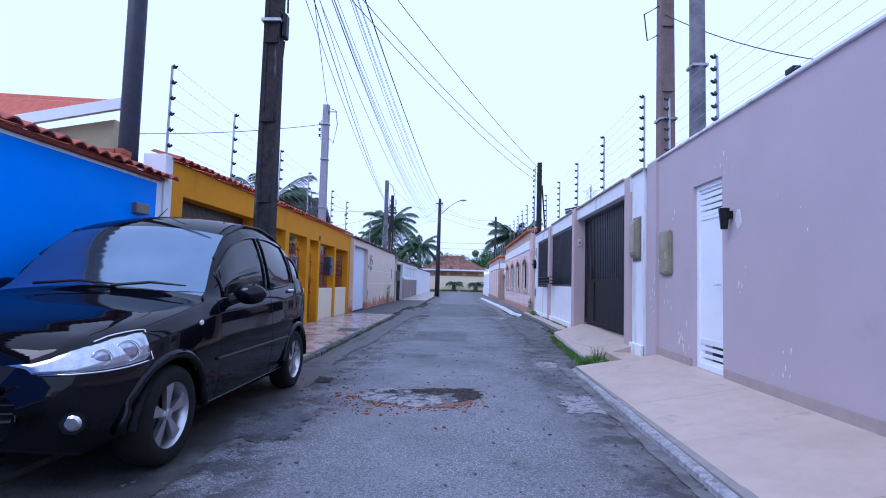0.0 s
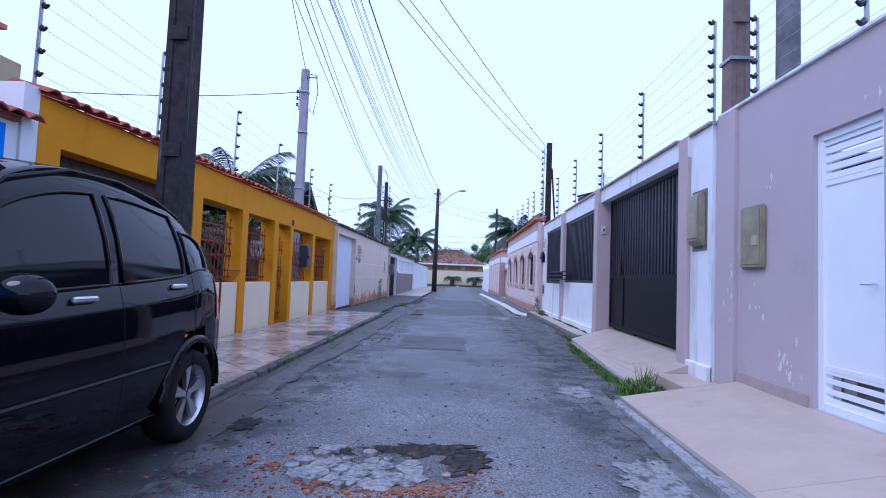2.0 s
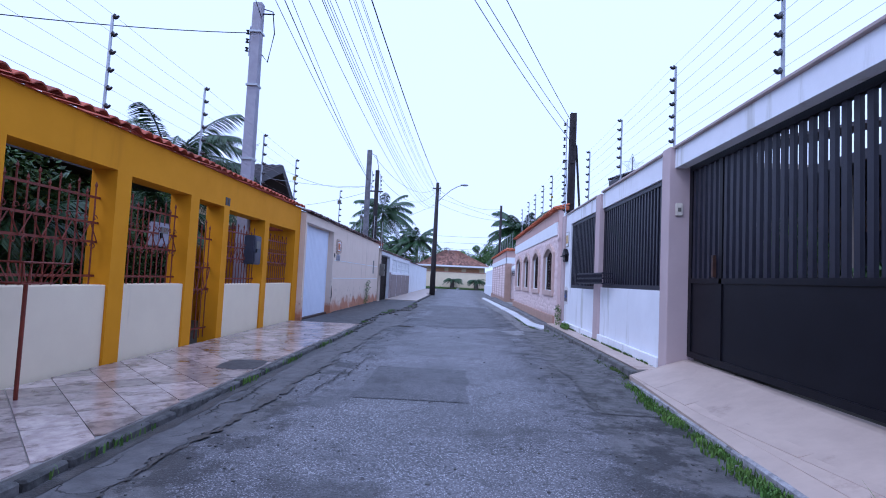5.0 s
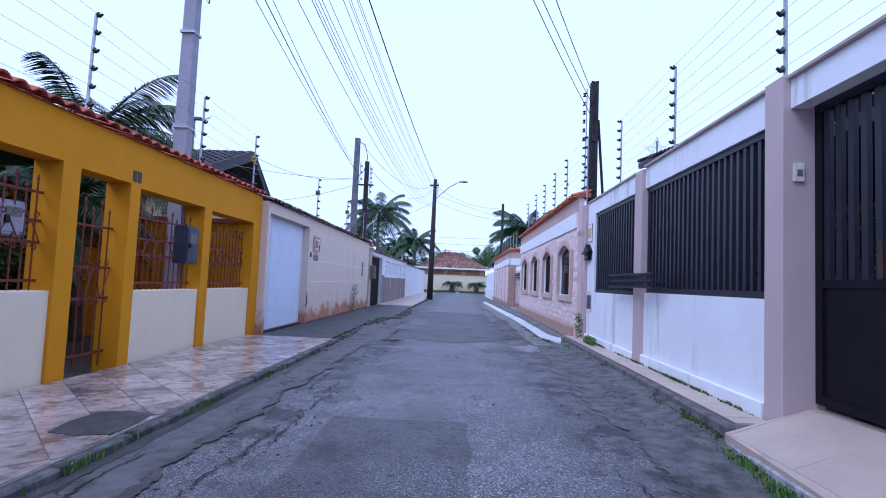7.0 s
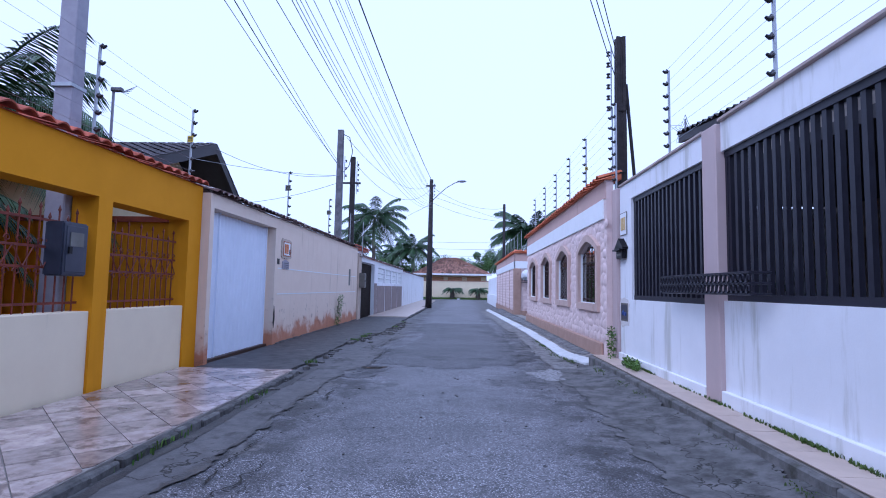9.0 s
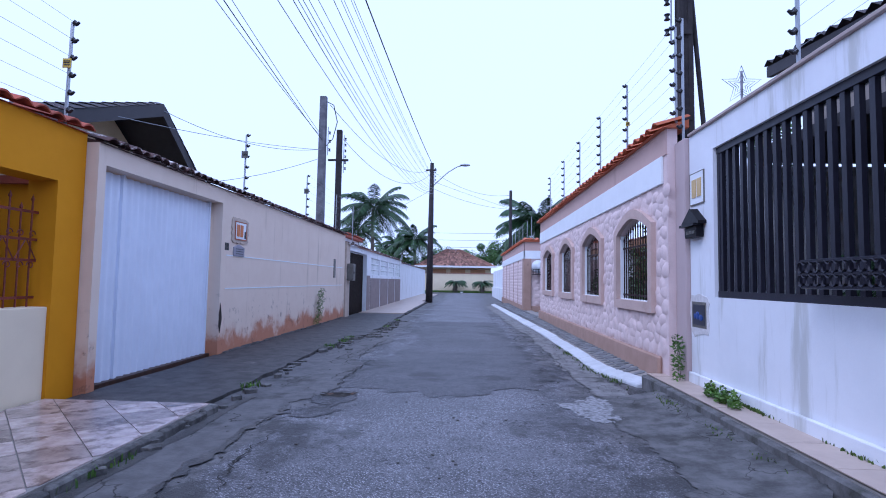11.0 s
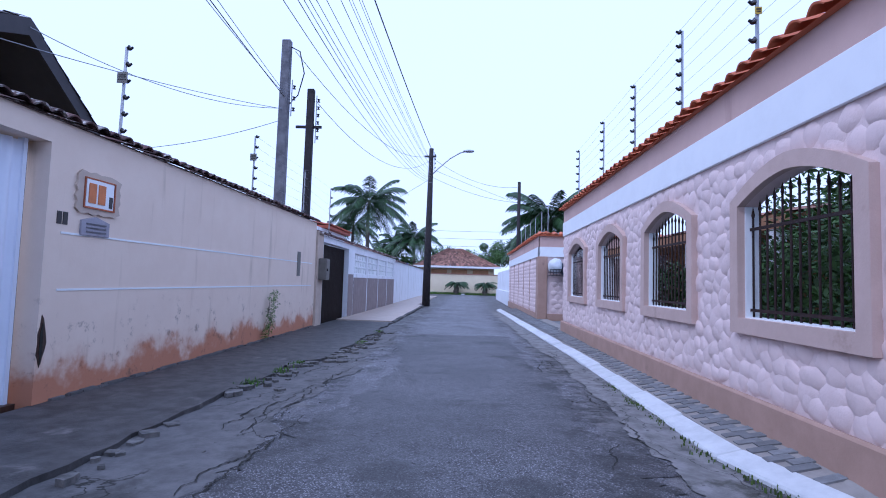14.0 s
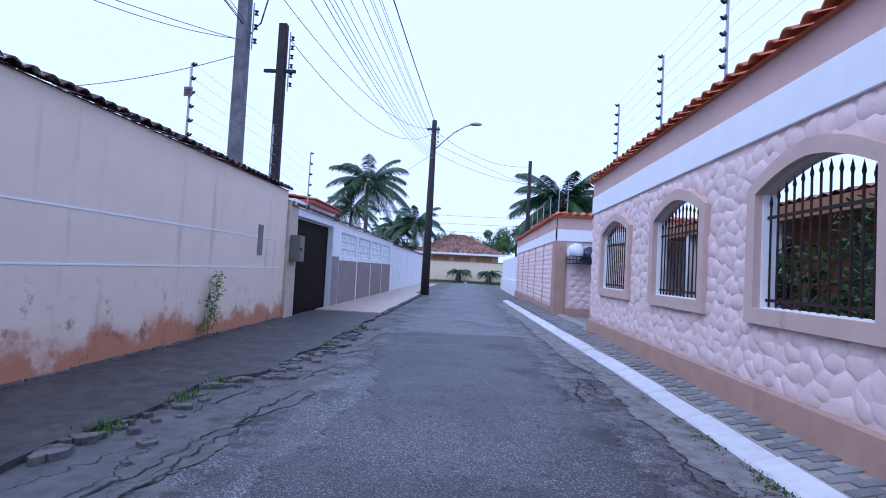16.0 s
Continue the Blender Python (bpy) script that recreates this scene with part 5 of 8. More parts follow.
# ================= poles, cables, fences =================
def square_pole(x, y, h, w, top, material, label, panel=True, turn=0.0):
    p = thing("utility_pole", label, "utility pole", group="utility poles", at=(x, y, 0))
    bm = bm_new()
    v = box(bm, -w / 2, w / 2, -w * 0.4, w * 0.4, -0.1, h)
    for q in v:
        if q.co.z > 1:
            q.co.x *= top
            q.co.y *= top
    bevel_all(bm, 0.012)
    bmesh.ops.rotate(bm, cent=(0, 0, 0), matrix=Matrix.Rotation(radians(turn), 3, "Z"), verts=bm.verts)
    part("shaft", bm, material, p)
    if panel:                                    # raised ribs that leave sunk panels between them
        for s in (-1, 1):
            for face in (-1, 1):
                bm = bm_new()
                v = box(bm, s * w * 0.36 - 0.035, s * w * 0.36 + 0.035, face * w * 0.4 - 0.012, face * w * 0.4 + 0.02, -0.1, h)
                for q in v:
                    if q.co.z > 1:
                        q.co.x *= top
                        q.co.y *= top
                part("rib", bm, material, p)
        for k in range(1, int(h / 1.1)):
            bm = bm_new()
            z = 1.1 * k
            box(bm, -w * 0.34, w * 0.34, -w * 0.4 - 0.016, -w * 0.4 + 0.01, z, z + 0.13)
            part("web", bm, material, p)
    return p


def round_pole(x, y, h, r0, r1, material, label):
    p = thing("utility_pole", label, "utility pole", group="utility poles", at=(x, y, 0))
    bm = bm_new()
    tube(bm, [(0, 0, -0.1), (0, 0, h * 0.5), (0, 0, h)], [r0, (r0 + r1) / 2, r1], 14)
    part("shaft", bm, material, p, smooth=True)
    return p


def rack(p, x, z0, n, gap, side, y=0.0):
    """A vertical rack of bobbin insulators on a pole."""
    bm = bm_new()
    tube(bm, [(x, y, z0 - 0.08), (x, y, z0 + gap * n)], 0.012, 6)
    r = part("insulator_rack", bm, "steel", p)
    for i in range(n):
        bm = bm_new()
        z = z0 + gap * (i + 0.3)
        tube(bm, [(x + side * 0.05, y, z - 0.035), (x + side * 0.05, y, z - 0.012), (x + side * 0.05, y, z + 0.012), (x + side * 0.05, y, z + 0.035)], [0.04, 0.022, 0.022, 0.04], 8)
        ob = part("insulator", bm, "insulator", r)


def strap(p, z, w, material="steel"):
    bm = bm_new()
    box(bm, -w, w, -w, w, z - 0.02, z + 0.02)
    part("strap", bm, material, p, "galvanised steel strap")


near = square_pole(-2.68, 6.9, 8.6, 0.255, 0.72, "pole", "dark weathered concrete utility pole with sunk panels on the pavement")
strap(near, 4.72, 0.135)
bm = bm_new()
box(bm, 0.12, 0.19, -0.07, 0.07, 4.5, 4.85)
bevel_all(bm, 0.02)
part("cable_box", bm, "black_plastic", near, "black cable splice box")
rack(near, 0.14, 6.6, 5, 0.22, 1)
bm = bm_new()
tube(bm, [(0.15, -0.05, 6.6), (0.19, -0.06, 5.5), (0.2, -0.05, 4.85)], 0.014, 5)
tube(bm, [(0.17, -0.04, 4.45), (0.13, -0.1, 3.6), (0.135, -0.11, 2.4)], 0.01, 5)
part("down_cable", bm, "cable", near)

round_pole(-4.44, 6.6, 8.0, 0.125, 0.11, "pole_blue", "dark slate painted round pole behind the blue wall")
pw = square_pole(-4.33, 15.72, 6.62, 0.24, 0.8, "pole_light", "pale grey square concrete service pole behind the yellow wall", False)
for z in (3.4, 4.9, 6.0):
    strap(pw, z, 0.115)
rack(pw, -0.14, 5.6, 3, 0.18, -1)
bm = bm_new()
tube(bm, [(0.12, 0, 6.5), (0.3, 0, 6.45), (0.36, 0, 6.0), (0.25, 0, 5.4), (0.13, 0, 5.55)], 0.012, 5)
tube(bm, [(0.05, 0, 6.4), (0.34, 0, 6.4)], 0.015, 5)
part("drip_loop", bm, "cable", pw)
pr = square_pole(3.3, 8.5, 8.2, 0.27, 0.72, "pole_brown", "brownish concrete utility pole behind the mauve wall", True)
strap(pr, 3.95, 0.14)
bm = bm_new()
tube(bm, [(-0.1, 0, 5.9), (-0.35, 0, 5.75), (-0.3, 0, 5.3), (-0.12, 0, 5.4)], 0.012, 5)
part("drip_loop", bm, "cable", pr)
pg = round_pole(3.55, 7.9, 8.0, 0.13, 0.105, "pole_grey", "mottled grey round concrete pole behind the mauve wall")
strap(pg, 4.6, 0.12)
p2p = square_pole(2.84, 19.3, 5.76, 0.18, 0.8, "timber", "dark timber-brown service pole with insulators")
rack(p2p, -0.16, 4.4, 6, 0.2, -1)
bm = bm_new()
tube(bm, [(0.25, 0, 3.0), (0.1, 0, 4.9)], 0.03, 8)
part("brace", bm, "timber", p2p)
pl1 = square_pole(-4.1, 27.4, 6.55, 0.24, 0.8, "pole_grey", "grey square concrete service pole behind the beige wall", False)
bm = bm_new()
tube(bm, [(0.1, 0, 6.4), (0.3, 0, 6.3), (0.42, 0, 5.8), (0.3, 0, 5.3), (0.12, 0, 5.1)], 0.014, 5)
part("drip_loop", bm, "cable", pl1)
rack(pl1, 0.16, 4.9, 3, 0.25, 1)
pl2 = square_pole(-3.98, 28.9, 6.0, 0.2, 0.85, "timber", "dark service pole with a column of insulators", False)
rack(pl2, 0.15, 4.7, 6, 0.19, 1)
bm = bm_new()
box(bm, -0.35, 0.3, -0.03, 0.03, 5.0, 5.06)
part("cross_arm", bm, "timber", pl2)
pr3 = round_pole(2.95, 45.9, 7.1, 0.12, 0.09, "timber", "slim dark pole behind the far peach wall")

lamp = thing("street_lamp", "dark utility pole carrying a street lamp on a curved arm", "street lamp", at=(-1.95, 42.4, 0))
bm = bm_new()
tube(bm, [(0, 0, -0.1), (0.02, 0, 4), (0.04, 0, 8.05)], [0.2, 0.16, 0.11], 12)
part("pole", bm, "timber", lamp, smooth=True)
bm = bm_new()
tube(bm, [(0.1, 0, 6.7), (0.5, 0, 7.1), (1.0, 0, 7.55), (1.5, 0, 7.85), (1.75, 0, 7.92)], 0.035, 8)
part("arm", bm, "steel", lamp, "grey curved tube arm")
bm = bm_new()
bmesh.ops.create_uvsphere(bm, u_segments=14, v_segments=8, radius=1)
for v in bm.verts:
    v.co = Vector((1.95 + v.co.x * 0.3, v.co.y * 0.13, 7.95 + v.co.z * 0.08))
part("lamp_head", bm, "steel", lamp, "grey lamp head", smooth=True)
rack(lamp, 0.2, 7.0, 4, 0.22, 1)
bm = bm_new()
box(bm, -0.3, 0.3, -0.05, 0.05, 7.6, 7.68)
part("cross_arm", bm, "timber", lamp)


# ---- cables ----
def cable(pts_or_a, b=None, sag=0.4, r=0.008, material="cable", n=18, name="overhead_cable", label="black overhead cable between poles"):
    a, b = Vector(pts_or_a), Vector(b)
    bm = bm_new()
    tube(bm, [a.lerp(b, i / n) - Vector((0, 0, sag * 4 * (i / n) * (1 - i / n))) for i in range(n + 1)], r, 5)
    return solid(name, bm, material, label, "cable", group="overhead cables")


L1, N1 = Vector((-1.85, 42.4, 7.9)), Vector((-2.52, 6.9, 0))
cable(L1, (-2.45, 6.9, 7.9), 0.55, 0.016)
for i, (low, mat) in enumerate(((6.95, "cable"), (6.72, "wire"), (6.2, "wire"), (5.9, "cable"), (5.6, "wire"), (5.25, "wire"), (4.95, "wire"), (4.75, "cable"), (4.6, "wire"), (6.45, "wire"), (5.05, "wire"))):
    near_z, far_z = 8.0 - 0.9 * (6.95 - low) * 0.8, 7.35 - 0.45 * (6.95 - low)
    cable((-1.9 + 0.03 * (i % 3), 42.4, far_z), (-2.5 + 0.06 * (i % 4) - 0.1, 6.9, near_z), (near_z + far_z) / 2 - low, 0.0065, mat, 26, label="pale overhead wire between poles" if mat == "wire" else "black overhead cable between poles")
for dz, top, sag, m in ((0.1, 7.05, 0.2, "cable"), (-0.15, 6.25, 0.3, "wire"), (-0.45, 6.05, 0.3, "wire")):
    cable((2.75, 19.3, 5.5 + dz), (-2.5, 6.9, top), sag, 0.008, m)
cable((3.2, 8.5, 5.8), (5.5, 5.5, 3.6), 0.3, 0.007)
cable((-4.25, 15.72, 6.3), (-2.5, 6.9, 7.6), 0.2, 0.008)
cable((-4.1, 27.4, 5.25), (-2.6, 6.9, 6.35), 0.3, 0.009)
cable((-4.1, 27.4, 5.3), (-2.6, 6.9, 5.95), 0.35, 0.007, "wire")
cable((-4.1, 27.4, 5.35), (-2.6, 6.9, 6.7), 0.3, 0.007, "wire")
cable((-4.45, 15.72, 6.0), (-10.5, 9.5, 4.0), 0.25, 0.009)
cable((-4.1, 27.4, 5.0), (-6.3, 23.2, 4.72), 0.3, 0.007, "wire")
cable((-4.1, 27.4, 4.98), (-6.3, 21.8, 4.15), 0.1, 0.007, "wire")
cable((-4.1, 27.4, 4.75), (-9.5, 27.0, 3.9), 0.3, 0.008, "wire")
cable((-3.85, 28.9, 5.7), (-1.9, 42.4, 7.5), 1.0, 0.008)
cable((-1.9, 42.4, 7.6), (2.9, 45.9, 6.8), 0.5, 0.009)
cable((-1.9, 42.4, 6.6), (2.9, 45.9, 5.9), 0.25, 0.009)
cable((-1.9, 42.4, 7.0), (14, 67.5, 6.6), 0.3, 0.009)
cable((-1.9, 42.4, 6.5), (-14, 67.5, 6.0), 0.3, 0.009)
cable((-1.9, 42.4, 7.7), (-3.9, 27.4, 6.3), 0.85, 0.008)
for x in (-14, 14):
    round_pole(x, 67.5, 7.0, 0.14, 0.1, "timber", "dark pole along the cross street")
for i in range(3):
    cable((-14, 67.5, 6.8 - 0.7 * i), (14, 67.5, 6.8 - 0.8 * i), 0.5, 0.014)


# ---- electric fence ----
def fence(posts, x, z0_at, z1_at, tilt, label, insul=6):
    """Slim steel posts with insulators and the wires between them; posts: their places along y."""
    made = []
    for y in posts:
        z0, z1 = z0_at(y), z1_at(y)
        f = thing("fence_post", label, "fence post", group="electric fence posts", at=(x, y, z0))
        bm = bm_new()
        box(bm, -0.012, 0.012, -0.012, 0.012, -0.05, z1 - z0)
        for v in bm.verts:
            v.co.y += tilt * max(0, v.co.z)
        part("post", bm, "steel", f)
        for i in range(insul):
            z = (z1 - z0) * (0.1 + 0.88 * i / (insul - 1))
            bm = bm_new()
            s = -1 if x > 0 else 1
            tube(bm, [(s * 0.01, tilt * z, z), (s * 0.03, tilt * z, z + 0.012), (s * 0.045, tilt * z, z), (s * 0.075, tilt * z, z + 0.02)], [0.02, 0.034, 0.02, 0.012], 7)
            part("insulator", bm, "insulator", f)
    for a, b in zip(posts, posts[1:]):
        if b - a > 3.5:
            continue
        w = thing("fence_wire", "thin electric fence wires between posts", "fence wire", group="electric fence wires")
        s = -0.05 if x > 0 else 0.05
        for i in range(insul):
            k = 0.1 + 0.88 * i / (insul - 1)
            za, zb = z0_at(a) + k * (z1_at(a) - z0_at(a)), z0_at(b) + k * (z1_at(b) - z0_at(b))
            bm = bm_new()
            tube(bm, [(x + s, a, za), (x + s, (a + b) / 2, (za + zb) / 2 - 0.01), (x + s, b, zb)], 0.0022, 3)
            part("strand", bm, "wire", w)


FL = "slim galvanised electric fence post with black insulators"
fence([6.86, 8.85, 11.2, 13.35, 15.8, 17.86], -4.08, lambda y: 2.83, lambda y: 4.1 - 0.018 * (y - 6.8), 0.02, FL)
fence([21.92, 25.6, 28.6, 31.0], -3.95, lambda y: 2.74 if y < 29 else 2.4, lambda y: 3.86, 0.02, FL)
fence([2.9, 5.94, 7.32], 2.9, lambda y: 3.06, lambda y: 3.9, 0.02, FL)
fence([7.85, 10.08, 12.36, 14.64, 16.9], 2.73, lambda y: 3.0, lambda y: 4.12, 0.0, FL, 7)
fence([18.8, 19.0, 20.88, 22.5, 24.26, 26.1, 28.26], 2.61, lambda y: 2.93 if y < 18.9 else 3.18, lambda y: 4.38, 0.0, FL, 7)
fence([33.7, 35.2, 36.9, 38.6, 40.4, 42.2], 2.75, lambda y: 2.93, lambda y: 3.9, 0.0, FL, 4)


# small warning plates wired to fence posts
for x, y, z, w, m, lb in ((-4.08, 17.86, 3.44, 0.045, "sign_yellow", "small yellow warning plate wired to a fence post"), (-3.95, 21.92, 3.48, 0.06, "box_grey", "small grey warning plate wired to a fence post"),
                          (-3.95, 25.6, 3.45, 0.06, "box_grey", "small grey warning plate wired to a fence post"), (2.61, 20.88, 3.75, 0.03, "sign_yellow", "small yellow warning plate wired to a fence post")):
    t = thing("warning_plate", lb, "sign", at=(x, y, z))
    bm = bm_new()
    box(bm, -w, w, -0.028, -0.02, -w * 1.1, w * 1.1)
    part("plate", bm, m, t)
    for k in (-0.4, 0.1, 0.5):
        bm = bm_new()
        box(bm, -w * 0.7, w * 0.7, -0.031, -0.0281, w * (k - 0.1), w * (k + 0.1))
        part("bar", bm, "ink_dark", t)

# ================= parked car =================
def interp(xs, ys):
    return lambda s: float(np.interp(s, xs, ys))


def smooth_curve(xs, ys):
    """A smooth curve through the points (finite-difference Hermite)."""
    xs, ys = np.array(xs, float), np.array(ys, float)
    m = np.gradient(ys, xs)
    def f(s):
        s = min(max(s, xs[0]), xs[-1])
        i = min(int(np.searchsorted(xs, s, "right")) - 1, len(xs) - 2)
        h = xs[i + 1] - xs[i]
        t = (s - xs[i]) / h
        return float((2 * t ** 3 - 3 * t ** 2 + 1) * ys[i] + (t ** 3 - 2 * t ** 2 + t) * h * m[i] + (-2 * t ** 3 + 3 * t ** 2) * ys[i + 1] + (t ** 3 - t ** 2) * h * m[i + 1])
    return f


c_top = smooth_curve([0, 0.05, 0.14, 0.3, 0.6, 0.95, 1.15, 1.25, 1.5, 1.75, 2.0, 2.4, 2.9, 3.3, 3.5, 3.65, 3.77, 3.83, 3.85],
                     [0.56, 0.68, 0.76, 0.82, 0.885, 0.945, 0.985, 1.03, 1.28, 1.465, 1.56, 1.605, 1.575, 1.475, 1.34, 1.12, 0.95, 0.84, 0.6])
c_wid = smooth_curve([0, 0.04, 0.12, 0.25, 0.45, 0.72, 1.1, 2.0, 2.9, 3.3, 3.6, 3.76, 3.85], [0.42, 0.56, 0.67, 0.745, 0.795, 0.825, 0.832, 0.834, 0.832, 0.815, 0.76, 0.68, 0.5])
c_belt = smooth_curve([0, 0.1, 0.3, 0.6, 0.95, 1.2, 2.0, 3.0, 3.4, 3.7, 3.85], [0.5, 0.66, 0.74, 0.81, 0.875, 0.92, 0.96, 1.02, 1.06, 0.92, 0.56])
c_roofw = smooth_curve([0, 0.1, 0.3, 0.6, 1.0, 1.2, 1.45, 1.8, 2.4, 3.0, 3.4, 3.65, 3.85], [0.36, 0.52, 0.6, 0.66, 0.71, 0.715, 0.655, 0.6, 0.58, 0.565, 0.57, 0.6, 0.45])
c_drop = smooth_curve([0, 0.3, 1.0, 1.1, 1.4, 1.8, 2.4, 3.2, 3.5, 3.85], [0.02, 0.03, 0.05, 0.05, 0.06, 0.062, 0.062, 0.065, 0.06, 0.03])
c_sill = interp([0, 0.2, 0.5, 3.4, 3.85], [0.26, 0.2, 0.19, 0.2, 0.3])


def section(s):
    w, top, belt, rw, dr = c_wid(s), c_top(s), c_belt(s), c_roofw(s), c_drop(s)
    belt = min(belt, top - dr - 0.02)
    z0 = c_sill(s)
    low = [(w - 0.1, z0), (w - 0.035, z0 + 0.06), (w - 0.012, z0 + 0.17), (w, 0.5 if belt > 0.6 else (z0 + belt) / 2)]
    zz = low[-1][1]
    pts = low + [(w - 0.002, zz + (belt - zz) * 0.35), (w - 0.012, zz + (belt - zz) * 0.7), (w - 0.045, belt - 0.012), (w - 0.062, belt)]
    ra, rb = Vector((w - 0.068, belt + 0.006)), Vector((rw, top - dr))
    for k in (0.0, 0.2, 0.4, 0.6, 0.8, 1.0):
        q = ra.lerp(rb, k)
        bulge = 0.035 * math.sin(math.pi * k) * min(1, max(0, (rb.y - ra.y) / 0.3))
        pts.append((q.x + bulge, q.y))
    for k in (0.1, 0.3, 0.55, 0.8, 1.0):
        pts.append((rw * (1 - k), top - dr * (1 - k) ** 1.9 * 1.0))
    pts = [(x * 1.03, z * 1.1) for x, z in pts]
    return pts                                  # belt edge is 7, side glass 8..13, roof 13..18


STA = sorted(set([round(i * 0.035, 3) for i in range(111)] + [0.01, 0.02, 1.2, 1.42, 2.3, 2.4, 3.06, 3.12, 3.24, 3.32, 3.42, 1.76, 3.46, 3.7, 3.84, 3.85]))
SEC = [section(s) for s in STA]
NP = len(SEC[0])
WF, WR, WZ, ARCH = 0.69, 3.15, 0.305, 0.385
WS = 1.05
groups = {}
for i in range(len(STA) - 1):
    s = (STA[i] + STA[i + 1]) / 2
    for j in range(NP - 1):
        x = sum(SEC[a][b][0] for a in (i, i + 1) for b in (j, j + 1)) / 4
        z = sum(SEC[a][b][1] for a in (i, i + 1) for b in (j, j + 1)) / 4
        if z < 0.85 and min((s - WF) ** 2, (s - WR) ** 2) + (z - WZ) ** 2 < ARCH ** 2:
            continue
        kind = "body"
        if 8 <= j <= 12:
            if 1.42 < s < 2.3 and j < 12:
                kind = "front_window"
            elif 2.4 < s < 3.06 and j < 12:
                kind = "rear_window"
            elif 3.12 < s < 3.42 and j < 12 - (s > 3.24) - (s > 3.32):
                kind = "quarter_window"
        if 13 <= j and 1.2 < s < 1.76:
            kind = "windscreen"
        if 13 <= j and 3.46 < s < 3.7:
            kind = "rear_screen"
        if s < 0.12 and x < 0.36 and 0.46 < z < 0.7:
            kind = "grille"
        groups.setdefault(kind, []).append((i, j))

car = thing("parked_car", "black five-door hatchback car parked at the pavement edge", "car", at=(-2.735, 2.63, 0.0))
car.scale = (1.08, 1, 1)


def car_part(name, faces, material, label="", mirrored=(1, -1)):
    bm = bm_new()
    for sgn in mirrored:
        vs = {}
        def vert(i, j):
            x = SEC[i][j][0]
            key = (i, j)
            if key not in vs:
                vs[key] = bm.verts.new((sgn * x, STA[i], SEC[i][j][1]))
            return vs[key]
        for i, j in faces:
            bm.faces.new((vert(i, j), vert(i + 1, j), vert(i + 1, j + 1), vert(i, j + 1)))
    bmesh.ops.remove_doubles(bm, verts=bm.verts, dist=0.0008)
    return part(name, bm, material, car, label, smooth=True)


car_part("body", groups["body"], "car_paint", "glossy black painted bodywork")
for g, m, lb in (("windscreen", "screen_glass", "mirror-like windscreen with the sky's reflection helped by its blue-grey colour"), ("rear_screen", "car_glass", "dark rear screen")):
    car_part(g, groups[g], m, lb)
for sgn in (1, -1):
    for g, m, lb in (("front_window", "car_glass", "dark tinted side window"), ("rear_window", "car_glass", "dark tinted side window"), ("quarter_window", "car_glass", "dark tinted side window"),
                     ):
        if g in groups:
            car_part(g, groups[g], m, lb, (sgn,))
car_part("grille", groups.get("grille", []), "black_plastic", "black slatted radiator grille") if groups.get("grille") else None
for k in range(5):
    bm = bm_new()
    z = 0.44 + 0.045 * k
    tube(bm, [(-0.4, 0.1, z), (-0.2, 0.03, z), (0, 0.005, z), (0.2, 0.03, z), (0.4, 0.1, z)], 0.008, 5)
    part("grille_bar", bm, "black_plastic", car)


def at(s, j, sgn=1, out=0.004):
    """A point on the bodywork at station s on line j (may lie between lines)."""
    sec = section(s)
    a = int(j)
    b = min(a + 1, NP - 1)
    x = sec[a][0] + (sec[b][0] - sec[a][0]) * (j - a)
    z = sec[a][1] + (sec[b][1] - sec[a][1]) * (j - a)
    return Vector((sgn * (x + out), s, z))


def skin_x(s, z):
    """Half width of the bodywork at station s and height z."""
    sec = section(s)
    for (xa, za), (xb, zb) in zip(sec[2:], sec[3:]):
        if za <= z <= zb:
            return xa + (xb - xa) * (z - za) / max(1e-6, zb - za)
    return sec[-1][0]


def lens(name, s0, s1, lo, hi, material, label, sgn, out=0.008, n=16, parent=None):
    """A smooth lens laid on the bodywork between the heights lo(s) and hi(s)."""
    bm = bm_new()
    rows = []
    for i in range(n + 1):
        s = s0 + (s1 - s0) * (i / n) ** 2
        a, b = lo(s), min(hi(s), c_top(s) * 1.1 - 0.012)
        rows.append([bm.verts.new((sgn * (skin_x(s, a + (b - a) * k / 6) + out * (1 if 0 < k < 6 and 0 < i < n else -0.6)), s - (out if 0 < k < 6 and 0 < i < n else -0.004), a + (b - a) * k / 6)) for k in range(7)])
    for r0, r1 in zip(rows, rows[1:]):
        for k in range(6):
            bm.faces.new((r0[k], r0[k + 1], r1[k + 1], r1[k]))
    return part(name, bm, material, parent or car, label, smooth=True)


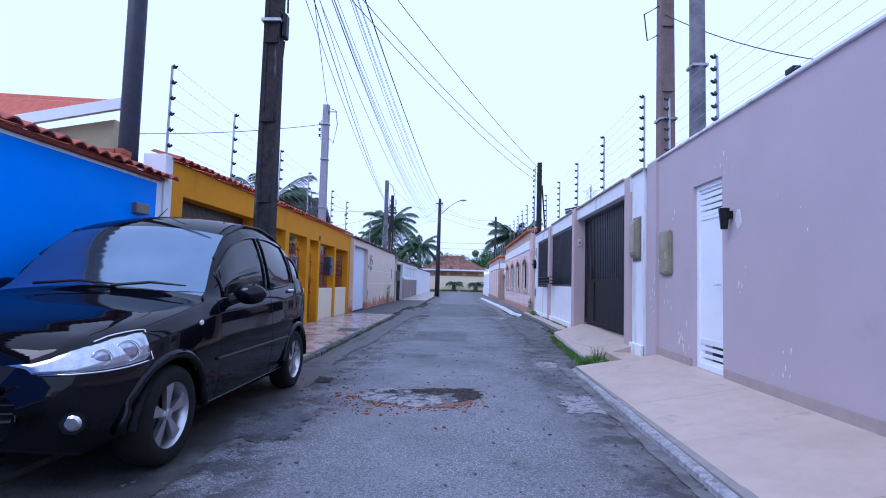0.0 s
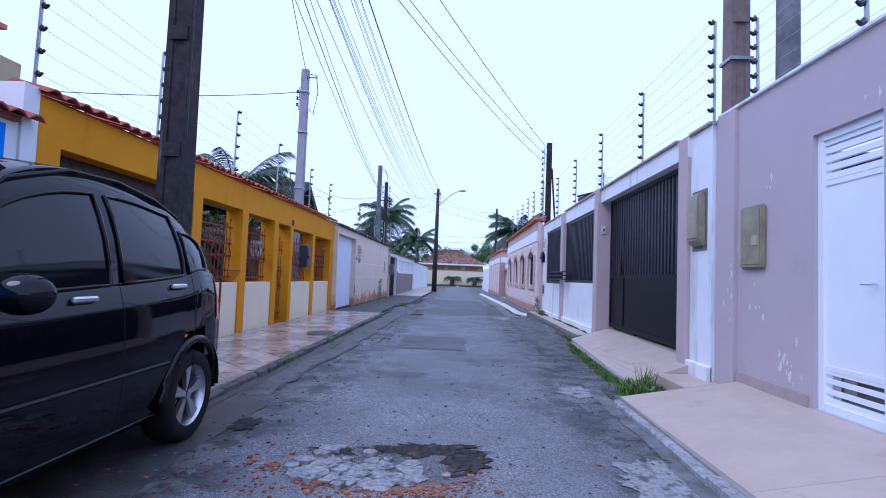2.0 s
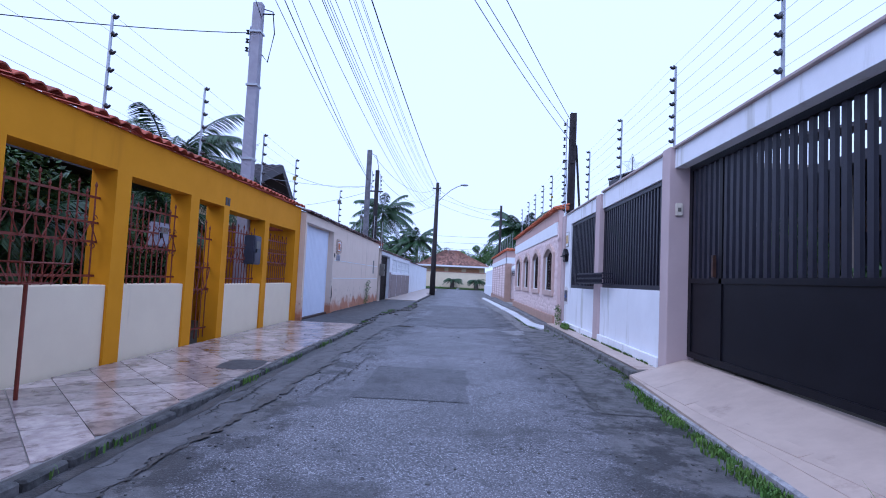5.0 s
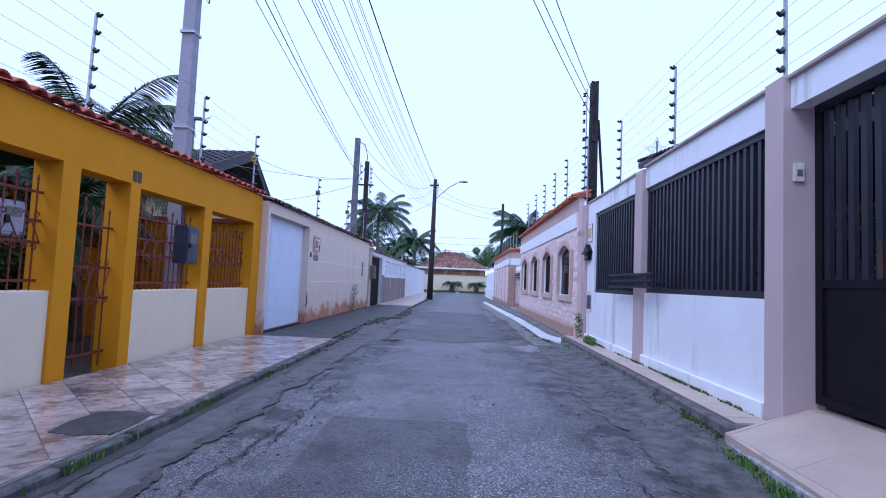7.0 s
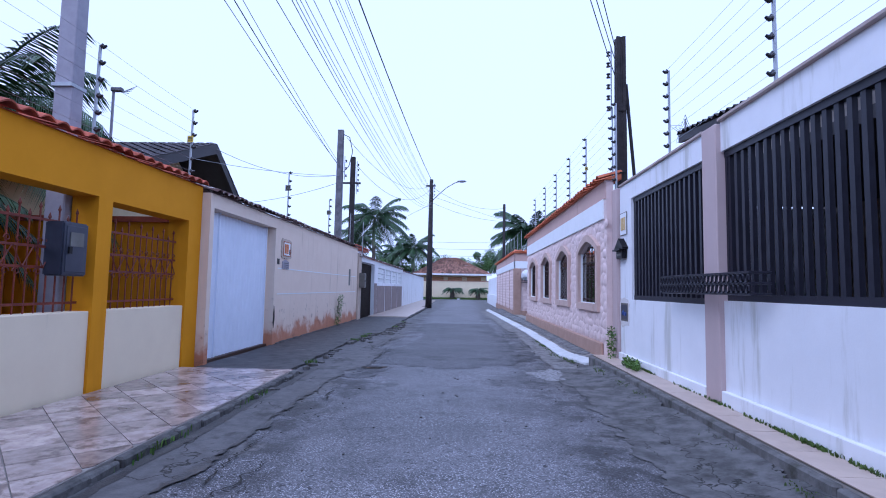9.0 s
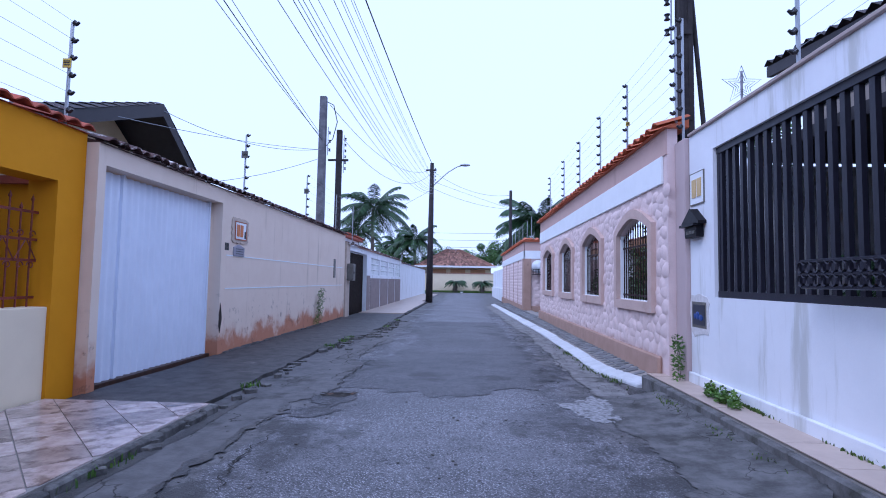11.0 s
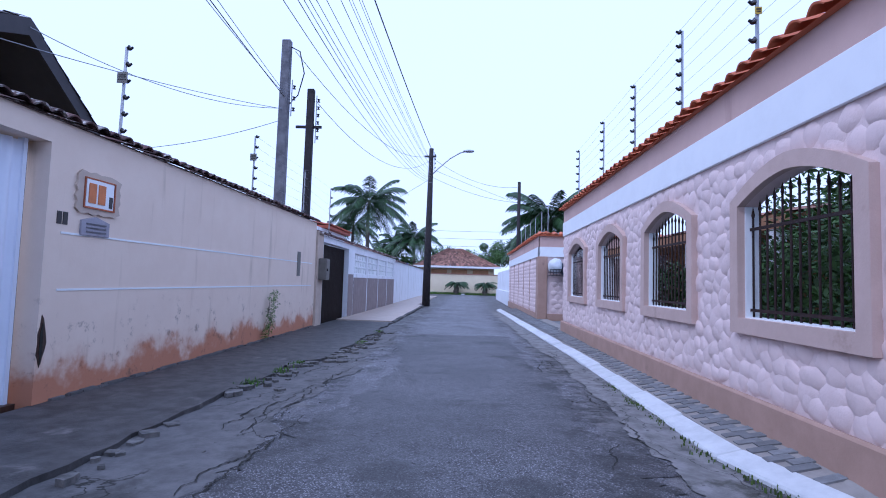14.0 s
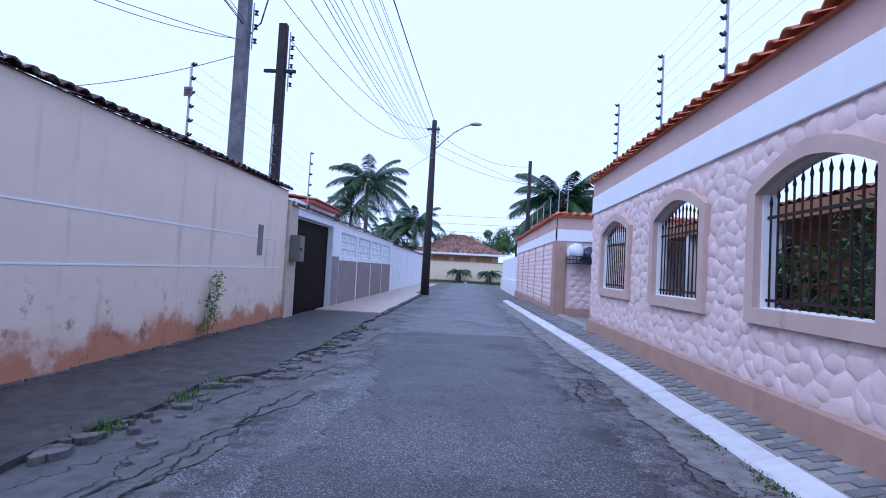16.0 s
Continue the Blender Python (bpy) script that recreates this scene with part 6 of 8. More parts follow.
for sgn in (1, -1):
    hi_h = smooth_curve([0.03, 0.12, 0.25, 0.4, 0.58], [0.70, 0.78, 0.83, 0.86, 0.865])
    lo_h = smooth_curve([0.03, 0.12, 0.25, 0.4, 0.58], [0.655, 0.66, 0.665, 0.68, 0.70])
    hl = lens("headlight", 0.034, 0.475, lo_h, hi_h, "headlamp", "clear swept-back headlight", sgn)
    for s, r in ((0.18, 0.045), (0.31, 0.06)):
        bm = bm_new()
        z = (lo_h(s) + hi_h(s)) / 2
        c = Vector((sgn * skin_x(s, z), s, z))
        nrm = Vector((sgn * 0.75, -0.66, 0.15)).normalized()
        u = nrm.cross(Vector((0, 0, 1))).normalized()
        w = nrm.cross(u)
        tube(bm, [c + nrm * 0.012 + (u * math.cos(math.tau * k / 20) + w * math.sin(math.tau * k / 20)) * r for k in range(21)], 0.004, 6)
        part("reflector_ring", bm, "reflector", hl, "chrome ring of the headlight", smooth=True)
        bm = bm_new()
        bmesh.ops.create_uvsphere(bm, u_segments=16, v_segments=8, radius=1, matrix=Matrix.Translation(c + nrm * 0.004) @ Matrix((u, w, nrm)).transposed().to_4x4() @ Matrix.Diagonal((r * 0.9, r * 0.9, 0.014, 1)))
        part("reflector_bowl", bm, "headlamp_bowl", hl, "dark glossy bowl of the headlight", smooth=True)
    edge = [(s, lo_h) for s in np.linspace(0.04, 0.47, 12)] + [(s, lambda q: min(hi_h(q), c_top(q) * 1.1 - 0.012)) for s in np.linspace(0.472, 0.2, 8)]
    bm = bm_new()
    tube(bm, [Vector((sgn * (skin_x(s, f(s)) + 0.006), s - 0.004, f(s))) for s, f in edge], 0.006, 6)
    part("chrome_edge", bm, "reflector", hl, "bright chrome edge", smooth=True)
    lens("tail_light", 3.54, 3.74, lambda s: 0.76, lambda s: 1.16, "red_lens", "tall red tail light", sgn, 0.01)

# floor pan and wheel wells close the body from below
bm = bm_new()
box(bm, -0.62, 0.62, 0.2, 3.7, 0.2, 0.5)
part("floor_pan", bm, "black_plastic", car)
for sgn in (1, -1):
    for wy in (WF, WR):
        bm = bm_new()
        ring = [(wy + ARCH * math.cos(math.pi * k / 16 - 0.12 + 0.24 * k / 16 * 0), WZ + ARCH * math.sin(math.pi * k / 16)) for k in range(17)]
        a = [bm.verts.new((sgn * 0.6, y, z)) for y, z in ring]
        b = [bm.verts.new((sgn * 0.845, y, z)) for y, z in ring]
        for k in range(16):
            bm.faces.new((a[k], a[k + 1], b[k + 1], b[k]))
        bm.faces.new(a)
        part("wheel_well", bm, "black_plastic", car)
        bm = bm_new()
        tube(bm, [(sgn * (c_wid(y) * 1.03 - 0.015 - 0.09 * max(0, 0.36 - z)), y, z) for y, z in [(wy + (ARCH + 0.01) * math.cos(math.pi * k / 20), WZ - 0.02 + (ARCH + 0.02) * math.sin(math.pi * k / 20)) for k in range(21)]], 0.036, 8)
        part("arch_trim", bm, "car_paint", car, smooth=True)
        # wheel
        bm = bm_new()
        prof = [(0.19, -0.09), (0.25, -0.1), (0.285, -0.085), (0.297, -0.05), (0.297, 0.05), (0.285, 0.085), (0.25, 0.1), (0.195, 0.088)]
        rings = [[bm.verts.new((sgn * (0.748 + t), wy + r * math.cos(math.tau * k / 32), WZ + r * math.sin(math.tau * k / 32))) for k in range(32)] for r, t in [(WS * r, t) for r, t in prof]]
        for p0, p1 in zip(rings, rings[1:]):
            for k in range(32):
                bm.faces.new((p0[k], p0[(k + 1) % 32], p1[(k + 1) % 32], p1[k]))
        tyre = part("tyre", bm, "tyre", car, "black rubber tyre", smooth=True)
        bm = bm_new()
        prof = [(0.197, 0.086), (0.19, 0.075), (0.175, 0.03), (0.17, -0.06)]
        rings = [[bm.verts.new((sgn * (0.748 + t), wy + r * math.cos(math.tau * k / 32), WZ + r * math.sin(math.tau * k / 32))) for k in range(32)] for r, t in [(WS * r, t) for r, t in prof]]
        for p0, p1 in zip(rings, rings[1:]):
            for k in range(32):
                bm.faces.new((p0[k], p0[(k + 1) % 32], p1[(k + 1) % 32], p1[k]))
        rim = part("rim", bm, "alloy", tyre, "silver five-spoke alloy rim", smooth=True)
        bm = bm_new()
        tube(bm, [(sgn * 0.66, wy, WZ), (sgn * 0.67, wy, WZ)], 0.165, 24)
        part("brake_disc", bm, "box_dark", tyre)
        for k in range(5):
            bm = bm_new()
            for q in (-0.115, 0.115):
                a0 = math.tau * k / 5 + 0.3
                v = []
                for r, half, ang, xx in ((0.03, 0.012, a0 + q * 0.6, 0.81), (0.196, 0.021, a0 + q, 0.817)):
                    for d in (-half, half):
                        for x2 in (xx, xx - 0.03):
                            v.append(bm.verts.new((sgn * x2, wy + r * math.cos(ang) - d * math.sin(ang), WZ + r * math.sin(ang) + d * math.cos(ang))))
                for f in ((0, 2, 6, 4), (1, 5, 7, 3), (0, 4, 5, 1), (2, 3, 7, 6), (0, 1, 3, 2), (4, 6, 7, 5)):
                    bm.faces.new([v[i] for i in f])
            part("spoke", bm, "alloy", tyre, "silver alloy spoke")
        bm = bm_new()
        tube(bm, [(sgn * 0.77, wy, WZ), (sgn * 0.818, wy, WZ), (sgn * 0.823, wy, WZ)], [0.04, 0.036, 0.02], 14)
        part("hub_cap", bm, "alloy", tyre)
    # mirror, handles, strips, seams
    bm = bm_new()
    bmesh.ops.create_uvsphere(bm, u_segments=18, v_segments=10, radius=1)
    for v in bm.verts:
        v.co = Vector((sgn * (0.945 + v.co.x * 0.125), 1.55 + v.co.y * (0.09 if v.co.y < 0 else 0.055), 1.06 + v.co.z * 0.085))
    mir = part("door_mirror", bm, "car_paint", car, "black door mirror", smooth=True)
    bm = bm_new()
    tube(bm, [(sgn * 0.78, 1.5, 1.0), (sgn * 0.86, 1.53, 1.02), (sgn * 0.9, 1.54, 1.04)], [0.05, 0.035, 0.03], 8)
    part("mirror_foot", bm, "black_plastic", mir)
    for s in (2.06, 2.92):
        bm = bm_new()
        c = at(s, 5.75, sgn, 0.012)
        box(bm, c.x - 0.014, c.x + 0.014, s - 0.085, s + 0.085, c.z - 0.016, c.z + 0.016)
        bevel_all(bm, 0.009)
        part("door_handle", bm, "chrome", car, "silver door handle")
    bm = bm_new()
    tube(bm, [at(s, 3.2, sgn, 0.006) for s in (1.22, 1.5, 2.0, 2.4, 2.78)], 0.012, 6)
    part("rub_strip", bm, "black_plastic", car)
    bm = bm_new()
    tube(bm, [at(s, 0.9, sgn, 0.002) for s in (1.12, 1.5, 2.0, 2.4, 2.75)], 0.006, 6)
    part("sill_trim", bm, "alloy_dull", car, "dull silver sill trim")
    bm = bm_new()
    tube(bm, [at(s, 8.0, sgn, 0.004) for s in (1.42, 1.7, 2.2, 2.6, 3.06, 3.42)], 0.006, 5)
    part("window_trim", bm, "black_plastic", car)
    for s0, s1, top in ((1.42, 2.3, 12), (2.4, 3.06, 12), (3.12, 3.4, 11)):
        bm = bm_new()
        loop = [(s0, j) for j in np.linspace(8.0, top, 5)] + [(s, top) for s in np.linspace(s0 + 0.1, s1 - 0.1, 7)] + [(s1, j) for j in np.linspace(top, 8.0, 5)] + [(s, 8.0) for s in np.linspace(s1 - 0.1, s0, 6)]
        tube(bm, [at(s, j, sgn, 0.004) for s, j in loop], 0.011, 6)
        part("window_frame", bm, "car_gloss", car, "glossy black window surround", smooth=True)
    for s in (1.28, 2.35, 3.12):
        bm = bm_new()
        tube(bm, [at(s, j, sgn, -0.0015) for j in (1, 2, 3, 4, 5, 6, 7)], 0.0035, 4)
        part("door_seam", bm, "black_plastic", car)
    bm = bm_new()
    c = at(1.0, 5.2, sgn, 0.004)
    bmesh.ops.create_uvsphere(bm, u_segments=12, v_segments=6, radius=1, matrix=Matrix.Translation(c) @ Matrix.Diagonal((0.01, 0.03, 0.02, 1)))
    part("side_repeater", bm, "amber", car, "pale side indicator", smooth=True)
    bm = bm_new()
    c = at(0.1, 1.7, sgn, 0.0)
    tube(bm, [c + Vector((-sgn * 0.02, 0.06, 0)), c + Vector((sgn * 0.004, -0.022, 0))], 0.058, 18)
    fog = part("fog_light", bm, "black_plastic", car, "round front fog light")
    bm = bm_new()
    tube(bm, [c + Vector((sgn * 0.003, -0.02, 0)), c + Vector((sgn * 0.006, -0.032, 0))], [0.045, 0.03], 18)
    part("lens", bm, "reflector", fog, "bright fog lamp lens")
    bm = bm_new()
    tube(bm, [at(s, 12.95, sgn, 0.002) for s in (1.5, 1.8, 2.2, 2.6, 3.0, 3.3)], 0.012, 6)
    part("roof_gutter", bm, "black_plastic", car)
for x0, x1 in ((-0.45, 0.12), (0.1, 0.62)):
    bm = bm_new()
    tube(bm, [(x0, 1.17, 1.11), ((x0 + x1) / 2, 1.22, 1.14), (x1, 1.2, 1.12)], [0.012, 0.012, 0.006], 6)
    part("wiper", bm, "black_plastic", car, "black windscreen wiper")
bm = bm_new()
tube(bm, [(-0.05, 1.85, 1.56), (-0.04, 1.9, 1.66), (-0.04, 2.12, 1.82)], [0.018, 0.008, 0.003], 6)
part("aerial", bm, "black_plastic", car, "short black roof aerial")
bm = bm_new()
tube(bm, [(x, 0.02 + 0.1 * (x / 0.5) ** 2, 0.4) for x in (-0.55, -0.3, 0, 0.3, 0.55)], 0.014, 6)
part("bumper_strip", bm, "black_plastic", car)

# ================= vegetation =================
def frond(bm, base, yaw, length, droop, lift, rng, leaflets=22, w=0.035, leaf=0.45):
    """A feather palm frond: an arched rib with leaflets on both sides."""
    d = Vector((math.cos(yaw), math.sin(yaw), 0))
    side = Vector((-d.y, d.x, 0))
    pts = []
    for i in range(9):
        t = i / 8
        pts.append(base + d * length * (t - 0.12 * t * t) + Vector((0, 0, length * (lift * t - droop * t * t))))
    tube(bm, pts, [0.03 * (1 - 0.85 * i / 8) for i in range(9)], 3)
    for i in range(leaflets):
        t = 0.12 + 0.88 * i / (leaflets - 1)
        f = t * 8
        a = min(int(f), 7)
        p = pts[a].lerp(pts[a + 1], f - a)
        dirn = (pts[a + 1] - pts[a]).normalized()
        ll = leaf * length / 2.5 * (0.55 + 0.9 * math.sin(math.pi * (0.15 + 0.8 * t))) * rng.uniform(0.85, 1.1)
        for s in (-1, 1):
            tip = p + (side * s * 0.7 + dirn * 0.6 + Vector((0, 0, -0.5 - 0.3 * rng.random()))) * ll
            mid = p.lerp(tip, 0.45) + Vector((0, 0, 0.06 * ll))
            q = dirn * w
            v = [bm.verts.new(x) for x in (p - q * 0.6, mid - q, tip, mid + q, p + q * 0.6)]
            bm.faces.new((v[0], v[1], v[3], v[4]))
            bm.faces.new((v[1], v[2], v[3]))


def palm(x, y, h, r, label, fronds=26, trunk=0.16, seed=1, z0=-0.06, leaf=0.45, leaflets=22, lean=0.0, w=0.035, limp=1.0, lift=(1.35, -0.35)):
    """A feather palm; lift: how steeply the youngest and the oldest fronds leave the crown."""
    rng = random.Random(seed)
    t = thing("palm_tree", label, "palm tree", group="palm trees", at=(x, y, z0))
    bm = bm_new()
    n = 14
    pts = [(lean * (i / n) ** 2 * h + 0.03 * math.sin(i), 0, h * i / n) for i in range(n + 1)]
    tube(bm, pts, [trunk * (1.35 if i == 0 else 1.0 - 0.35 * i / n) * (1.08 if i % 2 else 1) for i in range(n + 1)], 9)
    part("trunk", bm, "bark", t)
    bm = bm_new()
    top = Vector(pts[-1])
    for i in range(fronds):
        yaw = i * 2.399 + rng.uniform(-0.25, 0.25)
        k = i / (fronds - 1)
        up = lift[0] + (lift[1] - lift[0]) * k ** 0.8 + rng.uniform(-0.12, 0.12)
        reach = r * rng.uniform(0.88, 1.1) / math.sqrt(1 + 0.35 * up * up)
        frond(bm, top, yaw, reach, (0.38 + 0.12 * k + 0.22 * max(0.0, up)) * limp, up, rng, leaflets, w=w, leaf=leaf)
    part("crown", bm, "frond", t)
    return t


palm(-8.5, 60, 8.0, 4.0, "tall coconut palm with arching fronds", 27, 0.2, 2, w=0.042, leaflets=46)
palm(-11.1, 66, 6.5, 3.0, "smaller coconut palm among roofs", 22, 0.18, 3, w=0.042, leaflets=36)
palm(-6.0, 75, 6.3, 3.6, "broad coconut palm behind the far house", 26, 0.2, 4, w=0.05, leaflets=40)
palm(-8.6, 78, 5.9, 2.8, "low coconut palm behind the far house", 24, 0.2, 5, w=0.05, leaflets=38)
palm(-10.4, 82, 5.2, 2.6, "low coconut palm behind the far house", 22, 0.2, 15, w=0.05, leaflets=36)
palm(5.0, 48, 5.3, 3.4, "bushy palm behind the far peach wall", 40, 0.3, 6, w=0.035, leaflets=50, limp=0.9)
palm(-6.5, 16.6, 3.5, 2.2, "garden palm behind the yellow wall", 30, 0.12, 7, leaflets=56, w=0.014, leaf=0.5)
palm(-5.6, 15.2, 2.2, 1.2, "low garden palm behind the yellow wall", 20, 0.08, 8, leaflets=40, w=0.014)
palm(-5.4, 11.6, 1.7, 1.15, "low garden palm behind the yellow wall", 20, 0.08, 18, leaflets=40, w=0.014)
palm(3.8, 17.3, 1.3, 0.65, "potted garden palm behind the black railing", 18, 0.05, 9, leaflets=34, w=0.012)
palm(3.95, 14.0, 1.2, 0.8, "garden palm with narrow leaves behind the black railing", 20, 0.05, 19, leaflets=34, w=0.012)
for cx in (-0.95, 1.95):
    palm(cx, 68.7, 1.15, 1.35, "cycad with a stout trunk and stiff dark arching fronds", 36, 0.3, 10 + int(cx), w=0.03, leaflets=30, leaf=0.25, lift=(0.6, 0.12))


def leafy(name, label, cat, at, blobs, count, size, seed, trunk=None, material="leaf", kind=""):
    """Leaves scattered through uneven clumps; blobs: (x, y, z, radius) from the foot."""
    rng = random.Random(seed)
    t = thing(name, label, cat, kind, at=at)
    if trunk:
        bm = bm_new()
        h, r = trunk
        tube(bm, [(0, 0, -0.1), (0.05, 0.03, h * 0.5), (0, 0, h)], [r, r * 0.8, r * 0.6], 8)
        for bx, by, bz, br in blobs:
            tube(bm, [(0, 0, h * 0.8), (bx * 0.5, by * 0.5, h * 0.8 + (bz - h * 0.8) * 0.6), (bx, by, bz)], [r * 0.5, r * 0.3, r * 0.1], 5)
        part("trunk", bm, "bark", t)
    vs, fs = [], []
    for i in range(count):
        bx, by, bz, br = rng.choice(blobs)
        u = Vector((rng.gauss(0, 1), rng.gauss(0, 1), rng.gauss(0, 1))).normalized()
        p = Vector((bx, by, bz)) + u * br * rng.uniform(0.45, 1.05) ** 0.6
        p.z = max(p.z, 0.02)
        a = Vector((rng.gauss(0, 1), rng.gauss(0, 1), rng.gauss(0, 0.6))).normalized()
        b = a.cross(u + Vector((0.01, 0, 0))).normalized()
        s = size * rng.uniform(0.6, 1.4)
        k = len(vs)
        vs += [p - a * s, p + b * s * 0.4, p + a * s, p - b * s * 0.4]
        fs.append((k, k + 1, k + 2, k + 3))
    me = bpy.data.meshes.new("foliage")
    me.from_pydata([tuple(v) for v in vs], [], fs)
    me.materials.append(M[material])
    part("foliage", me, material, t)
    return t


rng = random.Random(77)
for i, (x, y, h) in enumerate(((-2.0, 86, 5.9), (1.0, 88, 6.2), (3.5, 86, 7.0), (5.8, 84, 7.2), (8.2, 86, 7.0), (10.5, 84, 6.2), (-7.0, 90, 5.2), (-11.0, 74, 4.9), (-13.5, 72, 4.6), (-8.8, 80, 4.9), (13, 86, 6.0))):
    leafy("tree", "dense green broadleaf tree behind the far house", "tree", (x, y, -0.06),
          [(rng.uniform(-2, 2), rng.uniform(-1, 1), h - rng.uniform(0.7, 3.2), rng.uniform(0.6, 1.3)) for _ in range(13)], 4200, 0.15, 40 + i, (h - 2.2, 0.22), "tree_leaf")
leafy("hedge", "dense dark green clipped shrub behind the arched window", "shrub", (4.0, 21.6, -0.06), [(rng.uniform(-0.5, 0.6), rng.uniform(-1.6, 2.0), rng.uniform(0.4, 2.6), 0.55) for _ in range(34)], 20000, 0.045, 61, material="tree_leaf")
leafy("garden_shrub", "leafy yellow-green garden shrub", "shrub", (3.5, 25.2, -0.06), [(rng.uniform(-0.4, 0.4), rng.uniform(-0.6, 0.6), rng.uniform(0.5, 1.9), 0.35) for _ in range(9)], 2200, 0.045, 62, (1.2, 0.03))
leafy("garden_shrub", "leafy green garden shrub behind the black gate", "shrub", (4.0, 9.8, -0.06), [(rng.uniform(-0.4, 0.4), rng.uniform(-1.2, 1.2), rng.uniform(0.5, 1.9), 0.4) for _ in range(14)], 5200, 0.05, 63, (1.2, 0.03), "tree_leaf")
leafy("garden_shrub", "leafy green garden shrub behind the black railing", "shrub", (4.2, 13.6, -0.06), [(rng.uniform(-0.4, 0.4), rng.uniform(-1.3, 1.3), rng.uniform(0.5, 2.0), 0.4) for _ in range(14)], 5200, 0.05, 64, (1.2, 0.03))
for i, (x, y, n) in enumerate(((-5.4, 9.8, 18), (-5.6, 10.9, 18), (-5.7, 12.4, 18), (-5.5, 13.5, 16), (-6.0, 14.6, 14))):
    leafy("garden_shrub", "dark leafy garden shrub behind the iron grille", "shrub", (x, y, -0.06), [(rng.uniform(-0.4, 0.4), rng.uniform(-0.7, 0.7), rng.uniform(0.9, 2.6), 0.4) for _ in range(n)], 5200, 0.05, 65 + i, (1.6, 0.045))
leafy("potted_plant", "small green plants on a patio", "plant", (3.4, 23.0, -0.06), [(rng.uniform(-0.3, 0.3), rng.uniform(-1.2, 1.2), rng.uniform(0.6, 1.25), 0.22) for _ in range(10)], 1500, 0.05, 69, (0.7, 0.02))


def grass(name, label, spots, seed, h=0.12, material="grass"):
    """Blades in tufts; spots: (x, y, z, spread x, spread y, blades)."""
    rng = random.Random(seed)
    vs, fs = [], []
    for x, y, z, sx, sy, n in spots:
        for i in range(n):
            px, py = x + rng.gauss(0, sx), y + rng.gauss(0, sy)
            a = rng.uniform(0, math.tau)
            hh, w = h * rng.uniform(0.4, 1.3), 0.004 + 0.004 * rng.random()
            bend = rng.uniform(0.1, 0.8) * hh
            c, s = math.cos(a), math.sin(a)
            k = len(vs)
            vs += [(px - s * w, py + c * w, z - 0.02), (px + s * w, py - c * w, z - 0.02), (px + c * bend * 0.4 + s * w, py + s * bend * 0.4 - c * w, z + hh * 0.6),
                   (px + c * bend * 0.4 - s * w, py + s * bend * 0.4 + c * w, z + hh * 0.6), (px + c * bend, py + s * bend, z + hh)]
            fs += [(k, k + 1, k + 2, k + 3), (k + 3, k + 2, k + 4)]
    me = bpy.data.meshes.new(name)
    me.from_pydata(vs, [], fs)
    me.materials.append(M[material])
    return tagged(new(name, me), label, "grass", kind="stuff")


grass("grass_tuft", "bright green grass tuft at the kerb", [(2.02, 7.95, 0.0, 0.09, 0.12, 330), (1.88, 7.8, 0.0, 0.06, 0.08, 110), (2.17, 7.98, 0.0, 0.05, 0.12, 130), (2.0, 8.25, 0.0, 0.04, 0.08, 90), (2.1, 7.8, 0.0, 0.05, 0.06, 60)], 1, 0.11)
grass("grass_tuft", "long grass stems in the kerb tuft", [(2.08, 8.05, 0.0, 0.05, 0.06, 40)], 21, 0.26)
leafy("weed", "broad-leaved weed among the kerb grass", "weed", (2.12, 7.9, 0.0), [(0.05 * (i % 3 - 1), 0.09 * (i - 2), 0.05 + 0.02 * (i % 2), 0.06) for i in range(5)], 170, 0.035, 82, None, "grass")
rng = random.Random(9)
grass("grass_tuft", "thin weeds along the gutter", [(1.93 + 0.05 * (y - 8.4) + rng.uniform(-0.05, 0.05), y, 0.0, 0.045, 0.09, int(rng.uniform(20, 200))) for y in np.arange(8.4, 13.2, 0.13) if rng.random() < 0.75], 2, 0.032, "grass")
grass("grass_tuft", "weeds along the kerb of the raised pavement", [(2.19 + rng.uniform(-0.05, 0.03), y, 0.05, 0.03, 0.12, int(rng.uniform(10, 130))) for y in (12.4, 12.6, 12.8, 13.1, 13.5, 14.6, 14.9, 16.4, 17.1, 18.1, 18.3, 18.5)], 3, 0.028, "moss")
grass("grass_tuft", "weeds at the foot of the white wall", [(2.585, y, 0.17, 0.012, 0.13, n) for y, n in ((12.9, 60), (13.6, 90), (14.1, 150), (14.4, 110), (14.8, 60), (15.5, 90), (16.2, 50), (17.4, 160), (17.85, 120))], 4, 0.03, "moss")
grass("grass_tuft", "mossy weeds along the whitewashed kerb", [(kerb_p(y) - 0.16, y, 0.0, 0.05, 0.15, int(rng.uniform(20, 90))) for y in np.arange(18.9, 23, 0.2) if rng.random() < 0.5], 5, 0.022, "moss")
grass("grass_tuft", "weeds in the broken pavement edge", [(broken(y) + 0.03, y, 0.02, 0.05, 0.1, 70) for y in (16.2, 18.6, 22.2, 23.0, 23.6, 26.3, 28.5)] + [(-2.18, y, 0.02, 0.02, 0.2, 40) for y in (9, 11.2, 12.6, 14.2, 16)], 6, 0.035, "grass")
leafy("cypress", "narrow dark green conifer beside the porch roof", "tree", (5.85, 22.95, -0.06), [(0.1 * math.sin(i * 2), 0.1 * math.cos(i * 2), 1.0 + 0.33 * i, 0.42 - 0.022 * i) for i in range(12)] + [(0.45, 0, 1.2 + 0.34 * i, 0.28) for i in range(10)], 4200, 0.05, 90, (4.2, 0.06))
grass("grass_verge", "short grass verge before the far garden wall", [(x, 69.0, 0.0, 0.4, 0.45, 420) for x in np.arange(-9, 10, 0.5)], 7, 0.22)
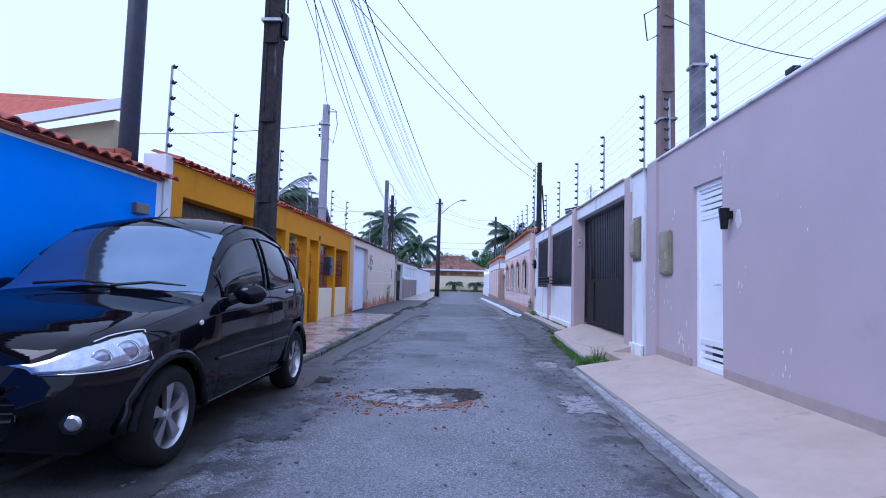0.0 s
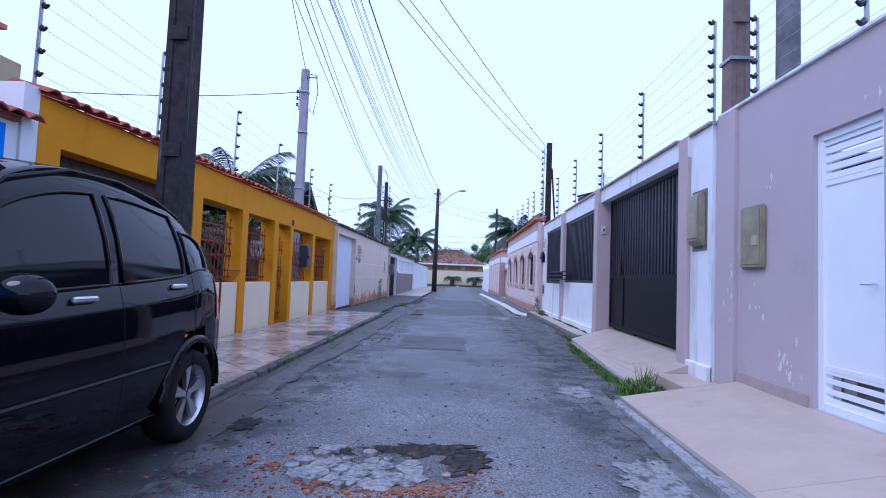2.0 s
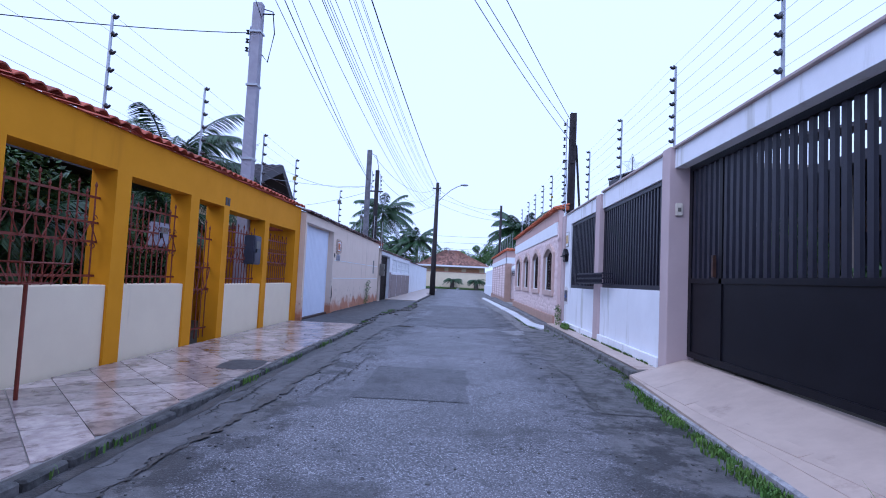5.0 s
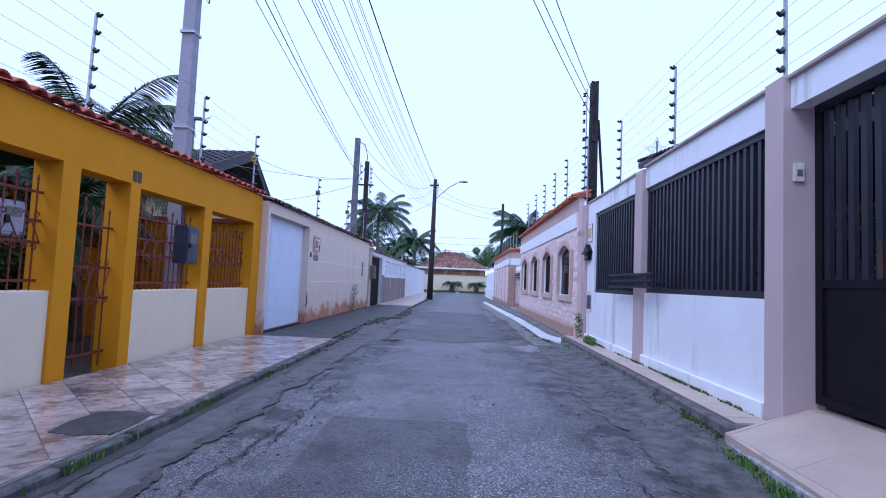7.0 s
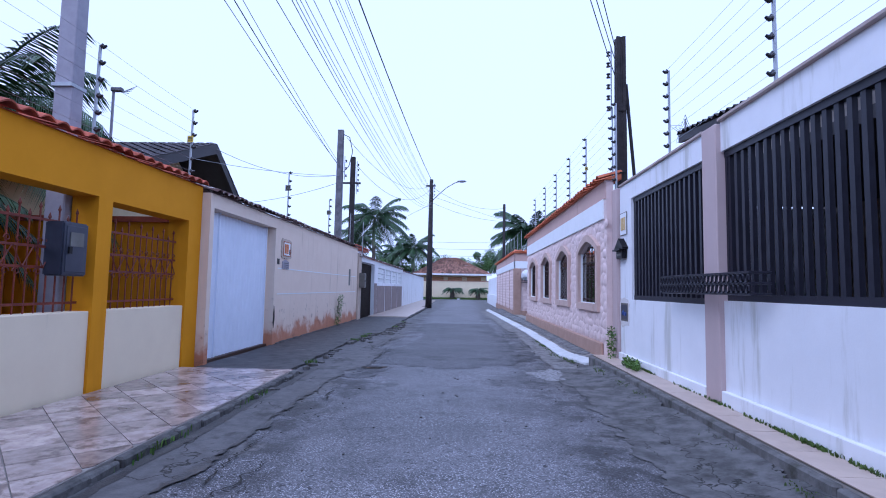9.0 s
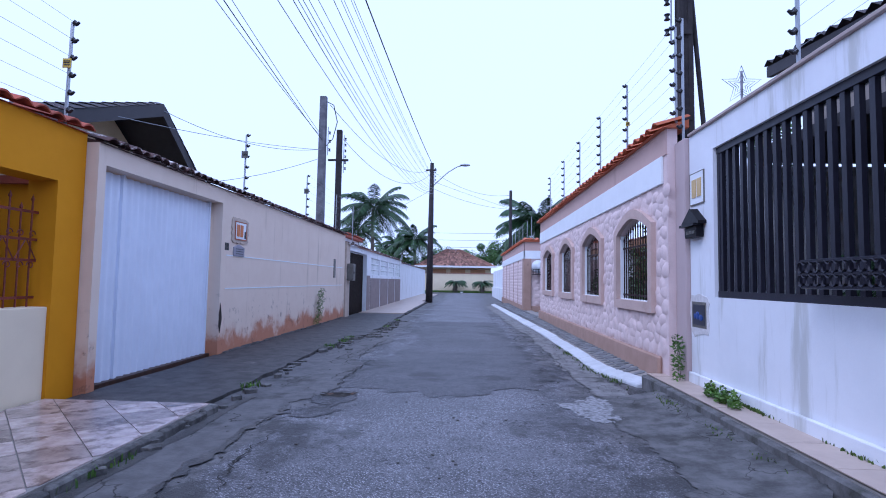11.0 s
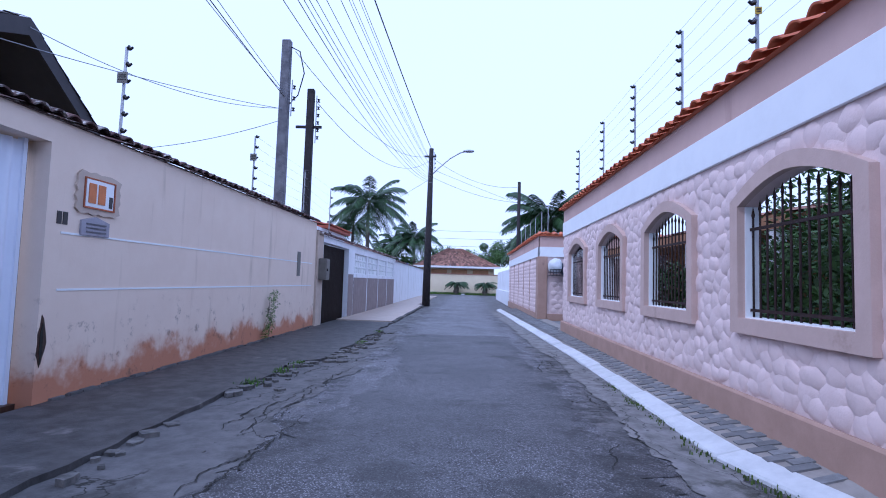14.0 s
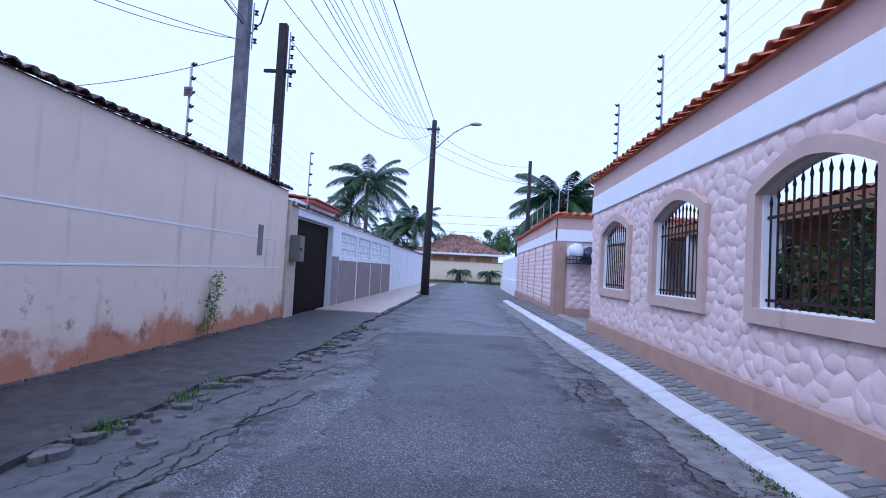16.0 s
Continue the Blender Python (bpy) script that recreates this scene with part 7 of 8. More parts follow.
leafy("weed", "spindly green weed growing from the foot of the beige wall", "weed", (-3.68, 26.0, 0.05), [(0.03 * (i % 3 - 1) + 0.02, 0.05 * (i % 5 - 2) + 0.02 * i, 0.1 + 0.07 * i, 0.09) for i in range(12)], 620, 0.02, 80, (0.75, 0.006), "grass")
leafy("weed", "low leafy weed spreading at the foot of the white wall", "weed", (2.47, 17.7, 0.17), [(0.03 * (i % 3 - 1), 0.07 * (i - 4), 0.04 + 0.02 * (i % 3), 0.06) for i in range(9)], 520, 0.024, 83, None, "grass")
leafy("weed", "small green weed at the foot of the mauve pillar", "weed", (2.5, 18.75, 0.12), [(0.02 * (i % 3 - 1), 0.04 * (i % 3 - 1), 0.08 + 0.06 * i, 0.07) for i in range(8)], 320, 0.022, 81, (0.45, 0.005), "grass")

# ================= houses behind the walls =================
def tiled_slope(bm, a, b, c, d, rows, cols, thick=0.05):
    """Overlapping tile courses on the slope a-b (eave) to d-c (ridge)."""
    a, b, c, d = map(Vector, (a, b, c, d))
    nrm = (b - a).cross(d - a).normalized()
    if nrm.z < 0:
        nrm = -nrm
    for i in range(rows):
        t0, t1 = i / rows, min(1, (i + 1.15) / rows)
        for j in range(cols):
            s0, s1 = j / cols, (j + 1) / cols
            p = [a.lerp(b, s0).lerp(d.lerp(c, s0), t0), a.lerp(b, s1).lerp(d.lerp(c, s1), t0), a.lerp(b, s1).lerp(d.lerp(c, s1), t1), a.lerp(b, s0).lerp(d.lerp(c, s0), t1)]
            m0, m1 = (p[0] + p[1]) / 2 + nrm * (thick * 1.6), (p[3] + p[2]) / 2 + nrm * thick
            v = [bm.verts.new(q) for q in (p[0] + nrm * thick * 0.4, m0, p[1] + nrm * thick * 0.4, p[2] + nrm * 0.0, m1, p[3] + nrm * 0.0)]
            bm.faces.new((v[0], v[1], v[4], v[5]))
            bm.faces.new((v[1], v[2], v[3], v[4]))


# far house that closes the street
far = thing("house", "single-storey house with hipped red clay tile roof across the street end", "house")
bm = bm_new()
box(bm, -5.0, 3.0, 72.6, 78, -0.1, 2.9)
part("wall", bm, "house_yellow", far)
bm = bm_new()
tiled_slope(bm, (-5.7, 71.9, 2.95), (3.6, 71.9, 2.95), (-0.6, 75.3, 5.05), (-2.2, 75.3, 5.05), 12, 34)
tiled_slope(bm, (3.6, 71.9, 2.95), (3.6, 78.6, 2.95), (-0.6, 75.3, 5.05), (-0.6, 75.3, 5.05), 10, 20)
tiled_slope(bm, (-5.7, 78.6, 2.95), (-5.7, 71.9, 2.95), (-2.2, 75.3, 5.05), (-2.2, 75.3, 5.05), 10, 20)
part("roof", bm, "tile_far", far, "red clay tile hipped roof")
bm = bm_new()
box(bm, -5.75, 3.65, 71.82, 71.95, 2.78, 2.98)
part("fascia", bm, "white_clean", far)
for x in (-3.6, -1.4, 0.9):
    bm = bm_new()
    box(bm, x - 0.2, x + 1.5, 72.5, 72.62, 1.9, 2.6)
    w = part("window", bm, "orange_wall", far, "shaded porch opening")
    bm = bm_new()
    box(bm, x - 0.28, x + 1.58, 72.46, 72.6, 1.82, 1.9)
    part("sill", bm, "white_clean", w)
fw = thing("wall_garden_far", "cream garden wall across the end of the street", "wall", "structure")
bm = bm_new()
box(bm, -40, 40, 70, 70.25, -0.1, 2.05)
part("wall", bm, "cream", fw)
bm = bm_new()
box(bm, -40, 40, 69.95, 70.3, 2.05, 2.14)
part("coping", bm, "tile_far", fw)

# neighbours along the cross street and behind the walls
for x0, x1, y0, y1, h, wm, rm, lb in ((-14, -7, 52, 58, 3.2, "white", "tile_far", "low white house with tile roof behind the wall"),
                                     (6.5, 13, 54, 61, 3.0, "dim_wall", "roof_dark", "grey house with dark roof behind the far wall"), (-22, -12, 72, 78, 3.2, "dim_wall", "tile_far", "house with clay tile roof along the cross street"),
                                     (8, 18, 72, 78, 3.2, "house_yellow", "tile_far", "house with clay tile roof along the cross street")):
    hs = thing("house", lb, "house")
    bm = bm_new()
    box(bm, x0, x1, y0, y1, -0.1, h)
    part("wall", bm, wm, hs)
    bm = bm_new()
    xm = (x0 + x1) / 2
    tiled_slope(bm, (x0 - 0.4, y1 + 0.4, h), (x0 - 0.4, y0 - 0.4, h), (xm, y0 - 0.4, h + 1.2), (xm, y1 + 0.4, h + 1.2), 8, 22)
    tiled_slope(bm, (x1 + 0.4, y0 - 0.4, h), (x1 + 0.4, y1 + 0.4, h), (xm, y1 + 0.4, h + 1.2), (xm, y0 - 0.4, h + 1.2), 8, 22)
    part("roof", bm, rm, hs)
    bm = bm_new()
    prism(bm, [(x0, h), (x1, h), (xm, h + 1.1)], "y", y0, y1)
    part("gable", bm, wm, hs)

nb = thing("house", "white house with low red tiled roof behind the grey wall", "house")
bm = bm_new()
box(bm, -11, -5.3, 34.0, 38.5, -0.1, 3.1)
part("wall", bm, "white", nb)
bm = bm_new()
tiled_slope(bm, (-5.0, 35.0, 3.2), (-5.0, 38.6, 3.2), (-9.0, 38.6, 3.75), (-9.0, 35.0, 3.75), 12, 18, 0.05)
box(bm, -9.0, -5.05, 35.0, 38.5, 3.1, 3.2)
part("roof", bm, "tile", nb, "red tiled roof slope")

# dark gabled house behind the beige wall
dg = thing("house", "house with yellow gable and dark tiled roof behind beige wall", "house")
gx, gy, gz = -6.3, 23.2, 4.86       # street end of the ridge
bm = bm_new()
prism(bm, [(gy - 3.4, -0.1), (gy + 2.0, -0.1), (gy + 2.0, 3.1), (gy, gz - 0.3), (gy - 3.4, 3.3)], "x", -12, gx - 1.1)
part("wall", bm, "house_yellow", dg, "yellow plastered gable wall")
bm = bm_new()
tiled_slope(bm, (gx - 6.5, gy + 2.3, 3.0), (gx + 0.05, gy + 2.3, 3.0), (gx, gy, gz), (gx - 6.5, gy, gz), 9, 26, 0.04)
tiled_slope(bm, (gx + 0.05, gy - 4.4, 3.2), (gx - 6.5, gy - 4.4, 3.2), (gx - 6.5, gy, gz), (gx, gy, gz), 16, 26, 0.04)
part("roof", bm, "roof_dark", dg, "dark brown roof tiles")
bm = bm_new()
prism(bm, [(gy, gz), (gy + 2.3, 3.0), (gy + 2.3, 2.76), (gy, gz - 0.26), (gy - 4.4, 2.96), (gy - 4.4, 3.2)], "x", gx - 0.06, gx)
part("bargeboard", bm, "eave", dg, "dark brown bargeboard")
bm = bm_new()
prism(bm, [(gy, gz - 0.03), (gy + 2.25, 2.99), (gy + 2.25, 2.88), (gy, gz - 0.15), (gy - 4.3, 3.08), (gy - 4.3, 3.19)], "x", gx - 6.4, gx - 0.061)
part("soffit", bm, "eave", dg, "dark boarded soffit")

# yellow house and its yard
yh = thing("house", "shaded yellow house with pink tiled roof behind the yellow wall", "house")
bm = bm_new()
box(bm, -12, -7.2, 6.8, 17.5, -0.1, 2.5)
part("wall", bm, "yellow", yh)
bm = bm_new()
tiled_slope(bm, (-6.7, 6.6, 2.35), (-6.7, 17.7, 2.35), (-10.5, 17.7, 2.72), (-10.5, 6.6, 2.72), 9, 40, 0.04)
part("roof", bm, "tile", yh)
for y in (10.0, 13.0):
    bm = bm_new()
    box(bm, -7.2, -7.15, y, y + 1.3, 0.2, 2.05)
    part("window", bm, "box_dark", yh, "dark window")
# added slab, hidden behind the wall top, that darkens the yard seen through the openings
bm = bm_new()
box(bm, -7.19, -5.3, 6.9, 14.6, 2.5, 2.6)
part("porch_roof", bm, "eave", yh, "dark roof slab added to shade the yard")
side = thing("wall_side", "ochre yellow side wall with pink tiled top in the yard", "wall", "structure")
bm = bm_new()
box(bm, -9.0, -4.2, 17.72, 17.94, -0.1, 2.14)
part("wall", bm, "yellow", side)
bm = bm_new()
box(bm, -9.0, -4.2, 17.66, 17.98, 2.14, 2.22)
part("coping", bm, "tile", side)
side2 = thing("wall_side_back", "ochre yellow back wall of the yard", "wall", "structure")
bm = bm_new()
box(bm, -6.9, -6.7, 8.0, 17.7, -0.1, 1.55)
part("wall", bm, "yellow", side2)

# white house behind its railings: shaded carport
wh = thing("house", "grey house with dark carport behind black railings", "house")
bm = bm_new()
box(bm, 6.2, 11, 7.5, 19.4, -0.1, 2.9)
part("wall", bm, "dim_wall", wh)
for y, w in ((9.2, 1.0), (12.2, 1.8), (15.5, 1.6)):
    bm = bm_new()
    box(bm, 6.14, 6.21, y, y + w, 0.3 if w < 1.2 else 1.0, 2.2)
    part("window", bm, "box_dark", wh, "dark opening")
bm = bm_new()
box(bm, 3.4, 6.19, 12.3, 18.9, 2.68, 2.8)
box(bm, 4.3, 6.19, 8.2, 12.3, 2.68, 2.8)
part("carport_roof", bm, "eave", wh, "dark carport roof")
for y in (8.6, 11.9, 15.2, 18.1):
    bm = bm_new()
    box(bm, 4.65, 4.8, y, y + 0.15, -0.1, 2.66)
    part("post", bm, "dim_wall", wh)
bm = bm_new()
tiled_slope(bm, (3.77, 14.5, 3.45), (3.77, 19.2, 3.94), (9.5, 19.2, 5.3), (9.5, 14.5, 4.8), 16, 26, 0.05)
part("roof", bm, "roof_dark", wh, "dark tiled roof")
bm = bm_new()
prism(bm, [(14.5, 3.33), (19.18, 3.82), (19.18, 3.95), (14.5, 3.46)], "x", 3.79, 3.85)
part("fascia", bm, "eave", wh)
bm = bm_new()
prism(bm, [(14.6, 2.79), (19.0, 2.79), (19.0, 3.9), (14.6, 3.44)], "x", 4.1, 9.5)
part("upper_wall", bm, "dim_wall", wh)

# peach house patio
ph = thing("house", "orange-brown house front with tiled porch roof behind the peach wall", "house")
bm = bm_new()
box(bm, 6.4, 12, 23.6, 33, -0.1, 2.7)
part("wall", bm, "orange_wall", ph)
for y, w in ((23.6, 1.6), (26.4, 1.2), (29.4, 1.6)):
    bm = bm_new()
    box(bm, 6.34, 6.41, y, y + w, 0.9 if w > 1.3 else 0.0, 2.1)
    part("window", bm, "box_dark", ph, "dark window")
bm = bm_new()
tiled_slope(bm, (4.3, 23.4, 2.32), (4.3, 33.2, 2.32), (8.6, 33.2, 3.05), (8.6, 23.4, 3.05), 9, 44, 0.04)
part("roof", bm, "tile_far", ph)
bm = bm_new()
box(bm, 4.3, 4.4, 23.4, 33.2, 2.12, 2.32)
box(bm, 4.41, 6.39, 23.5, 33.1, 2.3, 2.36)
part("fascia", bm, "orange_wall", ph)
for y in (23.6, 26.4, 29.2, 32.0):
    bm = bm_new()
    box(bm, 4.32, 4.48, y, y + 0.16, -0.1, 2.12)
    part("porch_post", bm, "white", ph)
bm = bm_new()
box(bm, 2.9, 6.2, 18.95, 19.1, -0.1, 2.66)
solid("wall_side_patio", bm, "white", "plain white party wall of the patio", "wall", "structure")
bm = bm_new()
box(bm, 5.4, 12, 33.2, 33.4, -0.1, 2.4)
solid("wall_back_patio", bm, "white", "plain white wall behind the driveway", "wall", "structure")

# closing walls behind the camera's start
bm = bm_new()
box(bm, -4.2, 3.1, -30.3, -30, -0.1, 2.6)
solid("wall_street_end", bm, "white", "plain white wall far down the street", "wall", "structure")

# ================= small things =================
def bars(name, label, x, y0, z0, w, h, material, spec, way=1, cat="figures", parent=None):
    """Plain raised bars in place of figures; spec: (y, z, width, height) as shares of w and h."""
    for i, (a, b, c, d) in enumerate(spec):
        bm = bm_new()
        box(bm, x, x + 0.008 * way, y0 + a * w, y0 + (a + c) * w, z0 + b * h, z0 + (b + d) * h)
        part("bar", bm, material, parent)


BAR2 = ((0, 0, 0.42, 1.0), (0.56, 0, 0.42, 1.0))
t = thing("number_sign", "dark raised figures on the yellow wall", "sign")
bars("bar", "", -3.9, 13.95, 2.24, 0.16, 0.13, "ink_dark", BAR2, 1, parent=t)

# ornate plaque on the beige wall
t = thing("wall_plaque", "ornate beige framed tile plaque with orange figures", "plaque")
bm = bm_new()
rng = random.Random(4)
k = 28
pts = []
for i in range(k):
    a = math.tau * i / k
    f = 1 + 0.05 * math.sin(i * 2.6)
    c, s = math.cos(a), math.sin(a)
    m = max(abs(c), abs(s))
    pts.append((21.4 + 0.31 * f * c / m, 2.03 + 0.21 * f * s / m))
prism(bm, pts, "x", -3.775, -3.745)
part("frame", bm, "beige_plain", t, "moulded beige frame")
bm = bm_new()
box(bm, -3.746, -3.736, 21.2, 21.6, 1.89, 2.17)
bevel_all(bm, 0.003)
part("tile", bm, "white_clean", t, "white tile")
for y0, y1, z0, z1 in ((21.19, 21.61, 1.875, 1.89), (21.19, 21.61, 2.17, 2.185), (21.175, 21.19, 1.875, 2.185), (21.61, 21.625, 1.875, 2.185)):
    bm = bm_new()
    box(bm, -3.746, -3.734, y0, y1, z0, z1)
    part("border", bm, "brick", t)
bars("bar", "", -3.736, 21.23, 1.93, 0.24, 0.2, "ink_orange", BAR2, 1, parent=t)
bm = bm_new()
box(bm, -3.736, -3.731, 21.53, 21.58, 1.91, 2.03)
part("bar", bm, "ink_dark", t)
t = thing("letter_plate", "small grey plate with a moulded roof line", "plate")
bm = bm_new()
prism(bm, [(21.18, 1.6), (21.58, 1.6), (21.58, 1.75), (21.38, 1.8), (21.18, 1.75)], "x", -3.772, -3.745)
bevel_all(bm, 0.004)
part("plate", bm, "pole_light", t)
for z in (1.64, 1.68, 1.72):
    bm = bm_new()
    box(bm, -3.746, -3.738, 21.24, 21.52, z - 0.007, z + 0.007)
    part("bar", bm, "pole_grey", t)
t = thing("number_sign", "two small dark figures on the beige wall", "sign")
bars("bar", "", -3.77, 20.89, 1.68, 0.13, 0.12, "ink_dark", BAR2, 1, parent=t)

# meter boxes
def meter(name, label, x, y0, y1, z0, z1, d, material, way, window=True, latch=True):
    t = thing(name, label, "meter box")
    bm = bm_new()
    box(bm, min(x, x + way * d), max(x, x + way * d), y0, y1, z0, z1)
    bevel_all(bm, 0.015, 2)
    part("case", bm, material, t)
    f = x + way * d
    bm = bm_new()
    box(bm, min(f, f + way * 0.008), max(f, f + way * 0.008), y0 + 0.04, y1 - 0.04, z0 + 0.04, z1 - 0.04)
    bevel_all(bm, 0.003)
    part("door", bm, material, t)
    if window:
        g = f + way * 0.009
        bm = bm_new()
        yc, zc, w, h = (y0 + y1) / 2, z0 + 0.68 * (z1 - z0), (y1 - y0) * 0.26, (z1 - z0) * 0.13
        box(bm, min(g, g + way * 0.006), max(g, g + way * 0.006), yc - w, yc + w, zc - h, zc + h)
        part("window", bm, "box_grey", t, "small meter window")
    if not latch:
        return t
    bm = bm_new()
    g = f + way * 0.008
    box(bm, min(g, g + way * 0.02), max(g, g + way * 0.02), y0 + 0.06, y0 + 0.1, (z0 + z1) / 2 - 0.05, (z0 + z1) / 2 + 0.02)
    part("latch", bm, "black_plastic", t)
    return t


meter("meter_box", "dark blue-grey electricity meter box fixed beside the grille", -4.1, 15.25, 15.6, 1.3, 1.85, 0.2, "box_dark", 1)
meter("meter_box", "light grey electricity meter box behind the grille", -4.2, 12.4, 12.72, 1.45, 1.78, 0.12, "pole_light", 1)
meter("meter_box", "weathered grey electricity meter box on the white pillar", -3.72, 29.32, 29.68, 1.2, 1.75, 0.2, "box_grey", 1, False)
t = thing("meter_box", "domed yellowed plastic meter cover on the white wall", "meter box")
bm = bm_new()
prism(bm, [(2.745, 1.64), (2.7, 1.64), (2.64, 1.72), (2.64, 2.2), (2.68, 2.25), (2.745, 2.25)], "y", 8.03, 8.31)
bevel_all(bm, 0.018, 2)
part("cover", bm, "box_olive", t)
bm = bm_new()
box(bm, 2.728, 2.745, 8.0, 8.35, 1.6, 2.29)
part("frame", bm, "box_grey", t)
t = meter("meter_box", "flat weathered grey meter box on the mauve wall", 2.82, 7.02, 7.4, 1.38, 1.98, 0.045, "box_olive", -1, False, False)
bm = bm_new()
box(bm, 2.757, 2.768, 7.08, 7.17, 1.6, 1.69)
part("label_plate", bm, "house_yellow", t, "pale yellow label")

t = thing("wall_lamp", "small black wall lamp beside the white door", "wall lamp")
bm = bm_new()
tube(bm, [(2.74, 5.5, 1.83), (2.74, 5.5, 2.05)], [0.035, 0.055], 10)
part("shade", bm, "black_plastic", t)
bm = bm_new()
box(bm, 2.76, 2.822, 5.47, 5.53, 1.94, 2.02)
part("bracket", bm, "black_plastic", t)
bm = bm_new()
prism(bm, [(5.37 + 0.06 * math.cos(a * 0.7) * (1 + 0.3 * math.sin(a * 3)), 1.92 + 0.11 * math.sin(a * 0.7)) for a in range(9)], "x", 2.817, 2.823)
part("bare_spot", bm, "flake", pur)
t = thing("security_camera", "small black camera on top of the mauve wall", "camera")
bm = bm_new()
box(bm, 2.84, 2.92, 4.5, 4.62, 3.11, 3.17)
bevel_all(bm, 0.01)
part("case", bm, "black_plastic", t)
bm = bm_new()
tube(bm, [(2.88, 4.56, 3.06), (2.88, 4.56, 3.12)], 0.012, 6)
part("bracket", bm, "black_plastic", t)
t = thing("intercom", "small cream intercom on the mauve pillar", "intercom")
bm = bm_new()
box(bm, 2.71, 2.8, 12.215, 12.242, 2.13, 2.29)
bevel_all(bm, 0.008, 2)
part("case", bm, "amber", t)
bm = bm_new()
box(bm, 2.735, 2.775, 12.208, 12.216, 2.18, 2.23)
part("button", bm, "box_grey", t)
t = thing("security_camera", "camera on a slim pole above the yellow wall", "camera", at=(-5.3, 17.6, 0))
bm = bm_new()
tube(bm, [(0, 0.2, 2.05), (0, 0.2, 4.2)], 0.02, 8)
part("mast", bm, "pole_light", t)
bm = bm_new()
box(bm, -0.03, 0.14, 0.16, 0.24, 4.16, 4.22)
bevel_all(bm, 0.01)
part("case", bm, "pole_grey", t)
for k in range(4):
    bm = bm_new()
    tube(bm, [(0.12, 0.2, 4.15), (0.3, 0.2 + 0.06 * (k - 1.5), 4.1 + 0.06 * k)], 0.006, 4)
    part("aerial_rod", bm, "steel", t)

# white house wall fittings
t = thing("number_sign", "white tile with gold figures on the white wall", "sign", at=(0, 0.06, 0.02))
bm = bm_new()
box(bm, 2.628, 2.642, 18.3, 18.62, 2.12, 2.46)
part("tile", bm, "white_clean", t)
for y0, y1, z0, z1 in ((18.29, 18.63, 2.11, 2.12), (18.29, 18.63, 2.46, 2.47), (18.29, 18.3, 2.12, 2.46), (18.62, 18.63, 2.12, 2.46)):
    bm = bm_new()
    box(bm, 2.626, 2.642, y0, y1, z0, z1)
    part("border", bm, "box_grey", t)
bars("bar", "", 2.628, 18.35, 2.19, 0.22, 0.2, "ink_gold", BAR2, -1, parent=t)
t = thing("mailbox", "black house-shaped cast mailbox on the white wall", "mailbox", at=(0, 0.06, 0.02))
bm = bm_new()
box(bm, 2.56, 2.642, 18.32, 18.62, 1.74, 1.9)
bevel_all(bm, 0.008)
part("case", bm, "gate_black", t)
bm = bm_new()
prism(bm, [(18.26, 1.88), (18.68, 1.88), (18.68, 1.91), (18.47, 2.06), (18.26, 1.91)], "x", 2.55, 2.642)
part("roof", bm, "gate_black", t)
bm = bm_new()
prism(bm, [(18.29, 1.86), (18.65, 1.86), (18.65, 1.885), (18.29, 1.885)], "x", 2.51, 2.6)
part("flap", bm, "gate_black", t)
for i in range(6):
    bm = bm_new()
    box(bm, 2.553, 2.562, 18.36 + 0.037 * i, 18.385 + 0.037 * i, 1.78, 1.815)
    part("bar", bm, "box_grey", t)
t = thing("water_meter_niche", "small glazed water meter niche in the white wall", "meter box", at=(0, 0.06, 0.02))
bm = bm_new()
box(bm, 2.632, 2.645, 18.28, 18.62, 0.76, 1.04)
part("frame", bm, "box_grey", t)
bm = bm_new()
box(bm, 2.629, 2.633, 18.31, 18.59, 0.79, 1.01)
part("pane", bm, "box_dark", t)
bm = bm_new()
for cy, cz, ry, rz in ((18.4, 0.87, 0.05, 0.035), (18.48, 0.89, 0.045, 0.045), (18.54, 0.88, 0.03, 0.03)):
    bmesh.ops.create_uvsphere(bm, u_segments=14, v_segments=8, radius=1, matrix=Matrix.Translation((2.629, cy, cz)) @ Matrix.Diagonal((0.006, ry, rz, 1)))
part("water_meter", bm, "meter_blue", t, "blue water meter", smooth=True)
bm = bm_new()
rng = random.Random(61)
prism(bm, [(18.45 + 0.25 * rng.uniform(0.85, 1.12) * math.cos(math.tau * a / 22) / max(abs(math.cos(math.tau * a / 22)), abs(math.sin(math.tau * a / 22))) * 0.9, 0.9 + 0.22 * rng.uniform(0.85, 1.12) * math.sin(math.tau * a / 22) / max(abs(math.cos(math.tau * a / 22)), abs(math.sin(math.tau * a / 22)))) for a in range(22)], "x", 2.634, 2.641)
part("patched_plaster", bm, "flake", t, "rough white plaster round the niche")
t = thing("flower_box", "black wrought iron flower holder on the pillar", "flower box")
for z in (1.24, 1.33, 1.42):
    bm = bm_new()
    tube(bm, [(2.62, 14.6, z), (2.46, 14.62, z), (2.46, 16.5, z), (2.62, 16.52, z)], 0.013, 5)
    part("rail", bm, "bar_black", t)
for i in range(24):
    y = 14.66 + i * 0.08
    bm = bm_new()
    tube(bm, [(2.455, y + 0.035 * math.cos(a * 0.9), 1.285 + 0.04 * math.sin(a * 0.9)) for a in range(8)], 0.011, 4)
    tube(bm, [(2.455, y + 0.035 * math.cos(a * 0.9), 1.375 + 0.04 * math.sin(a * 0.9)) for a in range(8)], 0.011, 4)
    part("ring", bm, "bar_black", t)

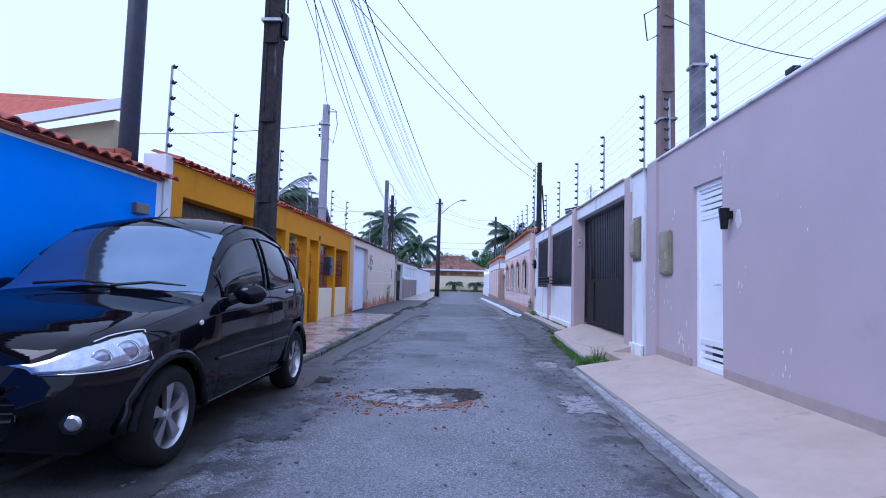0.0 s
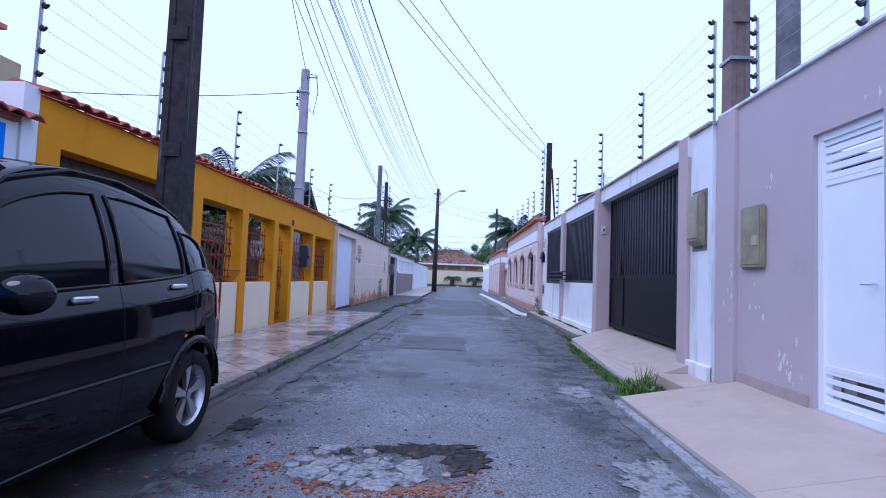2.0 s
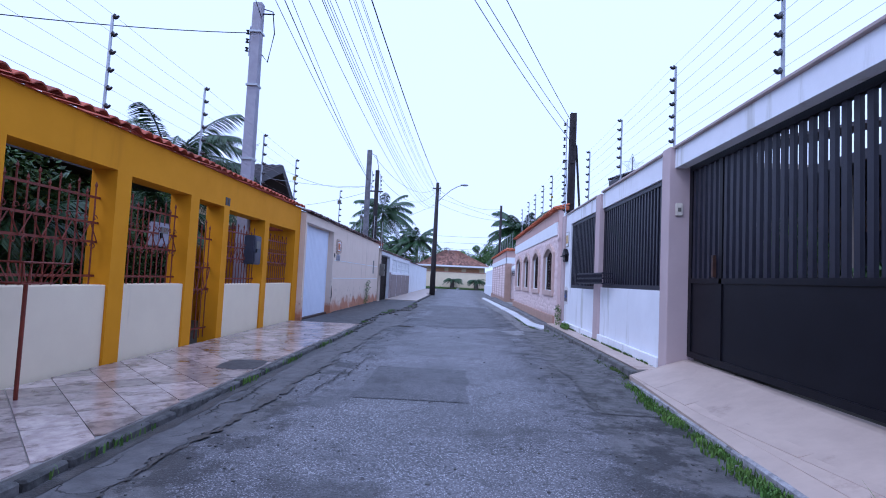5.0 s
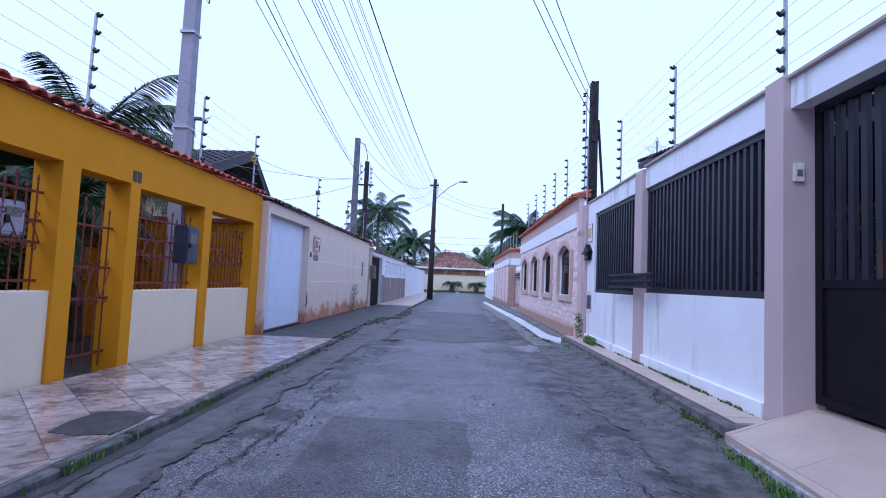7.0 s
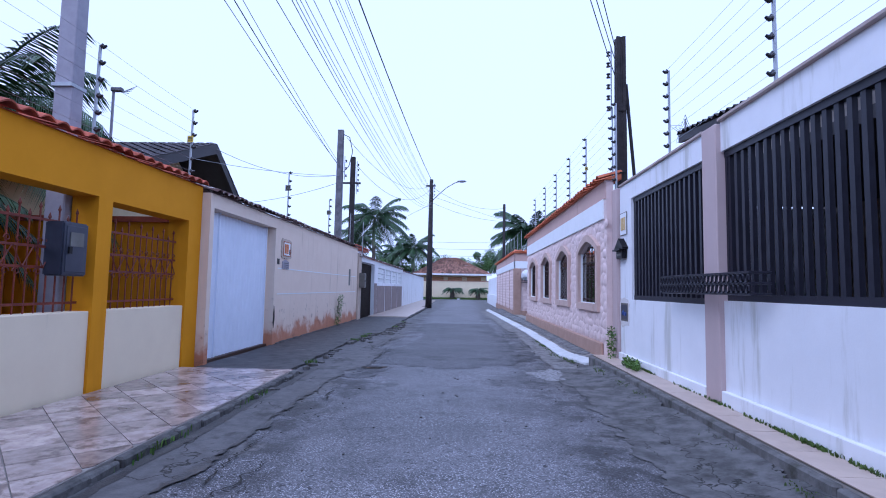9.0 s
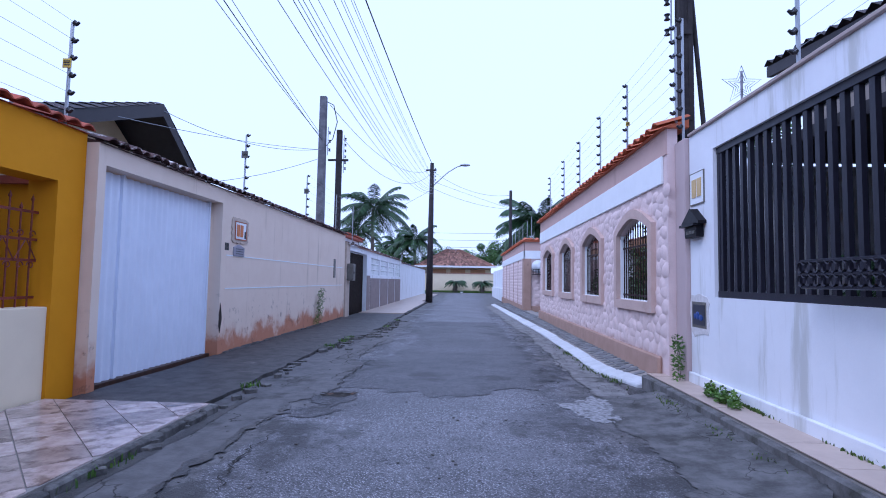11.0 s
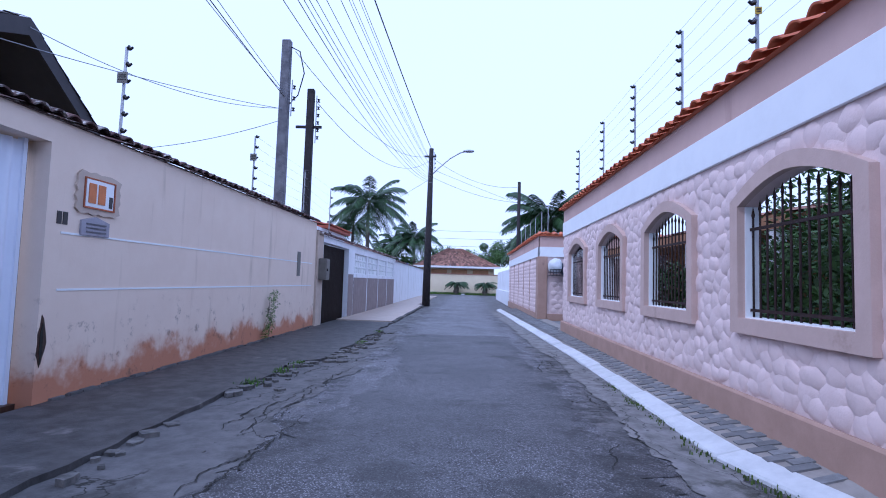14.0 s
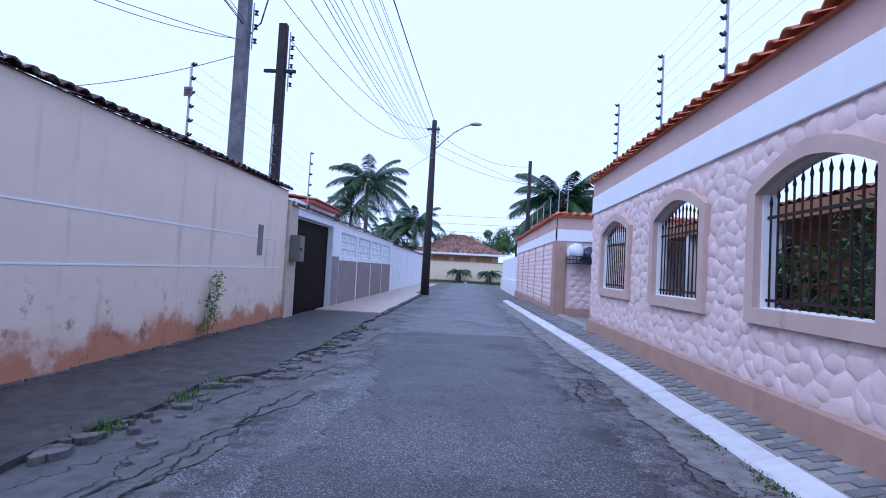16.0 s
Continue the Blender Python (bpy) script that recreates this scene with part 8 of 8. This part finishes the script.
# star frame and aerial on the dark roof
t = thing("star_ornament", "pale wire star ornament on a mast above the porch", "ornament", at=(5.78, 23.55, 0))
bm = bm_new()
tube(bm, [(0.02, 0.02, 2.4), (0.02, 0.02, 5.72)], 0.025, 6)
part("mast", bm, "pole_light", t)
for k in (1.0, 0.68, 0.4):
    bm = bm_new()
    tube(bm, [((0.42 if i % 2 == 0 else 0.17) * k * math.sin(math.tau * i / 10), -0.02, 5.4 + (0.42 if i % 2 == 0 else 0.17) * k * math.cos(math.tau * i / 10)) for i in range(11)], 0.009, 4)
    part("star", bm, "wire", t)

# rubbish baskets
t = thing("rubbish_basket", "rust-red iron rubbish basket on a post at the pavement", "rubbish basket", at=(-3.5, 9.7, 0.05))
bm = bm_new()
tube(bm, [(0, 0, -0.02), (0, 0, 0.95)], 0.016, 8)
part("post", bm, "iron", t)
for z, w, l in ((0.95, 0.1, 0.16), (1.12, 0.18, 0.25)):
    bm = bm_new()
    tube(bm, [(-w, -l, z), (w, -l, z), (w, l, z), (-w, l, z), (-w, -l, z)], 0.008, 5)
    part("rim", bm, "iron", t)
for i in range(7):
    f = -1 + 2 * i / 6
    bm = bm_new()
    tube(bm, [(0.18, 0.25 * f, 1.12), (0.1, 0.16 * f, 0.95), (-0.1, 0.16 * f, 0.95), (-0.18, 0.25 * f, 1.12)], 0.006, 4)
    part("wire", bm, "iron", t)
t = thing("rubbish_basket", "black wire rubbish basket on the peach wall", "rubbish basket")
for z in (1.55, 1.65, 1.75):
    bm = bm_new()
    tube(bm, [(2.75, 33.5, z), (2.75, 33.05, z), (3.5, 33.05, z), (3.5, 33.5, z)], 0.012, 5)
    part("rim", bm, "bar_black", t)
for i in range(9):
    bm = bm_new()
    x = 2.75 + 0.75 * i / 8
    tube(bm, [(x, 33.5, 1.55), (x, 33.05, 1.55), (x, 33.05, 1.75)], 0.009, 4)
    part("wire", bm, "bar_black", t)
for nm, x, z, r, m, lb in (("rubbish_bag", 2.95, 1.86, 0.24, "bag_white", "white plastic rubbish bag in the wire basket"), ("rubbish_bag", 3.33, 1.78, 0.24, "bag_dark", "dark blue plastic rubbish bag in the wire basket")):
    bm = bm_new()
    bmesh.ops.create_icosphere(bm, subdivisions=3, radius=r)
    for v in bm.verts:
        v.co = v.co * (1 + 0.18 * noise.noise(v.co * 7)) + Vector((0, 0, 0.06 * max(0, v.co.z)))
        v.co += Vector((x, 33.26, z))
    solid(nm, bm, m, lb, "rubbish bag", smooth=True)

# inspection cover in the tiled pavement
bm = bm_new()
blob_pts = [(-2.72, 11.48), (-2.5, 11.44), (-2.3, 11.5), (-2.29, 11.8), (-2.33, 12.06), (-2.55, 12.1), (-2.74, 12.04), (-2.77, 11.75)]
prism(bm, blob_pts, "z", 0.03, 0.068)
solid("drain_cover", bm, "dark_slab", "sunken dark concrete drain cover in the tiled pavement", "drain cover", "structure")
bm = bm_new()
box(bm, -0.42, -0.1, 68.0, 68.15, 0.0, 0.12)
solid("road_marker", bm, "white_clean", "low white marker block on the verge", "marker")
bm = bm_new()
tube(bm, [(-5.1, 60, 2.2), (-5.1, 60, 2.75)], 0.2, 14)
solid("water_drum", bm, "meter_blue", "blue plastic water drum above a wall", "drum")
bm = bm_new()
box(bm, -6.5, -4.2, 58.5, 61, -0.1, 2.2)
solid("outbuilding", bm, "white", "low white outbuilding behind the wall", "building")

# ================= moulded stones, floor tiles and pavers =================
def in_window(y, z, m=0.15):
    return any(a - m < y < b + m and ZS - m < z < arch(min(max(y, a), b), a, b) + m for a, b in WINS)


def stone_shape(rng, w, h, d):
    """A bulging stone in the y-z plane that swells towards -x."""
    k = 11
    bm = bm_new()
    ph = rng.uniform(0, 6)
    rings = [[], [], []]
    for i in range(k):
        a = math.tau * i / k
        e = 1 / max(0.72, (abs(math.cos(a)) ** 3 + abs(math.sin(a)) ** 3) ** (1 / 3))
        f = e * (1 + 0.1 * math.sin(2 * a + ph) + 0.07 * math.sin(3 * a + 2 * ph))
        for ring, r, up in zip(rings, (1.0, 0.78, 0.44), (-0.1, 0.5, 0.88)):
            ring.append(bm.verts.new((-d * up, w / 2 * f * r * math.cos(a), h / 2 * f * r * math.sin(a) + h * 0.05 * (1 - r))))
    top = bm.verts.new((-d, 0.02 * w, 0.06 * h))
    for i in range(k):
        j = (i + 1) % k
        for p, q in zip(rings, rings[1:]):
            bm.faces.new((p[i], p[j], q[j], q[i]))
        bm.faces.new((rings[2][i], rings[2][j], top))
    return bm


rng = random.Random(12)
shapes = [shared(stone_shape(rng, rng.uniform(0.2, 0.26), rng.uniform(0.16, 0.2), rng.uniform(0.018, 0.026)), "stone", "stone", True) for _ in range(12)]
spots = []
row, z = 0, 0.45
while z < 2.44:
    y = 19.1 + (0.13 if row % 2 else 0)
    while y < 29.35:
        if not in_window(y, z):
            spots.append((y + rng.uniform(-0.06, 0.06), z + rng.uniform(-0.045, 0.045)))
        y += 0.17
    row, z = row + 1, z + 0.118
spots.sort()
near_spots, far_spots = spots[:300], spots[300:]
for y, z in near_spots:
    piece("stone", rng.choice(shapes), pch, pose(2.5, y, z, rng.uniform(-50, 50), 0, 0))


def joined(name, me_list, places, material, parent, label):
    vs, fs = [], []
    for me, m in places:
        k = len(vs)
        vs += [tuple(m @ v.co) for v in me.vertices]
        fs += [tuple(k + i for i in p.vertices) for p in me.polygons]
    out = bpy.data.meshes.new(name)
    out.from_pydata(vs, [], fs)
    out.materials.append(M[material])
    out.shade_smooth()
    return tagged(part(name, out, material, parent, label), kind="stuff")


joined("stones", shapes, [(rng.choice(shapes), pose(2.5, y, z, rng.uniform(-50, 50), 0, 0)) for y, z in far_spots], "stone_join", pch, "moulded stones farther along")
pl = []
z = 0.4
row = 0
while z < 2.12:
    y = 34.1 + (0.13 if row % 2 else 0)
    while y < 45.3:
        pl.append((rng.choice(shapes), pose(2.45, y, z, rng.uniform(-50, 50), 0, 0)))
        y += 0.22
    x = 2.95 + (0.13 if row % 2 else 0)
    while x < 7:
        pl.append((rng.choice(shapes), pose(x, 33.5, z, 0, 0, 90)))
        x += 0.265
    row, z = row + 1, z + 0.145
joined("stones", shapes, pl, "stone_join", p2, "moulded stones")

# diagonal ceramic tiles of the yellow house
laid_tiles(pave_yellow, "floor_tile", -3.89, -2.28, 6.47, 17.58, lambda x, y: 0.055, 0.36, 45, 0.008, "tile", 0.012, 5, 0.006)

# small pavers before the peach wall
bm = bm_new()
box(bm, -0.094, 0.094, -0.044, 0.044, -0.02, 0.008)
paver = shared(bm, "paver", "paver")
bm = bm_new()
box(bm, -0.094, 0.094, -0.044, 0.044, -0.02, 0.008)
paver2 = shared(bm, "paver", "paver_join")
far_p, count = [], 0
y, row = 19.28, 0
while y < 40.3:
    x0 = kerb_p(y) + 0.09
    x = x0 + 0.1 + (0.1 if row % 2 else 0)
    while x < 2.42:
        m = pose(x, y, peach_z(x, y) + 0.001 + rng.uniform(-0.002, 0.003), rng.uniform(-0.6, 0.6), -math.degrees(math.atan2(0.07, 2.45 - kerb_p(y))) + rng.uniform(-0.6, 0.6), rng.uniform(-1.5, 1.5))
        if count < 300:
            piece("paver", paver, walk_p, m)
            count += 1
        else:
            far_p.append((paver2, m))
        x += 0.196
    y, row = y + 0.096, row + 1
joined("pavers", None, far_p, "paver_join", walk_p, "grey pavers farther along")
bm = bm_new()
box(bm, 2.2, 6.0, 29.45, 33.4, -0.05, 0.084)
drv = solid("driveway_peach", bm, "paver", "grey paved driveway between the peach walls", "pavement", "structure")
bm = bm_new()
box(bm, 2.3, 5.0, 30.6, 31.2, 0.06, 0.089)
part("painted_strip", bm, "kerb_white", drv, "white painted strip")
